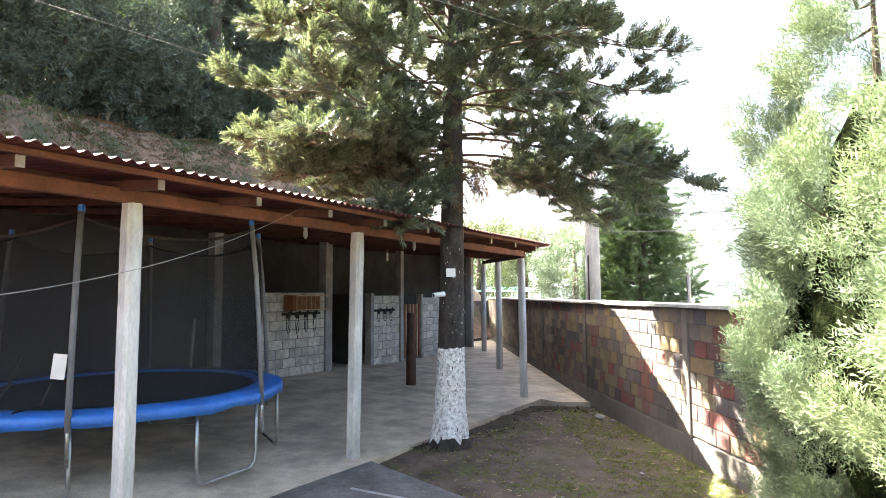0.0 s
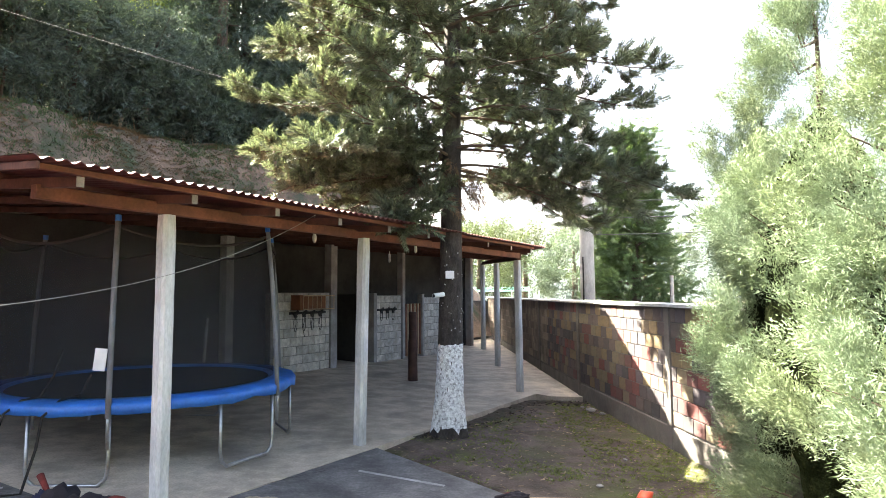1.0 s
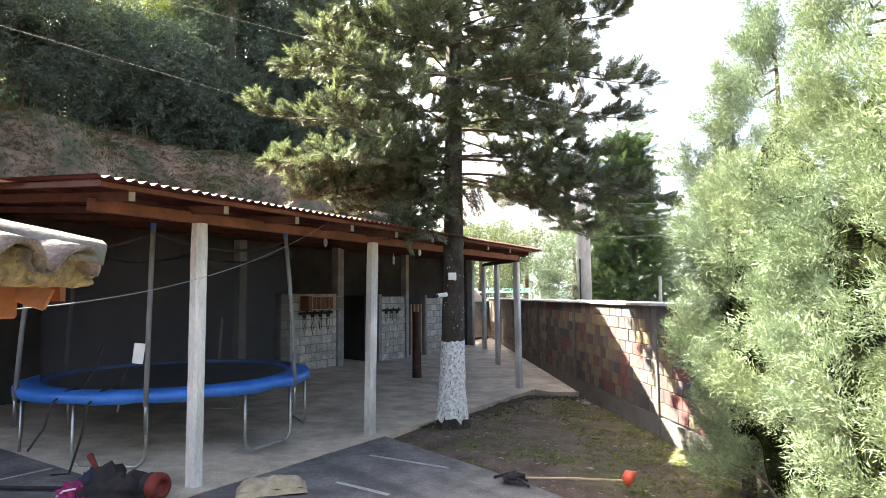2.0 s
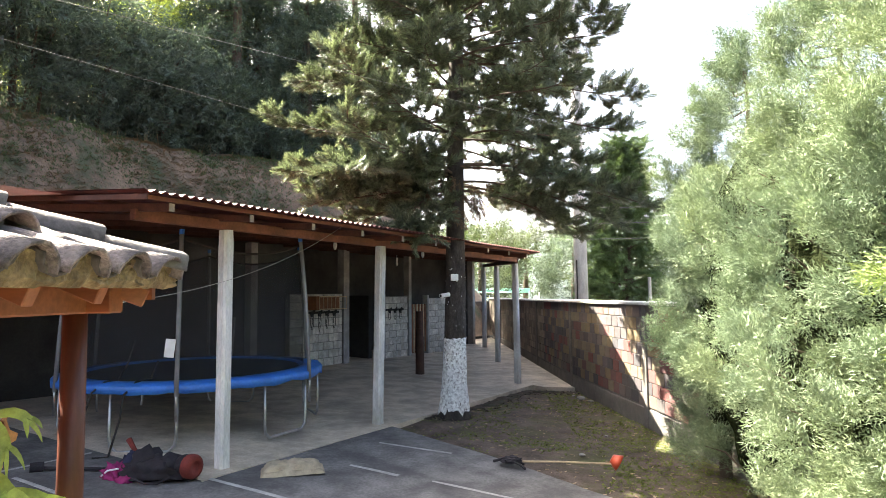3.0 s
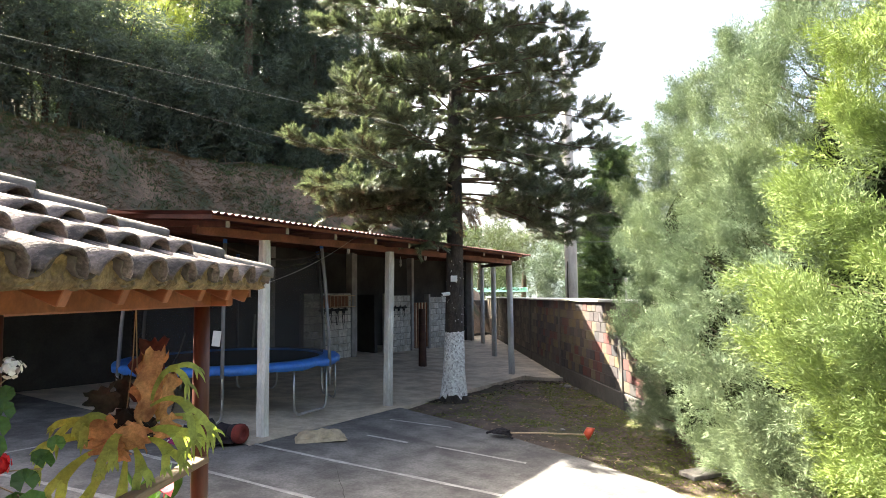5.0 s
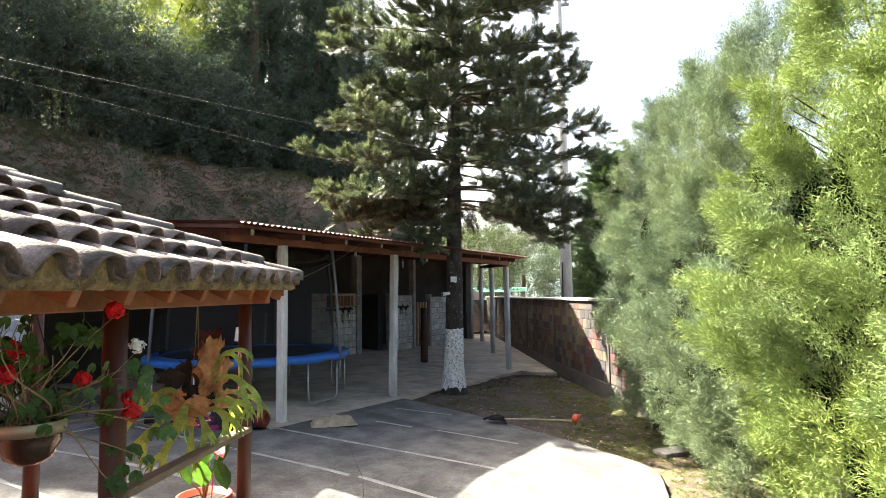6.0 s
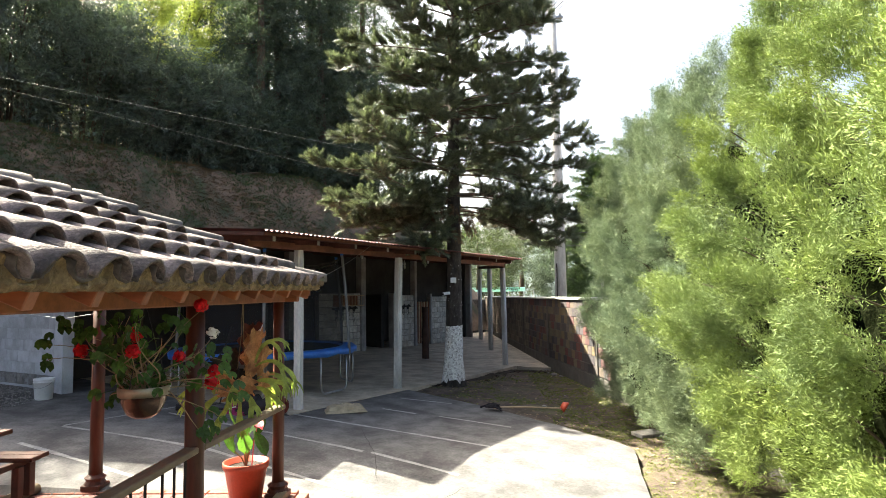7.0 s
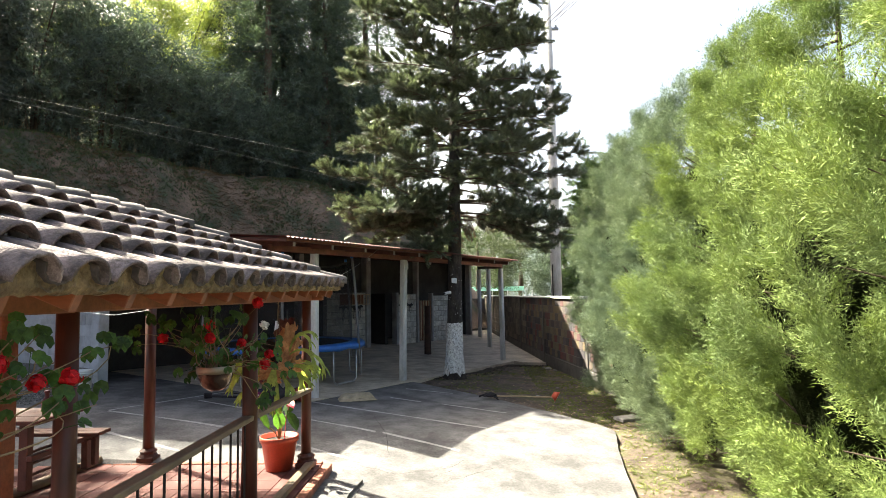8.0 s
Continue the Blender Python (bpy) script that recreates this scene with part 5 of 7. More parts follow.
M_FERNB = mat("dry_shield_frond", (0.58, 0.33, 0.16), 0.85, var=0.35, scale=10, fine=60, bump=0.8, stain=(0.22, 0.09, 0.05), stain_scale=11, stain_amt=0.7, trans=(1.1, 0.9, 0.6), tmix=0.25)


def round_leaf(bm, at, nrm, r):
    """A scalloped, cupped leaf."""
    m = along(at, Vector(at) + Vector(nrm))
    c = bm.verts.new(m @ V(-r * 0.18, 0, 0))
    ring = []
    n = 18
    for j in range(n + 1):
        an = lerp(-2.75, 2.75, j / n)
        rr = r * (1 + 0.06 * math.cos(an * 7))
        ring.append(bm.verts.new(m @ V(0.12 * r * random.uniform(-1, 1), rr * math.sin(an), rr * math.cos(an))))
    for a, b in zip(ring, ring[1:]):
        bm.faces.new((c, a, b))


def flower_head(bm, at, r, n=34):
    at = Vector(at)
    for _ in range(n):
        d = Vector((random.gauss(0, 1), random.gauss(0, 1), random.gauss(0.25, 1))).normalized()
        p = at + d * r * random.uniform(0.55, 1)
        m = along(p, p + d)
        s = r * 0.30
        vs = [bm.verts.new(m @ V(random.uniform(-0.3, 0.3) * s, s * math.cos(k * 1.2566 + 1), s * math.sin(k * 1.2566 + 1))) for k in range(5)]
        bm.faces.new(vs)


def geranium(at, seed, reach, rise, blooms, sprigs, label, hang=0.62, shoots=26):
    """A bowl hung from the beam, with woody straggling stems; blooms and sprigs are places in the world."""
    random.seed(seed)
    at = Vector(at)
    t = thing("geranium_basket", label, "hanging plant", at, group="hanging geraniums")
    bm = B()
    lathe(bm, [(0.0, -0.172), (0.05, -0.168), (0.092, -0.14), (0.122, -0.075), (0.132, 0.0), (0.137, 0.0), (0.137, 0.012), (0.124, 0.012), (0.115, -0.05), (0.0, -0.08)], 26)
    part("bowl", bm, M_BASKET, t, "shiny brown half-round bowl", smooth=True)
    bm = B()
    lathe(bm, [(0.131, -0.04), (0.137, -0.04), (0.141, 0.008), (0.135, 0.014)], 26)
    part("band", bm, M_BRASS, t, "pale metal band", smooth=True)
    bm = B()
    c = bm.verts.new((0, 0, 0.0))
    ring = [bm.verts.new((0.122 * math.cos(j * 0.3142), 0.122 * math.sin(j * 0.3142), -0.012)) for j in range(20)]
    for j in range(20):
        bm.faces.new((c, ring[j], ring[(j + 1) % 20]))
    part("soil", bm, M_SOIL, t)
    for j in range(3):
        bm = B()
        an = j * 2.094 + 0.4
        tube(bm, [(0.13 * math.cos(an), 0.13 * math.sin(an), 0), (0, 0, hang)], 0.003, 4)
        part("hanger", bm, M_IRON, t)
    lv = B()

    def stem(p3, leafy):
        p0 = V(random.uniform(-0.08, 0.08), random.uniform(-0.08, 0.08), 0)
        L = (p3 - p0).length
        p1 = p0.lerp(p3, 0.3) + V(random.gauss(0, 0.2), random.gauss(0, 0.2), random.uniform(-0.1, 0.3)) * L
        p2 = p0.lerp(p3, 0.7) + V(random.gauss(0, 0.22), random.gauss(0, 0.22), random.uniform(-0.25, 0.2)) * L
        sm = B()
        pts = []
        for i in range(9):
            u = i / 8
            pts.append(p0 * (1 - u) ** 3 + p1 * 3 * u * (1 - u) ** 2 + p2 * 3 * u * u * (1 - u) + p3 * u ** 3)
        tube(sm, pts, 0.006, 6, rr=[lerp(0.005, 0.002, i / 8) for i in range(9)])
        for k in range(leafy):
            b = pts[random.randint(3, 8)]
            o = V(random.gauss(0, 0.05), random.gauss(0, 0.05), random.gauss(0.02, 0.045))
            tube(lv, [b, b + o], 0.0018, 4)
            round_leaf(lv, b + o, V(random.gauss(0.5, 0.8), random.gauss(-0.5, 0.8), random.gauss(0.6, 0.5)), random.uniform(0.022, 0.042))
        part("stem", sm, M_STEM, t)

    for i in range(int(shoots * 0.85)):
        an = random.uniform(0, 6.283)
        out = random.uniform(0.25, 1) * reach
        stem(V(math.cos(an) * out * 0.6, math.sin(an) * out, random.uniform(0.0, 1) * rise), 4)
    for w in sprigs:
        stem(Vector(w) - at, 1)
        for q in range(3):
            round_leaf(lv, Vector(w) - at + V(random.gauss(0, 0.025), random.gauss(0, 0.035), random.gauss(0, 0.03)), V(0.7, -0.6, random.uniform(0, 0.8)), random.uniform(0.025, 0.042))
    for w in blooms:
        p = Vector(w) - at
        stem(p - V(0, 0, 0.03), 2)
        fl = B()
        flower_head(fl, p, random.uniform(0.036, 0.048), 90)
        part("flower_head", fl, M_PETAL, t, "bright red flower head")
    part("foliage", lv, M_GERLEAF, t)
    return t


geranium((-1.53, -6.22, 1.385), 11, 0.50, 0.42, [(-1.27, -6.05, 1.862), (-1.487, -6.426, 1.615), (-1.376, -6.114, 1.553), (-1.548, -6.295, 1.70), (-1.16, -6.10, 1.467), (-1.266, -5.9, 1.368), (-2.02, -6.05, 1.593)],
         [(-2.11, -6.1, 1.756), (-1.968, -6.1, 1.702), (-2.23, -6.1, 1.637), (-2.216, -6.1, 1.535), (-2.0, -6.1, 1.69), (-1.765, -6.1, 1.31), (-1.225, -6.1, 1.09), (-1.09, -6.1, 1.52), (-1.02, -6.1, 1.32), (-1.69, -6.1, 1.80), (-1.75, -6.2, 1.76), (-1.35, -6.2, 1.74), (-1.3, -5.85, 1.58), (-1.25, -5.7, 1.30), (-1.4, -6.0, 1.72), (-1.2, -5.9, 1.15), (-1.62, -6.5, 1.62)], "geranium with red flowers in a hanging bowl", 0.50, 26)
geranium((-1.42, -8.86, 1.36), 23, 0.34, 0.3, [(-1.30, -8.47, 1.59), (-1.30, -8.27, 1.58), (-1.30, -8.68, 1.68)],
         [(-1.30, -8.46, 1.78), (-1.30, -8.47, 1.71), (-1.30, -7.98, 1.69), (-1.30, -8.09, 1.69), (-1.32, -7.86, 1.69), (-1.30, -8.60, 1.77), (-1.30, -8.58, 1.64), (-1.30, -8.08, 1.44), (-1.30, -8.28, 1.52), (-1.30, -8.35, 1.45)], "straggling red geranium in a hanging bowl", 0.54, 14)
wb = thing("white_geranium_bloom", "single white flower head on a long stem", "flower", (-1.48, -6.12, 1.36))
bm = B()
flower_head(bm, (0.18, 0.32, 0.315), 0.042, 44)
part("flower_head", bm, M_PETALW, wb, "white flower head")
bm = B()
tube(bm, [(0.18, 0.32, 0.29), (0.12, 0.16, 0.16), (0, 0, 0)], 0.0022, 5)
part("stem", bm, M_STEM, wb)


def strap(bm, pts, widths, nrm=(0, 0, 1), cup=0.25):
    """A leathery frond: a cupped ribbon along pts."""
    rows = []
    pts = [Vector(p) for p in pts]
    for i, p in enumerate(pts):
        d = (pts[min(i + 1, len(pts) - 1)] - pts[max(i - 1, 0)]).normalized()
        s = d.cross(Vector(nrm))
        s = s.normalized() if s.length > 1e-4 else Vector((1, 0, 0))
        u = s.cross(d)
        w = widths[i]
        rows.append([bm.verts.new(p - s * w + u * w * cup), bm.verts.new(p), bm.verts.new(p + s * w + u * w * cup)])
    for a, b in zip(rows, rows[1:]):
        for k in (0, 1):
            bm.faces.new((a[k], a[k + 1], b[k + 1], b[k]))


def antler(bm, base, d, length, w, droop, depth=2):
    """A leathery frond, narrow at its foot, that widens, forks twice and droops at its pointed tips."""
    base, v = Vector(base), Vector(d).normalized()
    pts, ws = [base], [w * (0.35 if depth == 2 else 0.8)]
    p = base
    n = 6 if depth == 2 else 4
    for i in range(n):
        v = (v + V(random.uniform(-0.06, 0.06), random.uniform(-0.06, 0.06), -droop * (i + 1) / n)).normalized()
        p = p + v * length / n
        pts.append(p)
        f = (i + 1) / n
        ws.append(w * (0.35 + 0.75 * f ** 1.3) if depth == 2 else w * (1 - f ** 1.6) + 0.001 if depth == 0 else w * (0.8 + 0.25 * math.sin(f * 3)))
    face = V(0.25, -0.75, 0.6)
    strap(bm, pts, ws, face, 0.22)
    if depth:
        s = v.cross(face)
        s = s.normalized() if s.length > 1e-3 else V(1, 0, 0)
        for k in ((-0.6, 0.55) if depth == 2 else (-0.6, 0.05, 0.55)):
            antler(bm, p - v * 0.012 + s * k * w * 0.5, v + s * (k * (0.75 if depth == 2 else 1.0) + random.uniform(-0.12, 0.12)), length * (random.uniform(0.42, 0.62) if depth == 2 else random.uniform(0.45, 0.8)), w * (0.72 if depth == 2 else 0.5), droop * 1.1, depth - 1)


def shield(base, d, side, out, L, w, seed):
    """A papery upright frond with wavy, torn edges."""
    sh = B()
    rs = random.Random(seed)
    rows = []
    m = 13
    for k in range(m + 1):
        f = k / m
        wk = w * (0.65 + 0.5 * math.sin(min(1, f * 1.15) * 2.6)) * (1 + 0.22 * math.sin(f * 17 + seed) + rs.uniform(-0.1, 0.1))
        row = []
        for j in range(7):
            q = j / 3 - 1
            tear = rs.uniform(-0.14, 0.05) * L * (f ** 4)
            row.append(sh.verts.new(base + d * (L * f + tear) + side * (wk * q + 0.012 * math.sin(f * 9 + seed)) + out * (0.35 * w * q * q - 0.10 * L * f * f + 0.014 * math.sin(q * 6 + k * 1.3 + seed) * (0.4 + abs(q)))))
        rows.append(row)
    for r0, r1 in zip(rows, rows[1:]):
        for j in range(6):
            sh.faces.new((r0[j], r0[j + 1], r1[j + 1], r1[j]))
    return sh


def staghorn(at, seed):
    random.seed(seed)
    t = thing("staghorn_fern", "staghorn fern with rust-brown shields hanging from the beam", "hanging plant", at)
    # foot, growing direction, sideways and outward directions, length, half width, colour
    for k, (b, d, sd, L, w, m) in enumerate((
            ((0.10, -0.06, -0.03), (0.14, 0.0, 1), (1, 0.25, 0), 0.42, 0.058, 0), ((0.06, -0.02, 0.02), (-0.02, 0.1, 1), (0.9, -0.4, 0), 0.34, 0.05, 0),
            ((0.02, 0.06, 0.06), (0.06, 0.2, 1), (1, 0.1, 0), 0.40, 0.075, 1), ((0.13, 0.03, -0.04), (0.22, 0.2, 1), (0.5, 0.8, 0), 0.30, 0.05, 0),
            ((-0.16, 0.02, 0.0), (-0.45, 0.1, 1), (0.9, 0.3, 0.3), 0.17, 0.075, 2), ((-0.10, 0.08, 0.02), (-0.25, 0.3, 1), (1, -0.2, 0), 0.20, 0.06, 2),
            ((-0.08, -0.10, -0.16), (-0.12, -0.35, 1), (1, 0, 0.05), 0.19, 0.10, 0), ((0.07, -0.11, -0.17), (0.15, -0.4, 1), (1, 0.2, 0), 0.18, 0.085, 0),
            ((-0.02, -0.12, -0.22), (0.0, -0.5, 1), (1, 0, 0), 0.12, 0.09, 0), ((-0.17, -0.04, -0.14), (-0.5, -0.2, 1), (0.4, -0.9, 0), 0.16, 0.08, 0), ((0.16, -0.02, -0.14), (0.5, -0.15, 1), (0.4, 0.9, 0), 0.16, 0.07, 0))):
        d, sd = Vector(d).normalized(), Vector(sd).normalized()
        out = d.cross(sd)
        out = out if out.y < 0 else -out
        part("shield_frond", shield(Vector(b), d, sd, out, L, w, k * 3.1 + seed), (M_FERNB, M_FERNR, M_FERND)[m], t, ("dry rust-brown shield frond", "dark red-brown shield frond", "dead blackish shield frond")[m], smooth=True)
    bm = B()
    lump(bm, (0, 0.0, -0.10), (0.13, 0.11, 0.13), 4, 0.4, 6, 3)
    part("root_ball", bm, M_SOIL, t)
    for b, d, L, w, dr in (((0.13, -0.05, 0.08), (0.25, -0.15, 1), 0.24, 0.026, 0.45), ((0.14, -0.08, 0.06), (1.0, -0.2, 0.62), 0.27, 0.028, 0.42),
                           ((0.12, -0.10, -0.08), (1.0, -0.35, 0.42), 0.21, 0.034, 0.22), ((0.12, -0.08, -0.12), (1.0, -0.5, 0.1), 0.19, 0.032, 0.25), ((0.10, 0.05, -0.05), (0.9, 0.6, 0.35), 0.22, 0.03, 0.3),
                           ((-0.14, -0.08, -0.12), (-1, -0.3, 0.3), 0.24, 0.036, 0.25), ((-0.14, -0.02, -0.08), (-1, 0.1, 0.55), 0.22, 0.036, 0.25), ((-0.12, -0.10, -0.16), (-0.7, -0.5, -0.35), 0.22, 0.038, 0.25),
                           ((0.0, -0.12, -0.18), (-0.55, -0.35, -0.75), 0.24, 0.03, 0.1), ((0.02, -0.13, -0.08), (0.15, -0.9, 0.3), 0.16, 0.036, 0.5), ((-0.06, -0.12, -0.02), (-0.5, -0.6, 0.9), 0.15, 0.034, 0.6),
                           ((0.08, -0.12, -0.16), (0.7, -0.7, -0.3), 0.16, 0.032, 0.25), ((-0.05, 0.1, -0.05), (-0.4, 1, 0.4), 0.22, 0.034, 0.35), ((0.05, 0.1, -0.1), (0.5, 1, 0.1), 0.2, 0.034, 0.3), ((0.02, -0.1, -0.2), (0.1, -0.3, -1), 0.2, 0.03, 0.05)):
        fr = B()
        antler(fr, b, d, L * 1.12, w * 0.95, dr)
        part("antler_frond", fr, M_FERN, t, "forked green antler frond", smooth=True)
    for k in (-0.012, 0.012):
        bm = B()
        tube(bm, [(-0.02 + k * 3, 0.02, -0.02), (-0.01 + k, 0.02, 0.30), (0, 0.0, 0.66)], 0.0035, 5)
        part("hanger", bm, M_STEM, t)
    return t


M_FERNR = mat("red_brown_frond", (0.13, 0.035, 0.025), 0.85, var=0.4, scale=9, fine=50, bump=0.6)
M_FERND = mat("dead_frond", (0.05, 0.042, 0.03), 0.9, var=0.4, scale=9, fine=50, bump=0.6)
staghorn((-1.61, -4.42, 1.25), 5)

M_SPATHE = mat("pink_spathe", (0.72, 0.12, 0.16), 0.35, var=0.15, bump=0)
pot = thing("potted_plant", "red plastic pot with a young leafy plant", "potted plant", (-1.74, -3.95, DECK + 0.0))
pot.scale = (1.25, 1.25, 1.25)
bm = B()
lathe(bm, [(0.0, 0.005), (0.115, 0.005), (0.155, 0.25), (0.168, 0.25), (0.170, 0.295), (0.155, 0.295), (0.14, 0.24), (0.0, 0.24)], 28)
part("pot", bm, M_POT, pot, smooth=True)
bm = B()
c = bm.verts.new((0, 0, 0.262))
ring = [bm.verts.new((0.148 * math.cos(j * 0.3142), 0.148 * math.sin(j * 0.3142), 0.255)) for j in range(20)]
for j in range(20):
    bm.faces.new((c, ring[j], ring[(j + 1) % 20]))
part("soil", bm, M_SOIL, pot)
random.seed(31)
lf, st = B(), B()
for an, r, h in ((0.4, 0.02, 0.24), (2.1, 0.07, 0.16), (3.7, 0.05, 0.27), (5.0, 0.08, 0.12), (1.2, 0.10, 0.2), (-0.6, 0.12, 0.25), (2.9, 0.1, 0.1)):
    p = V(r * math.cos(an), r * math.sin(an), 0.26 + h)
    tube(st, [(0, 0, 0.25), (p.x * 0.4, p.y * 0.4, 0.26 + h * 0.6), p], 0.006, 5)
    d = V(math.cos(an) * 0.4, math.sin(an) * 0.4, random.choice((0.9, 0.7, -0.5))).normalized()
    strap(lf, [p - d * 0.02, p + d * 0.04, p + d * 0.10, p + d * 0.15, p + d * 0.19], [0.005, 0.046, 0.056, 0.038, 0.002], V(math.cos(an), math.sin(an), 1), 0.3)
part("foliage", lf, M_GERLEAF, pot)
fl = B()
tube(fl, [(0.05, -0.02, 0.25), (0.07, -0.03, 0.45), (0.10, -0.05, 0.56)], 0.004, 5)
strap(fl, [(0.09, -0.05, 0.55), (0.11, -0.07, 0.58), (0.13, -0.09, 0.585), (0.15, -0.11, 0.57), (0.165, -0.125, 0.55)], [0.006, 0.034, 0.036, 0.022, 0.001], (0, -0.5, 1), 0.3)
part("spathe", fl, M_SPATHE, pot, "single pink waxy bloom")
part("stem", st, M_STEM, pot)
random.seed(0)
# ---- foliage templates ----
def tri_mesh(tris):
    v = np.array([tuple(p) for t in tris for p in t])
    return v, np.arange(len(v)).reshape(-1, 3)


def needle_shoot(n, seed, length=0.25, leaf=0.08, w=0.0095):
    """A brush-like shoot along x set all round with curved leaves."""
    rs = random.Random(seed)
    tris = []
    for i in range(n):
        t = (i + rs.random()) / n
        an = i * 2.399 + rs.uniform(-0.3, 0.3)
        rad = Vector((0, math.cos(an), math.sin(an)))
        b = Vector((t * length, 0, 0)) + rad * 0.006
        d = (rad * lerp(1.2, 0.6, t) + Vector((lerp(0.4, 1.0, t), 0, 0)) + Vector((0, 0, 0.22))).normalized()
        ll = leaf * rs.uniform(0.7, 1.15) * (1.0 - 0.25 * t)
        s = d.cross(rad.cross(d) + Vector((0.01, 0.02, 0.03))).normalized() * w
        tris.append((b - s, b + s, b + (d + Vector((0.15, 0, 0.08))).normalized() * ll))
    return tri_mesh(tris)


def cypress_sprig(seed):
    """A loose tuft of slender scaly twigs, turned every way but mostly outward."""
    rs = random.Random(seed)
    tris = []
    for i in range(22):
        b = Vector((rs.uniform(-0.03, 0.09), rs.gauss(0, 0.028), rs.gauss(0, 0.022)))
        d = Vector((1, rs.gauss(0, 0.65), rs.gauss(0.1, 0.5))).normalized()
        s = d.cross(Vector((rs.gauss(0, 0.5), rs.gauss(0, 0.5), 1))).normalized() * rs.uniform(0.0025, 0.0039)
        tris.append((b - s, b + s, b + d * rs.uniform(0.024, 0.052)))
    return tri_mesh(tris)


def leaf_spray(seed, n=24, length=0.6, leaf=0.14, w=0.014):
    rs = random.Random(seed)
    tris = []
    for i in range(n):
        t = (i + rs.random()) / n
        c = Vector((t * length, 0.09 * rs.uniform(-1, 1), -0.16 * t * t + 0.06 * rs.uniform(-1, 1)))
        d = Vector((rs.uniform(0.2, 1), rs.uniform(-1, 1), rs.uniform(-0.9, 0.35))).normalized()
        s = d.cross(Vector((rs.uniform(-1, 1), rs.uniform(-1, 1), 1))).normalized() * w * rs.uniform(0.7, 1.2)
        l = leaf * rs.uniform(0.6, 1.1)
        tris.append((c - s, c + s, c + d * l + Vector((0, 0, -0.15 * l))))
    return tri_mesh(tris)


SHOOTS = [needle_shoot(44, s) for s in range(5)]
FRONDS = [cypress_sprig(s) for s in range(10)]
SPRAYS = [leaf_spray(s) for s in range(5)]
M_ARAU = mat("araucaria_leaf", (0.112, 0.136, 0.086), 0.45, var=0.35, scale=1.4, fine=5, bump=0, island=0.5, trans=(1.05, 1.08, 0.75), tmix=0.28, spec=0.5)
M_CYP = mat("cypress_leaf", (0.19, 0.235, 0.13), 0.8, spec=0.15, var=0.4, scale=0.8, fine=7, bump=0, island=0.25, trans=(1.08, 1.08, 0.85), col2=(0.165, 0.22, 0.15), tmix=0.12)
M_CYPN = mat("yellow_green_cypress_leaf", (0.22, 0.285, 0.08), 0.8, spec=0.15, var=0.4, scale=0.8, fine=7, bump=0, island=0.25, trans=(1.12, 1.12, 0.75), col2=(0.165, 0.225, 0.10), tmix=0.12)
# lit copy of the bamboo leaf: the sun's glow is put into its colour
M_BAMBSUN = mat("sunlit_bamboo_leaf", (0.24, 0.29, 0.10), 0.5, var=0.3, scale=0.6, bump=0, island=0.4, trans=(1.9, 1.85, 0.9), tmix=0.55)
M_DARKLEAF = mat("dark_conifer_leaf", (0.085, 0.115, 0.095), 0.6, var=0.3, bump=0, island=0.35, trans=(1.0, 1.1, 0.5))
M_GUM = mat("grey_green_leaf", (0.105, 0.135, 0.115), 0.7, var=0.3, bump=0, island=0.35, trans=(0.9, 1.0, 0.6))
M_PALEGREEN = mat("pale_green_leaf", (0.055, 0.075, 0.038), 0.6, var=0.3, bump=0, island=0.3, trans=(1.2, 1.2, 0.7))
M_DRYSHOOT = mat("dry_araucaria_shoot", (0.13, 0.085, 0.05), 0.9, var=0.3, bump=0, island=0.3)
M_LIMB = mat("brown_limb", (0.085, 0.062, 0.045), 0.9, scale=12, bump=0.6)

# ---- araucaria on the lawn ----
TX, TY = 0.062, 3.44


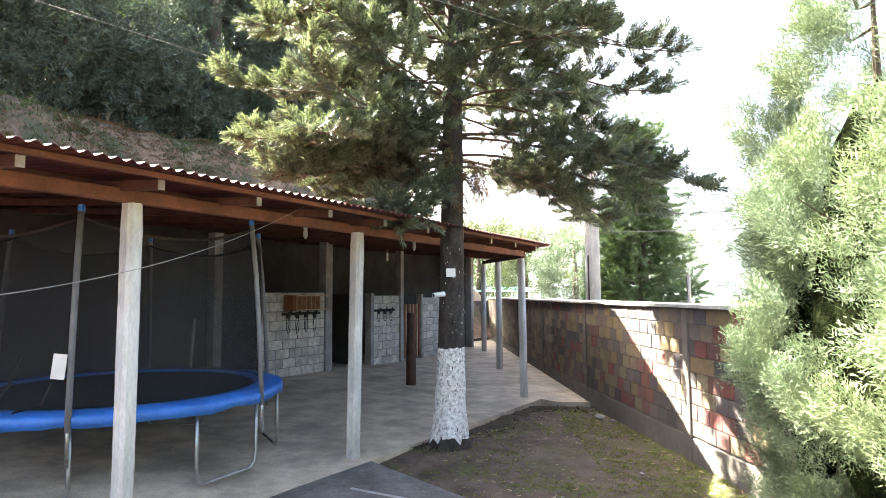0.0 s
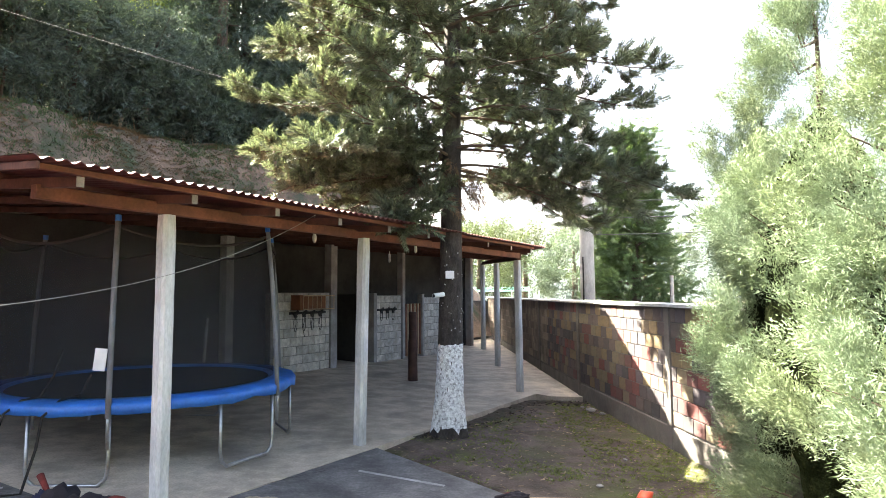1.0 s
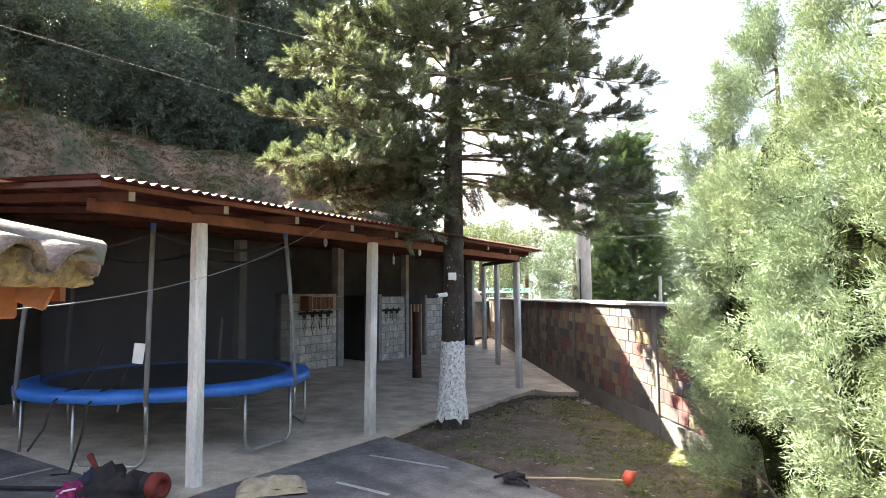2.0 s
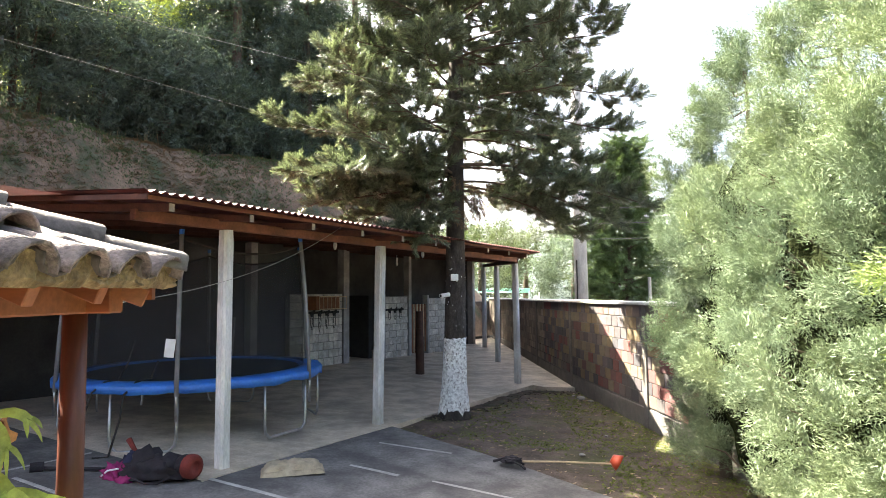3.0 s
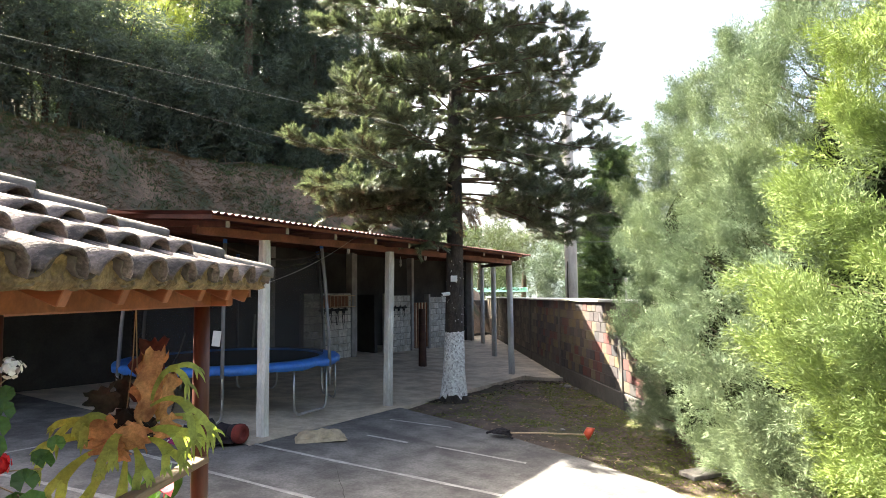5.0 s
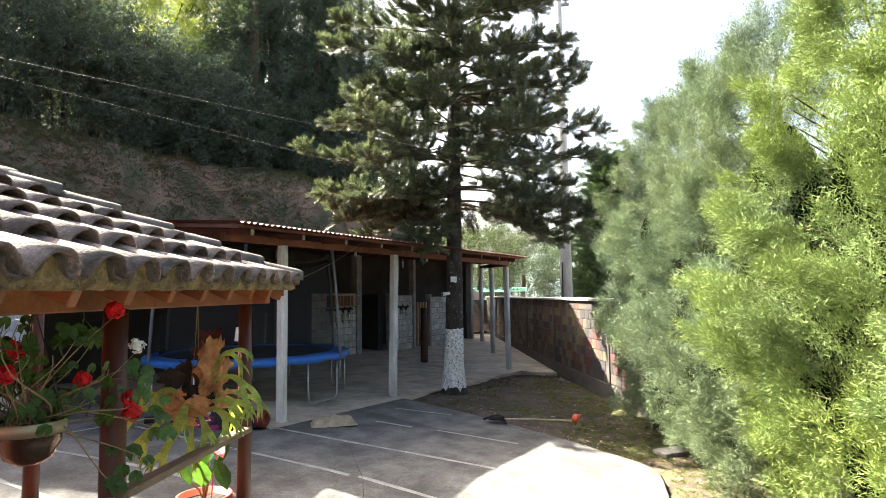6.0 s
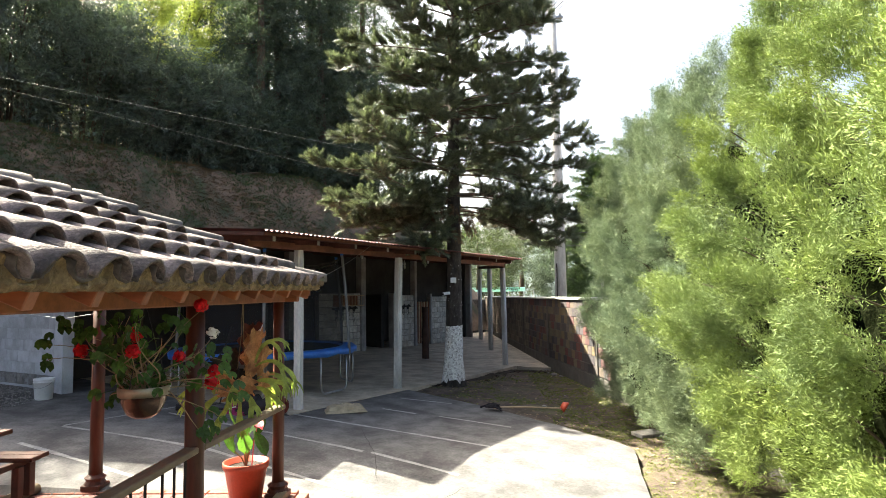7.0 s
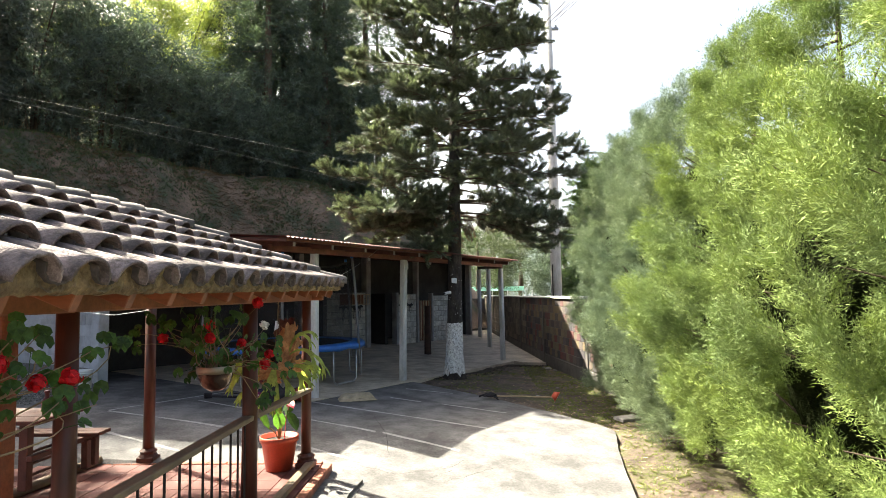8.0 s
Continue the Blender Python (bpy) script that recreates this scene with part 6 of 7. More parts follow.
def big_tree():
    random.seed(4)
    t = thing("araucaria_tree", "tall araucaria with limewashed trunk and drooping shoots", "tree", (TX, TY, -0.16))
    H = 13.5

    def rad(z):
        return 0.186 * (1 - z / (H + 2.5)) + 0.10 * math.exp(-z / 0.26) + 0.03 * math.exp(-z / 0.9)
    bm = B()
    seg, rows = 26, 90
    prev = None
    for i in range(rows + 1):
        z = H * (i / rows) ** 1.45
        ring = []
        for j in range(seg):
            an = 2 * math.pi * j / seg
            r = rad(z) * (1 + 0.13 * math.exp(-z / 0.35) * math.cos(an * 5 + 1)) + 0.012 * noise.noise(V(math.cos(an) * 3, math.sin(an) * 3, z * 5)) + 0.008 * noise.noise(V(math.cos(an) * 9, math.sin(an) * 9, z * 14))
            ring.append(bm.verts.new((r * math.cos(an) + 0.02 * z + 0.012 * math.sin(z * 0.9), r * math.sin(an), z)))
        if prev:
            for j in range(seg):
                bm.faces.new((prev[j], prev[(j + 1) % seg], ring[(j + 1) % seg], ring[j]))
        prev = ring
    bm.faces.new(prev)
    trunk = part("trunk", bm, M_BARK, t, "dark rough bark", smooth=True)
    bm = B()
    prev = None
    for i in range(15):
        ring = []
        for j in range(40):
            an = 2 * math.pi * j / 40
            top = 1.40 + 0.035 * noise.noise(V(math.cos(an) * 4, math.sin(an) * 4, 0)) + 0.02 * noise.noise(V(math.cos(an) * 12, math.sin(an) * 12, 4))
            z = lerp(0.24 + 0.16 * noise.noise(V(math.cos(an) * 2.5, math.sin(an) * 2.5, 7)) + 0.05 * noise.noise(V(math.cos(an) * 9, math.sin(an) * 9, 2)), top, i / 14)
            r = rad(z) * (1 + 0.13 * math.exp(-z / 0.35) * math.cos(an * 5 + 1)) + 0.012 * noise.noise(V(math.cos(an) * 3, math.sin(an) * 3, z * 5)) + 0.008 * noise.noise(V(math.cos(an) * 9, math.sin(an) * 9, z * 14)) + 0.005
            ring.append(bm.verts.new((r * math.cos(an) + 0.02 * z + 0.012 * math.sin(z * 0.9), r * math.sin(an), z)))
        if prev:
            for j in range(40):
                bm.faces.new((prev[j], prev[(j + 1) % 40], ring[(j + 1) % 40], ring[j]))
        prev = ring
    part("limewash", bm, M_LIME, trunk, "flaking white limewash band", smooth=True)
    # lichen flecks above the limewash
    bm = B()
    for _ in range(70):
        an, z = random.uniform(0, 6.283), random.triangular(1.36, 3.0, 1.6)
        r = rad(z) + 0.016
        c = V(r * math.cos(an) + 0.02 * z + 0.012 * math.sin(z * 0.9), r * math.sin(an), z)
        m = along(c, c + V(math.cos(an), math.sin(an), 0))
        s = random.uniform(0.003, 0.009)
        vs = [bm.verts.new(m @ V(0, s * random.uniform(0.5, 1.4) * math.cos(k * 1.05), 1.5 * s * random.uniform(0.5, 1.4) * math.sin(k * 1.05))) for k in range(6)]
        bm.faces.new(vs)
    tagged(part("lichen", bm, M_LIME, trunk), "pale lichen flecks", kind="stuff")
    P, F = [], []

    def tuft(c, d, n, spread):
        """Several leafy shoots that part from one twig end and turn up."""
        for q in range(n):
            f = (d + V(random.gauss(0, spread), random.gauss(0, spread), random.uniform(0.0, 1.0))).normalized()
            P.append(c - d * 0.14 * random.random())
            F.append(f)

    def bough(z0, az, L, e0, sag, up, dens, curl, bare=0.26):
        dirh = V(math.cos(az), math.sin(az), 0)

        def at(s):
            return V(0.02 * z0, 0, z0) + dirh * (L * s) + V(0, 0, L * (e0 * s - sag * s * s + up * s ** 5)) + V(-dirh.y, dirh.x, 0) * 0.05 * L * math.sin(s * 2.3 + curl)
        limb = B()
        tube(limb, [at(s / 8) for s in range(9)], 0.03, 6, rr=[lerp(0.028, 0.007, (s / 8) ** 0.5) for s in range(9)])
        n = int((4 + L * 2.3) * dens)
        for i in range(n):
            s = lerp(bare, 1.0, (i / max(1, n - 1)) ** 0.75)
            c = at(s)
            tang = (at(min(s + 0.05, 1.05)) - at(s - 0.05)).normalized()
            side = V(-tang.y, tang.x, 0).normalized()
            for sd in (-1, 1):
                if random.random() > 0.9:
                    continue
                ln = lerp(0.70, 0.22, s) * random.uniform(0.55, 1.2) * (0.7 + 0.3 * L / 3)
                d = (tang * random.uniform(0.4, 0.9) + side * sd + V(0, 0, random.uniform(-0.45, 0.35))).normalized()
                tube(limb, [c, c + d * ln], 0.006, 4, cap=False)
                tuft(c + d * ln, d, 5, 0.42)
                if ln > 0.3:
                    tuft(c + d * ln * 0.6, d, 3, 0.5)
            if i == n - 1:
                tuft(c, tang, 5, 0.4)
        part("limb", limb, M_LIMB, t)

    z = 3.95
    w = 0
    while z < H - 0.2:
        k = (z - 3.5) / (H - 3.5)
        seen_part = 1.0 if z < 9.4 else 0.4
        for b in range(8):
            az = w * 2.1 + b * 2 * math.pi / 8 + random.uniform(-0.2, 0.2)
            turn = math.degrees(az) % 360
            ns = math.sin(az)
            if 172 < turn < 248:
                keep, dens, bare = 1.0, 1.35, 0.2
            elif turn > 305 or turn < 60:
                keep, dens, bare = 0.85, 1.05, 0.17
            elif 248 <= turn <= 305:
                keep, dens, bare = 0.35, 0.9, 0.3
            elif turn > 105:
                keep, dens, bare = 0.62, 0.85, 0.3
            else:
                keep, dens, bare = 0.75, 1.0, 0.2
            if 70 < turn < 165 and z < 5.7:
                keep = 0.15
            if random.random() > keep:
                continue
            right = max(0.0, math.cos(az))
            L = 3.15 * (1 - 0.22 * abs(ns)) * (1 - 0.60 * k ** 1.25) * random.uniform(0.72, 1.06)
            if 248 <= turn <= 305:
                L *= 0.62
            elif 205 < turn < 248 and z > 6:
                L *= 0.78
            bough(z + random.uniform(-0.14, 0.14), az, L, lerp(0.10, 0.36, k) + random.uniform(-0.08, 0.08) - 0.04 * right, lerp(0.24, 0.18, k) + 0.14 * right + random.uniform(-0.06, 0.06), random.uniform(0.06, 0.20), dens * seen_part, w, bare)
        z += random.uniform(0.34, 0.46)
        w += 1
    # short boughs that hang before and beside the trunk
    for az, z0, L, sag in ((4.10, 3.75, 1.15, 0.80), (4.22, 3.7, 0.95, 0.72), (4.0, 3.8, 1.2, 0.6), (3.85, 4.1, 1.6, 0.36), (4.1, 4.35, 1.4, 0.36), (3.65, 4.2, 1.9, 0.24), (3.3, 4.1, 2.3, 0.2), (-0.25, 3.95, 2.4, 0.36), (0.3, 3.9, 2.3, 0.38), (-0.5, 4.2, 2.4, 0.30), (0.05, 4.2, 2.7, 0.26), (0.6, 3.95, 2.4, 0.36), (-0.1, 3.8, 1.5, 0.34)):
        bough(z0, az, L, 0.03, sag, 0.03, 1.15, az, 0.3)
    for q in range(11):
        az = lerp(2.8, 4.15, q / 10) + random.uniform(-0.08, 0.08)
        bough(random.uniform(3.75, 4.2), az, random.uniform(1.2, 2.5), 0.0, random.uniform(0.16, 0.28), 0.06, 1.2, az, 0.3)
    # dry brown shoots below the living boughs
    dp, df = [], []
    for _ in range(34):
        an, r = random.uniform(2.6, 6.5), random.uniform(0.1, 0.6)
        dp.append((r * math.cos(an), r * math.sin(an), random.uniform(3.35, 4.1)))
        df.append((math.cos(an) * 0.5, math.sin(an) * 0.5, -1.0))
    scatter("dry_growth", SHOOTS, basis(np.array(df), None, RNG.uniform(0.8, 1.3, len(dp))), np.array(dp), M_DRYSHOOT, t, label="dry brown hanging shoots")
    P, F = np.array([tuple(p) for p in P]), np.array([tuple(f) for f in F])
    scatter("crown", SHOOTS, basis(F, None, RNG.uniform(0.85, 1.3, len(P))), P, M_ARAU, t, label="brushes of green curved leaves")
    return t


big_tree()
# camera and junction box on the trunk
cc = thing("security_camera", "white security camera fixed to the tree trunk", "security camera", (TX - 0.1, TY - 0.2, 1.93))
bm = B()
m = look((0, 0, 0), (-0.75, -0.62, -0.12))
tube(bm, [m @ V(0, 0, 0.07), m @ V(0, 0, -0.10)], 0.034, 16)
part("body", bm, M_WHITE, cc, smooth=False)
bm = B()
tube(bm, [m @ V(0, 0, -0.095), m @ V(0, 0, -0.102)], 0.024, 14)
part("lens", bm, M_BLACK, cc, "black lens")
bm = B()
tube(bm, [(0.03, 0.05, 0.0), (0.09, 0.13, 0.0)], 0.014, 8)
part("bracket", bm, M_WHITE, cc)
bm = B()
box(bm, (-0.06, -0.025, -0.055), (0.06, 0.025, 0.055), None, 0.006)
jb = tagged(part("junction_box", bm, M_WHITE), "white square junction box on the trunk", "junction box")
jb.matrix_world = pose(TX + 0.045, TY - 0.205, 2.21, 0, 0, 5)

# ---- cypress hedge ----
def cypress(x, y, h, rmax, seed, clumps, label):
    random.seed(seed)
    t = thing("cypress", label, "hedge tree", (x, y, -0.15), group="cypress hedge along the wall")
    bm = B()
    tube(bm, [(0, 0, 0), (0.02, 0.03, h * 0.5), (0, 0, h * 0.93)], 0.06, 8, rr=[0.075, 0.05, 0.012])
    limbs = bm

    def prof(k):
        return rmax * (0.36 + 0.64 * math.sin(min(1, k / 0.40) * math.pi / 2)) * (1 if k < 0.45 else max(0.0, 1 - ((k - 0.45) / 0.55) ** 1.7) * 0.92 + 0.08)
    P, F = [], []
    for i in range(clumps):
        k = lerp(0.075, 0.985, (i + random.random()) / clumps)
        # most of the growth faces the open yard
        az = random.gauss(math.pi, 0.92) if random.random() < 0.92 else random.uniform(0, 6.283)
        bulge = noise.noise(V(math.cos(az) * 2.3, math.sin(az) * 2.3, k * h * 1.5 + seed * 7.7))
        if bulge < -0.14:
            continue
        lobe = 1 + 0.95 * bulge
        r = prof(k) * lobe * random.uniform(0.74, 1.0)
        c = V(r * math.cos(az), r * math.sin(az), k * h)
        out = V(math.cos(az + random.gauss(0, 0.35)), math.sin(az + random.gauss(0, 0.35)), lerp(0.5, 1.6, k) + random.uniform(-0.45, 0.45)).normalized()
        if i % 3 == 0:
            tube(limbs, [V(0, 0, max(0.1, k * h - 0.5 * r)), c * 0.5 + V(0, 0, k * h * 0.45), V(c.x * 0.78, c.y * 0.78, c.z)], 0.012, 4, cap=False, rr=[0.016, 0.010, 0.004])
        # one plume: sprays set round an arching axis, widest below its middle
        ln = random.uniform(0.26, 0.46)
        bend = V(random.gauss(0, 0.3), random.gauss(0, 0.3), random.uniform(-0.6, 0.4))
        for q in range(56):
            f = random.random()
            ax = (out + bend * f).normalized()
            wide = 0.035 + 0.10 * math.sin(math.pi * min(1, f * 0.8 + 0.2))
            o = V(random.gauss(0, 1), random.gauss(0, 1), random.gauss(0, 1)).normalized() * wide * random.random() ** 0.4
            P.append(c + ax * ln * (f - 0.5) + o)
            F.append((ax * 0.8 + o * 4.5 + V(random.gauss(0, 0.3), random.gauss(0, 0.3), random.gauss(-0.05, 0.28))).normalized())
    part("trunk", limbs, M_LIMB, t)
    # solid heart of the bush, near-black to paint the shade between plumes
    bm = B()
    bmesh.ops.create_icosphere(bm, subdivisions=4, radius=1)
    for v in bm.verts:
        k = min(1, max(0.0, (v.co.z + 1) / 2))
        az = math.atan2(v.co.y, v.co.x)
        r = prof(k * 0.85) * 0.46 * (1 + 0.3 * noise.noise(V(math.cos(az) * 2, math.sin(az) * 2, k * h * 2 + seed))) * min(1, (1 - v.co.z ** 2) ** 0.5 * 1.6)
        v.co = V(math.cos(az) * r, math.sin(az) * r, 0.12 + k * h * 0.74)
    part("inner_growth", bm, M_HEART, t, "near-black solid standing in for the shade between plumes")
    P, F = np.array([tuple(p) for p in P]), np.array([tuple(f) for f in F])
    scatter("crown", FRONDS, basis(F, RNG.uniform(-1.2, 1.2, len(P)), RNG.uniform(0.75, 1.2, len(P))), P, M_CYPN if y < -3.8 else M_CYP, t, label="feathery yellow-green plumes")


# near-black colour that stands for deep shade inside the hedge
M_HEART = mat("hedge_gap_shade", (0.012, 0.015, 0.007), 1.0, spec=0.0, var=0.5, scale=7, fine=40, bump=1.0, bump_dist=0.05)
HEDGE = [(3.2, 0.65, 4.1, 0.42, 130), (3.1, -0.5, 4.6, 0.88, 225), (3.22, -1.8, 4.7, 0.90, 245), (3.3, -3.1, 4.75, 0.95, 275), (3.35, -4.5, 4.7, 1.05, 270), (3.4, -5.9, 4.8, 1.1, 320), (3.5, -7.4, 4.8, 1.1, 320), (3.55, -8.9, 4.8, 1.1, 70), (3.6, -10.4, 4.8, 1.1, 30)]
for i, (x, y, h, r, c) in enumerate(HEDGE):
    cypress(x, y, h, r, i + 1, int(c * 0.70), "dense feathery cypress trimmed into a tall hedge")
random.seed(0)
# ---- earth bank behind the shed ----
bm = B()
prev = None
for i in range(121):
    a = lerp(-30, 40, i / 120)
    col = []
    for j in range(34):
        p = 6.9 + (j / 33) ** 1.5 * 26
        q = S(a, p)
        z = bank_z(a, p) + 0.22 * fbm(q.x, q.y, 0, 0.55) * min(1, (p - 6.9) / 1.5) + 0.07 * fbm(q.x, q.y, 5, 2.1)
        col.append(bm.verts.new((q.x, q.y, z)))
    if prev:
        for j in range(33):
            bm.faces.new((prev[j], col[j], col[j + 1], prev[j + 1]))
    prev = col
bank = tagged(part("bank", bm, M_SOILBANK, smooth=True), "steep earth bank with dry grass behind the shed", "bank", kind="structure")


def on_bank(n, a0, a1, p0, p1, seed):
    rs = random.Random(seed)
    out = []
    while len(out) < n:
        a, p = rs.uniform(a0, a1), rs.uniform(p0, p1)
        q = S(a, p)
        if noise.noise(V(q.x * 0.5, q.y * 0.5, seed)) < rs.uniform(-0.5, 0.3):
            continue
        ok, loc, _, _ = bank.ray_cast(V(q.x, q.y, 40), V(0, 0, -1))
        if ok:
            out.append(tuple(loc))
    return np.array(out)


def upright(n, lo, hi):
    th = RNG.uniform(0, 6.28, n)
    m = np.zeros((n, 3, 3))
    m[:, 0, 0], m[:, 0, 1], m[:, 1, 0], m[:, 1, 1], m[:, 2, 2] = np.cos(th), -np.sin(th), np.sin(th), np.cos(th), 1
    return m * RNG.uniform(lo, hi, n)[:, None, None]


M_BANKGRASS = mat("bank_grass", (0.10, 0.15, 0.065), 0.8, bump=0, island=0.45)
M_DRYGRASS = mat("dry_bank_grass", (0.26, 0.19, 0.11), 0.9, bump=0, island=0.4)
q = on_bank(17000, -8, 17, 8.2, 11.6, 2)
scatter("bank_grass", [blade_tuft(7, 0.085, 0.006, 0.12) for _ in range(4)], upright(len(q), 0.5, 1.5), q, M_BANKGRASS, kind="stuff", label="rough green grass tufts on the bank")
q = on_bank(8000, -8, 17, 8.2, 11.8, 9)
scatter("dry_grass", [blade_tuft(8, 0.05, 0.007, 0.26) for _ in range(4)], upright(len(q), 0.5, 1.5), q, M_DRYGRASS, kind="stuff", label="dry straw and litter on the bank")
q = on_bank(80, -12, 14, 11.4, 12.4, 5)
scatter("cane_stems", [blade_tuft(4, 0.6, 0.008, 0.25) for _ in range(3)], upright(len(q), 0.5, 1.2), q, M_DRYGRASS, kind="stuff", label="thin dry canes at the wood's edge")


# ---- loose ground beside the paving ----
def stone_mesh(seed):
    rs = random.Random(seed)
    p = [V(0.9, 0, 0), V(0, 1, 0), V(-1, 0, 0), V(0, -0.8, 0), V(0, 0, 0.62), V(0.1, 0, -0.5)]
    p = [q * rs.uniform(0.7, 1.2) for q in p]
    return np.array([tuple(q) for q in p]), np.array([(0, 1, 4), (1, 2, 4), (2, 3, 4), (3, 0, 4), (1, 0, 5), (2, 1, 5), (3, 2, 5), (0, 3, 5)])


STONES = [stone_mesh(k) for k in range(6)]
M_GRAVEL = mat("grey_gravel", (0.21, 0.20, 0.185), 0.9, var=0.3, scale=30, fine=90, bump=0.3, island=0.55)
rs = random.Random(12)
q = []
while len(q) < 2600:
    x, y = rs.uniform(-8.6, -6.35), rs.uniform(-1.6, 2.2)
    if x < -6.42 - 0.1 * (y + 1.0) + 0.06 * noise.noise(V(y * 3, 0, 0)) and (x + 2.33) * 0.467 + (y + 0.08) * 0.884 < -1.5:
        q.append((x, y, yard_z(x, y) + 0.008))
th = RNG.uniform(0.008, 0.024, len(q))
scatter("gravel", STONES, upright(len(q), 1, 1) * th[:, None, None], np.array(q), M_GRAVEL, kind="stuff", label="loose grey gravel by the pale wall")
M_EARTH = mat("dark_border_soil", (0.06, 0.045, 0.033), 0.95, var=0.5, scale=6, fine=40, bump=1.0, bump_dist=0.03, stain=(0.05, 0.06, 0.025), stain_scale=3, stain_amt=0.5)
BORDER = [(-0.62, 3.25), (-0.50, 3.62), (0.06, 4.32), (0.76, 5.52), (1.42, 6.78), (2.02, 6.96), (2.66, 7.06)]
bm = B()
prev = None
for (x0, y0), (x1, y1) in zip(BORDER, BORDER[1:]):
    d = V(x1 - x0, y1 - y0, 0)
    n_ = max(2, int(d.length / 0.06))
    side = V(d.y, -d.x, 0).normalized()
    for i in range(n_):
        c = V(x0, y0, 0) + d * (i / n_)
        wide = 0.36 + 0.16 * noise.noise(c * 2.2)
        row = []
        for j in range(8):
            f = j / 7
            p = c + side * (wide * f + 0.015)
            ok, loc, _, _ = ground.ray_cast(V(p.x, p.y, 3), V(0, 0, -1))
            row.append(bm.verts.new((p.x, p.y, loc.z - 0.012 + math.sin(math.pi * min(1, f * 0.9 + 0.1)) * (0.045 + 0.03 * noise.noise(p * 4)) + 0.016 * noise.noise(p * 17))))
        if prev:
            for j in range(7):
                bm.faces.new((prev[j], row[j], row[j + 1], prev[j + 1]))
        prev = row
tagged(part("soil_border", bm, M_EARTH, smooth=True), "heaped dark soil along the shed floor", "soil", kind="structure")
rs = random.Random(14)
q = []
for _ in range(420):
    (x0, y0), (x1, y1) = rs.choice(list(zip(BORDER, BORDER[1:])))
    d = V(x1 - x0, y1 - y0, 0)
    p = V(x0, y0, 0) + d * rs.random() + V(d.y, -d.x, 0).normalized() * rs.uniform(0.03, 0.6)
    ok, loc, _, _ = ground.ray_cast(V(p.x, p.y, 3), V(0, 0, -1))
    q.append((p.x, p.y, loc.z + 0.03 * rs.random()))
th = RNG.uniform(0.008, 0.028, len(q))
scatter("clods", STONES, upright(len(q), 1, 1) * th[:, None, None], np.array(q), M_EARTH, kind="stuff", label="clods of dark soil by the shed floor")


# ---- wood above the bank ----
def wood_tree(name, a, p, h, rmax, kind, mat_leaf, n, seed, label, lean=0.0):
    rs = random.Random(seed)
    q = S(a, p)
    ok, loc, _, _ = bank.ray_cast(V(q.x, q.y, 40), V(0, 0, -1))
    z0 = loc.z - 0.1 if ok else 0
    t = thing(name, label, "tree", (q.x, q.y, z0), group="wood on the bank")
    tr_ = B()
    if kind == "bamboo":
        for k in range(9):
            an, r0 = rs.uniform(0, 6.28), rs.uniform(0.1, 0.6)
            b = V(r0 * math.cos(an), r0 * math.sin(an), 0)
            tp = V((r0 + rmax * 0.7) * math.cos(an), (r0 + rmax * 0.7) * math.sin(an), h * rs.uniform(0.8, 1))
            cu = B()
            tube(cu, [b, b.lerp(tp, 0.5) + V(-0.3 * math.cos(an), -0.3 * math.sin(an), h * 0.08), tp], 0.04, 6, rr=[0.045, 0.035, 0.01])
            part("culm", cu, M_LIMB, t)
    else:
        tube(tr_, [(0, 0, 0), (0.05, 0, h * 0.5), (0, 0, h * 0.96)], 0.2, 10, rr=[0.26, 0.17, 0.03])
    P, F = [], []
    m = max(1, n // 12)
    for i in range(m):
        k = (i + rs.random()) / m
        an = rs.uniform(0, 6.28)
        if kind == "conifer":
            r = rmax * (1 - 0.86 * (k if h < 15 else k ** 2.2)) * rs.uniform(0.35, 1.0)
            c = V(r * math.cos(an), r * math.sin(an), h * lerp(0.03, 1.0, k) - 0.12 * r)
            d0 = V(math.cos(an), math.sin(an), -0.15)
            if i % 2 == 0:
                tube(tr_, [V(0, 0, c.z + 0.2), c], 0.02, 4, cap=False)
        else:
            lobe = 1 + 0.35 * noise.noise(V(math.cos(an) * 1.5, math.sin(an) * 1.5, k * 5 + seed))
            r = rmax * lobe * (0.55 + 0.45 * math.sin(min(1.0, k / 0.5) * math.pi / 2)) * (1 if k < 0.55 else math.sqrt(max(0.02, 1 - ((k - 0.55) / 0.45) ** 2))) * rs.uniform(0.55, 1.0)
            c = V(r * math.cos(an), r * math.sin(an), h * lerp(0.10 if h > 4 else 0.02, 1.0, k))
            d0 = V(math.cos(an), math.sin(an), rs.uniform(-0.7, 0.3))
        for g in range(12):
            d = (d0 + V(rs.gauss(0, 0.6), rs.gauss(0, 0.6), rs.gauss(0, 0.45))).normalized()
            P.append(tuple(c + V(rs.gauss(0, 0.28), rs.gauss(0, 0.28), rs.gauss(0, 0.28))))
            F.append(tuple(d))
    if kind != "bamboo":
        part("trunk", tr_, M_LIMB, t)
    else:
        tr_.free()
    P, F = np.array(P), np.array(F)
    scatter("crown", SPRAYS, basis(F, None, RNG.uniform(1.0, 1.8, len(P))), P, mat_leaf, t)
    return t


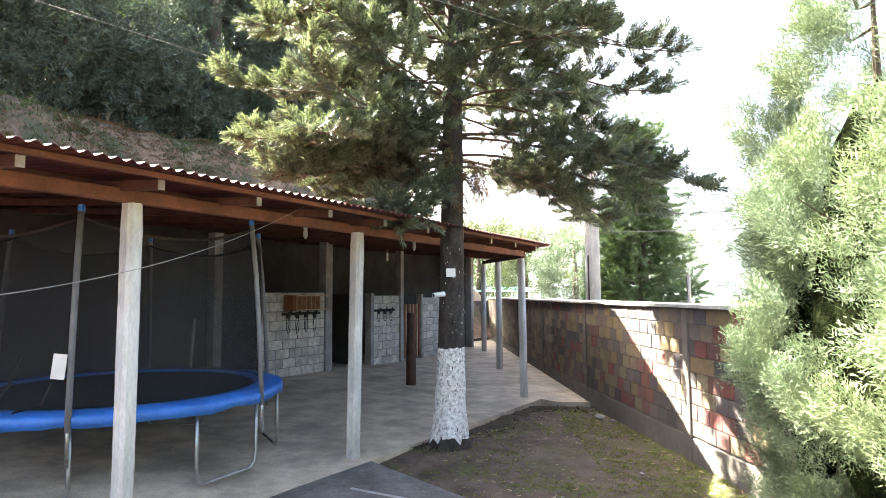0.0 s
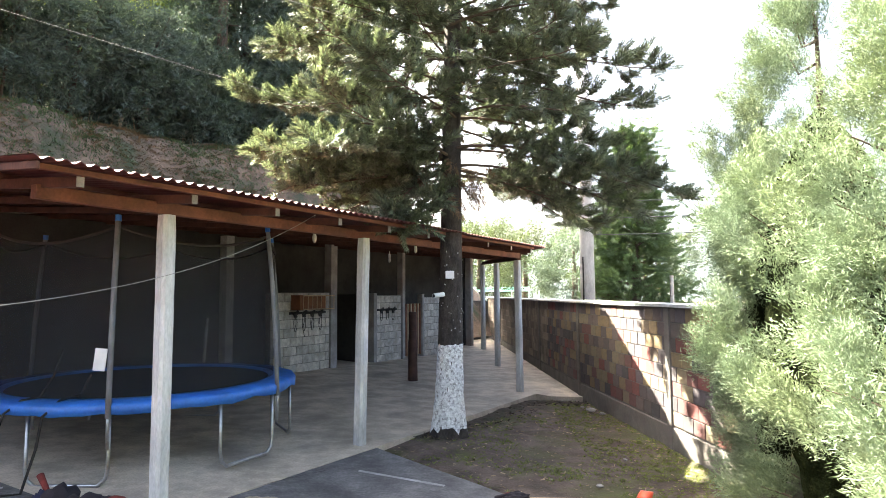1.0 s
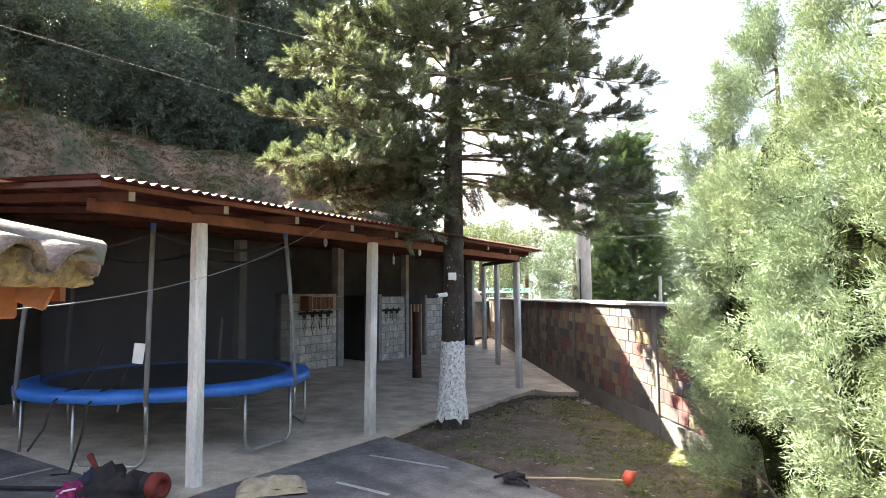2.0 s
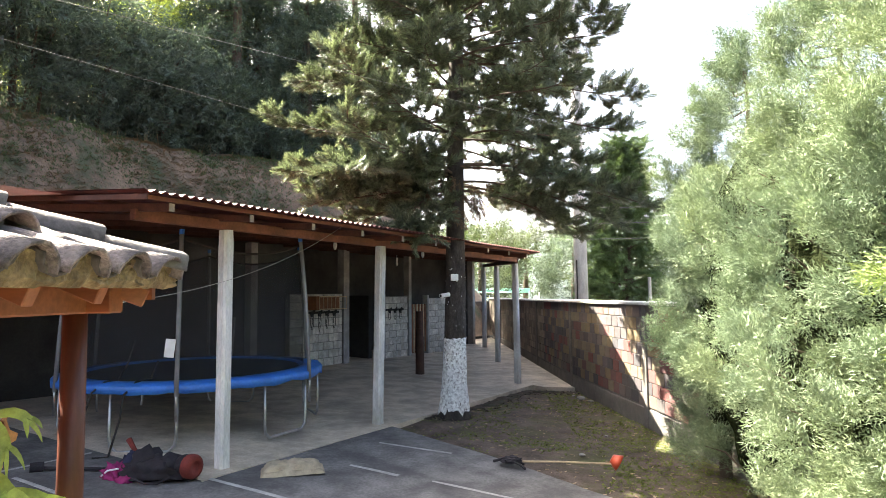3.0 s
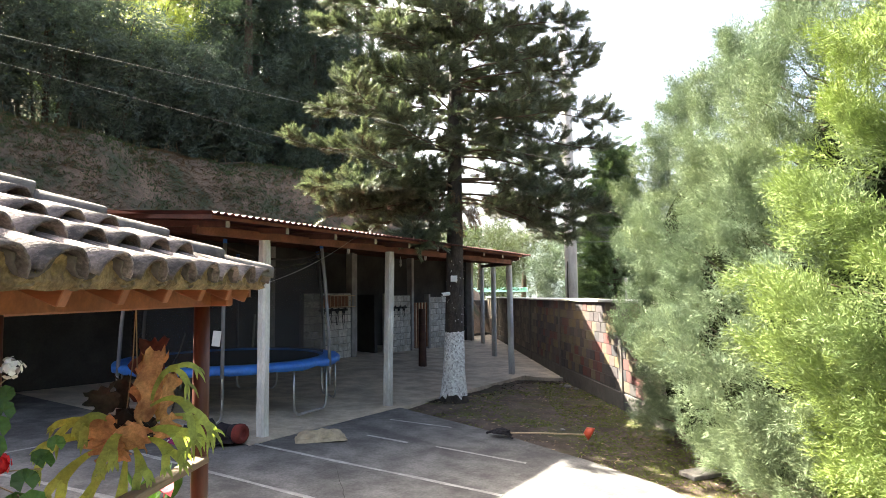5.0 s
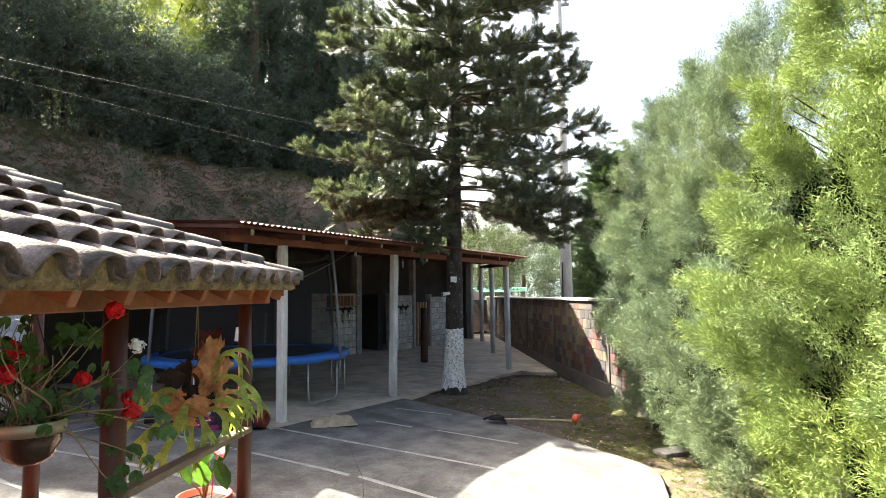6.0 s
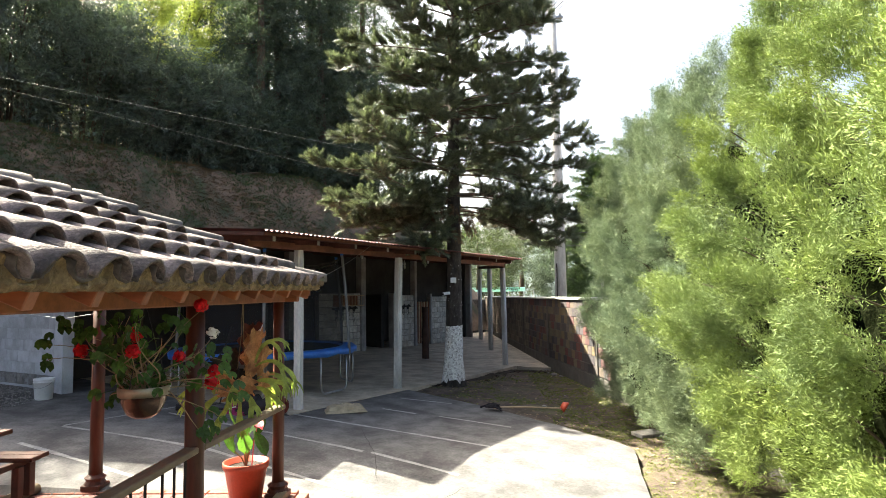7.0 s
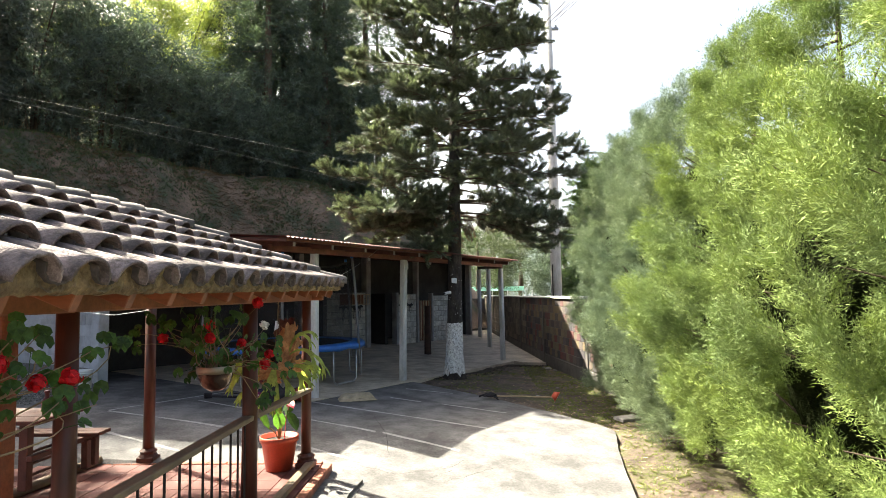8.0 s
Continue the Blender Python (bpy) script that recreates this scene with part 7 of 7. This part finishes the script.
WOOD = [
    ("eucalyptus", -13.5, 13.4, 10, 2.5, "broad", "gum", 1300, "dark grey-green eucalyptus in the wood"),
    ("eucalyptus", -10.0, 13.2, 9.5, 2.3, "broad", "gum", 1500, "dark grey-green eucalyptus in the wood"),
    ("eucalyptus", -6.8, 13.2, 7.0, 2.1, "broad", "gum", 1700, "dark grey-green eucalyptus in the wood"),
    ("eucalyptus", -3.6, 13.2, 5.4, 2.0, "broad", "gum", 1700, "dark grey-green eucalyptus in the wood"),
    # front bamboo borrows the dull eucalyptus leaf to look shaded
    ("bamboo_clump", -1.0, 13.0, 5.8, 1.8, "bamboo", "gum", 1800, "arching bamboo clump on the bank, grey-green to look shaded"),
    ("bamboo_clump", 1.6, 13.0, 5.8, 1.8, "bamboo", "gum", 1800, "arching bamboo clump on the bank, grey-green to look shaded"),
    ("bamboo_clump", 3.8, 13.1, 5.0, 1.7, "bamboo", "gum", 1200, "arching bamboo clump on the bank with shade in its grey-green"),
    ("bamboo_clump", 6.0, 13.4, 4.8, 1.8, "bamboo", "gum", 1200, "arching bamboo clump on the bank with shade in its grey-green"),
    ("bamboo_clump", 12.2, 18.0, 8.2, 2.6, "bamboo", "bam_sunlit", 1200, "bamboo clump deep in the wood, sunlight put into its colour"),
    ("bamboo_clump", 7.4, 18.2, 7.6, 2.6, "bamboo", "bam_sunlit", 1300, "bamboo clump deep in the wood, sunlight put into its colour"),
    ("bamboo_clump", 8.2, 13.4, 4.1, 1.6, "bamboo", "gum", 1100, "arching bamboo clump on the bank with shade in its grey-green"),
    ("dark_pine", 12.9, 15.2, 12.5, 2.4, "conifer", "dark", 1700, "tall dark conifer in the wood"),
    ("dark_pine", 11.8, 13.4, 12.0, 2.3, "conifer", "dark", 1600, "tall dark conifer in the wood"),
    ("dark_pine", 13.6, 14.2, 11.5, 2.4, "conifer", "dark", 1300, "tall dark conifer in the wood"),
    ("dark_pine", 15.3, 13.0, 12.0, 2.3, "conifer", "dark", 1400, "tall dark conifer in the wood"),
    ("dark_pine", 17.2, 13.6, 11.5, 2.4, "conifer", "dark", 1200, "tall dark conifer in the wood"),
    ("dark_pine", 12.5, 17.5, 10.5, 2.8, "conifer", "dark", 900, "tall dark conifer deep in the wood"),
    ("bamboo_clump", 9.8, 17.6, 8.0, 2.6, "bamboo", "bam_sunlit", 1300, "bamboo clump deep in the wood, sunlight put into its colour"),
    ("undergrowth_bush", 9.9, 13.6, 4.0, 1.7, "broad", "gum", 900, "dark grey-green bush at the wood's edge"),
    ("eucalyptus", 1.0, 16.6, 8.0, 2.6, "broad", "gum", 900, "dark grey-green eucalyptus deep in the wood"),
    ("dark_pine", 14.8, 16.2, 19.0, 3.2, "conifer", "dark", 1700, "tall dark conifer deep in the wood"),
    ("dark_pine", 17.6, 15.6, 20.0, 3.2, "conifer", "dark", 1800, "tall dark conifer deep in the wood"),
    ("dark_pine", 19.8, 13.8, 20.0, 3.0, "conifer", "dark", 1800, "tall dark conifer in the wood"),
    ("dark_pine", 22.4, 14.8, 17.0, 2.8, "conifer", "dark", 1000, "tall dark conifer in the wood"),
    ("eucalyptus", -1.8, 16.4, 7.4, 2.6, "broad", "gum", 900, "dark grey-green eucalyptus deep in the wood"),
    ("eucalyptus", -8.5, 16.5, 9, 2.8, "broad", "gum", 800, "dark grey-green eucalyptus deep in the wood"),
    ("eucalyptus", -4.8, 16.3, 7.0, 2.8, "broad", "gum", 800, "dark grey-green eucalyptus deep in the wood"),
    ("eucalyptus", -13.0, 16.5, 10, 3.0, "broad", "gum", 800, "dark grey-green eucalyptus deep in the wood"),
    # out-of-view tree added to keep the sun off the veranda deck
    ("eucalyptus", -4.6, 11.0, 7.2, 2.1, "broad", "gum", 1100, "unseen eucalyptus added to shade the veranda floor"),
    ("undergrowth_bush", 14.9, 12.5, 7.0, 1.8, "broad", "dark", 1000, "tall dark bush at the wood's edge"),
    ("undergrowth_bush", 16.9, 12.7, 8.0, 1.9, "broad", "dark", 1000, "tall dark bush at the wood's edge"),
    ("undergrowth_bush", 19.0, 12.9, 8.0, 1.9, "broad", "dark", 900, "tall dark bush at the wood's edge"),
    ("dark_pine", 16.3, 14.6, 17.0, 2.8, "conifer", "dark", 1700, "tall dark conifer in the wood"),
    ("undergrowth_bush", 8.5, 13.1, 2.6, 1.4, "broad", "dark", 700, "dark bush at the wood's edge"),
    ("undergrowth_bush", 10.8, 13.1, 2.8, 1.5, "broad", "dark", 700, "dark bush at the wood's edge"),
    ("undergrowth_bush", 13.2, 13.1, 3.0, 1.5, "broad", "dark", 600, "dark bush at the wood's edge"),
]
LEAFM = {"gum": M_GUM, "bam_sunlit": M_BAMBSUN, "dark": M_DARKLEAF}
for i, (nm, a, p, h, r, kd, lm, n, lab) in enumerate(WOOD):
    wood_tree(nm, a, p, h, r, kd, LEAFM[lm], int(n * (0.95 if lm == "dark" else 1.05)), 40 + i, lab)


# ---- beyond the boundary wall ----
def far_tree(name, x, y, h, rmax, kind, ml, n, seed, label, scale=1.0):
    rs = random.Random(seed)
    t = thing(name, label, "tree", (x, y, -0.2), group="trees beyond the wall")
    tr_ = B()
    tube(tr_, [(0, 0, 0), (0.1, 0, h * 0.5), (0, 0, h * 0.95)], 0.1, 8, rr=[0.16 * scale, 0.11 * scale, 0.02])
    P, F = [], []
    for i in range(max(1, n // 12)):
        k = (i + rs.random()) / max(1, n // 12)
        an = rs.uniform(0, 6.28)
        if kind == "conifer":
            r = rmax * (1.0 - 0.93 * k) * rs.uniform(0.4, 1.0)
            c = V(r * math.cos(an), r * math.sin(an), h * lerp(0.12, 1, k) + 0.10 * r)
            if i % 2 == 0:
                tube(tr_, [V(0, 0, c.z - 0.2 * r), c], 0.02, 4, cap=False)
        else:
            r = rmax * math.sqrt(max(0.03, 1 - (2 * k - 1) ** 2)) * rs.uniform(0.5, 1.0)
            c = V(r * math.cos(an), r * math.sin(an), h * lerp(0.22, 1, k))
        d0 = V(math.cos(an), math.sin(an), 0.25)
        for g in range(12):
            P.append(tuple(c + V(rs.gauss(0, 0.22), rs.gauss(0, 0.22), rs.gauss(0, 0.2)) * scale))
            F.append(tuple((d0 + V(rs.gauss(0, 0.6), rs.gauss(0, 0.6), rs.gauss(0, 0.5))).normalized()))
    part("trunk", tr_, M_LIMB, t)
    scatter("crown", SHOOTS if kind == "conifer" else SPRAYS, basis(np.array(F), None, RNG.uniform(0.8, 1.5, len(F)) * scale), np.array(P), ml, t)


M_MIDCON = mat("mid_conifer_leaf", (0.11, 0.16, 0.085), 0.6, bump=0, island=0.35, trans=(1.2, 1.3, 0.6))
far_tree("young_conifer", 5.95, 15.2, 7.4, 1.8, "conifer", M_MIDCON, 2800, 71, "green conifer standing beyond the boundary wall", 1.35)
for i, (x, y, h, r, ml) in enumerate(((1.5, 44, 7.5, 3.2, M_PALEGREEN), (-3.5, 40, 7, 3.2, M_PALEGREEN), (6.0, 52, 8, 3.4, M_PALEGREEN), (9.5, 46, 7, 3.0, M_GUM), (13, 60, 9, 4, M_PALEGREEN), (4.0, 66, 10, 4, M_GUM), (18, 55, 8, 4, M_GUM), (24, 70, 10, 5, M_PALEGREEN), (-1, 60, 9, 4, M_GUM))):
    far_tree("broadleaf_tree", x, y, h, r, "broad", ml, 640, 80 + i, "pale sunlit broadleaf tree in the distance", 2.0)
# distance haze is mixed into the hills' base colour
M_HAZE = mat("haze_tinted_hill", (0.10, 0.13, 0.135), 1.0, var=0.3, scale=0.05, fine=0.35, bump=0)
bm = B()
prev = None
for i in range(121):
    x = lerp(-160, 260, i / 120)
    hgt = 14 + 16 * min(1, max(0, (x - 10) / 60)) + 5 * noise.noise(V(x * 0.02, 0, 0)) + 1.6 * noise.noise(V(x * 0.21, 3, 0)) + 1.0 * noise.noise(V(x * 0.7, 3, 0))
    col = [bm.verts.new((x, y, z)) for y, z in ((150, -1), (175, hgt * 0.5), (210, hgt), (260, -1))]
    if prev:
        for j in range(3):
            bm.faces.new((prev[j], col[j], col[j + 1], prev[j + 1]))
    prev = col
tagged(part("backdrop_hills", bm, M_HAZE), "wooded hills far away, haze mixed into their blue-green colour", "hill", kind="structure")

# sports court shelter with a green roof
M_GREENSHEET = mat("green_sheet", (0.25, 0.55, 0.45), 0.5, var=0.2, scale=1, bump=0.1)
crt = thing("court_shelter", "low shelter with pale green roof and white posts", "shelter", (3.2, 42, -0.2))
bm = B()
v = [bm.verts.new(p) for p in ((-3.2, 0, 2.3), (2.2, 0, 2.3), (2.6, 4, 2.7), (-3.2, 4, 2.7))]
bm.faces.new(v)
bmesh.ops.solidify(bm, geom=bm.faces[:], thickness=0.08)
part("roof", bm, M_GREENSHEET, crt)
for x in (-3.1, -1.8, -0.5, 0.8, 2.1, 2.9):
    bm = B()
    tube(bm, [(x, 0, 0), (x, 0, 2.35)], 0.05, 6)
    part("post", bm, M_WHITE, crt)
bm = B()
box(bm, (-3.4, 0.4, 0), (2.8, 0.55, 1.45))
part("low_wall", bm, M_FARBLOCK, crt)

# utility pole with its wires
pole = thing("utility_pole", "tall grey concrete utility pole with wires", "utility pole", (3.62, 11.2, -0.2))
bm = B()
tube(bm, [(0, 0, 0), (0, 0, 6), (-0.05, 0, 13.5)], 0.2, 14, rr=[0.205, 0.18, 0.13])
part("shaft", bm, M_POST, pole, smooth=True)
bm = B()
tube(bm, [(-0.15, -0.2, 1.0), (-0.15, -0.2, 3.1)], 0.02, 6)
part("conduit", bm, M_IRON, pole, "thin dark conduit pipe")
for z, hw in ((11.75, 0.05),):
    bm = B()
    box(bm, (-0.3, -0.05, z), (0.3 + hw, 0.05, z + 0.09), None, 0.008)
    arm = part("crossarm", bm, M_STEEL, pole)
    for k in range(3):
        bm = B()
        lathe(bm, [(0.03, 0), (0.05, 0.03), (0.03, 0.06), (0.05, 0.09), (0.0, 0.13)], 10, (-0.2 + k * (hw + 0.4) / 2, 0, z + 0.09))
        part("insulator", bm, M_POST, arm)


def wire(a, b, sag, r, label, n=24):
    a, b = Vector(a), Vector(b)
    bm = B()
    tube(bm, [a.lerp(b, k / n) - V(0, 0, 4 * sag * (k / n) * (1 - k / n)) for k in range(n + 1)], r, 5)
    return tagged(part("wire", bm, M_WIRE), label, "wire", group="overhead wires")


M_WIRE = mat("grey_wire", (0.10, 0.10, 0.10), 0.6, bump=0)
M_WIREP = mat("pale_wire", (0.17, 0.17, 0.17), 0.6, bump=0)
for k in range(3):
    wire((3.5 + k * 0.15, 11.2, 11.85), (7.2 + k * 0.8, -12, 10.0), 0.3, 0.012, "dark power line running from the utility pole")
for k in range(2):
    wire((3.5 + k * 0.2, 11.2, 11.9), (10 + k * 0.9, -12, 11.6), 0.3, 0.012, "dark power line running from the utility pole")
for k in range(3):
    wire((3.75, 11.1, 3.5 + k * 0.45), (20, 12.5, 5.0 + k * 0.5), 0.35, 0.012, "thin service line at the utility pole")
w1 = wire((-0.02, 2.47, 3.88), (-15.34, -8.38, 6.34), 0.0, 0.002, "pale thin wire crossing before the wood")
w2_ = wire((3.3, 0.42, 3.32), (-14.9, -7.59, 5.83), 0.0, 0.0017, "pale thin wire crossing over the yard")
for w_ in (w1, w2_):
    w_.data.materials[0] = M_WIREP
bm = B()
tube(bm, [(3.42, 4.0, -0.2), (3.42, 4.0, 2.2)], 0.03, 8)
tagged(part("fence_post", bm, M_STEEL), "grey metal post standing behind the wall", "post")
# ---- single pieces of walls, roofs and floors ----
lay_tiles()
deck_pieces()
lay_blocks()
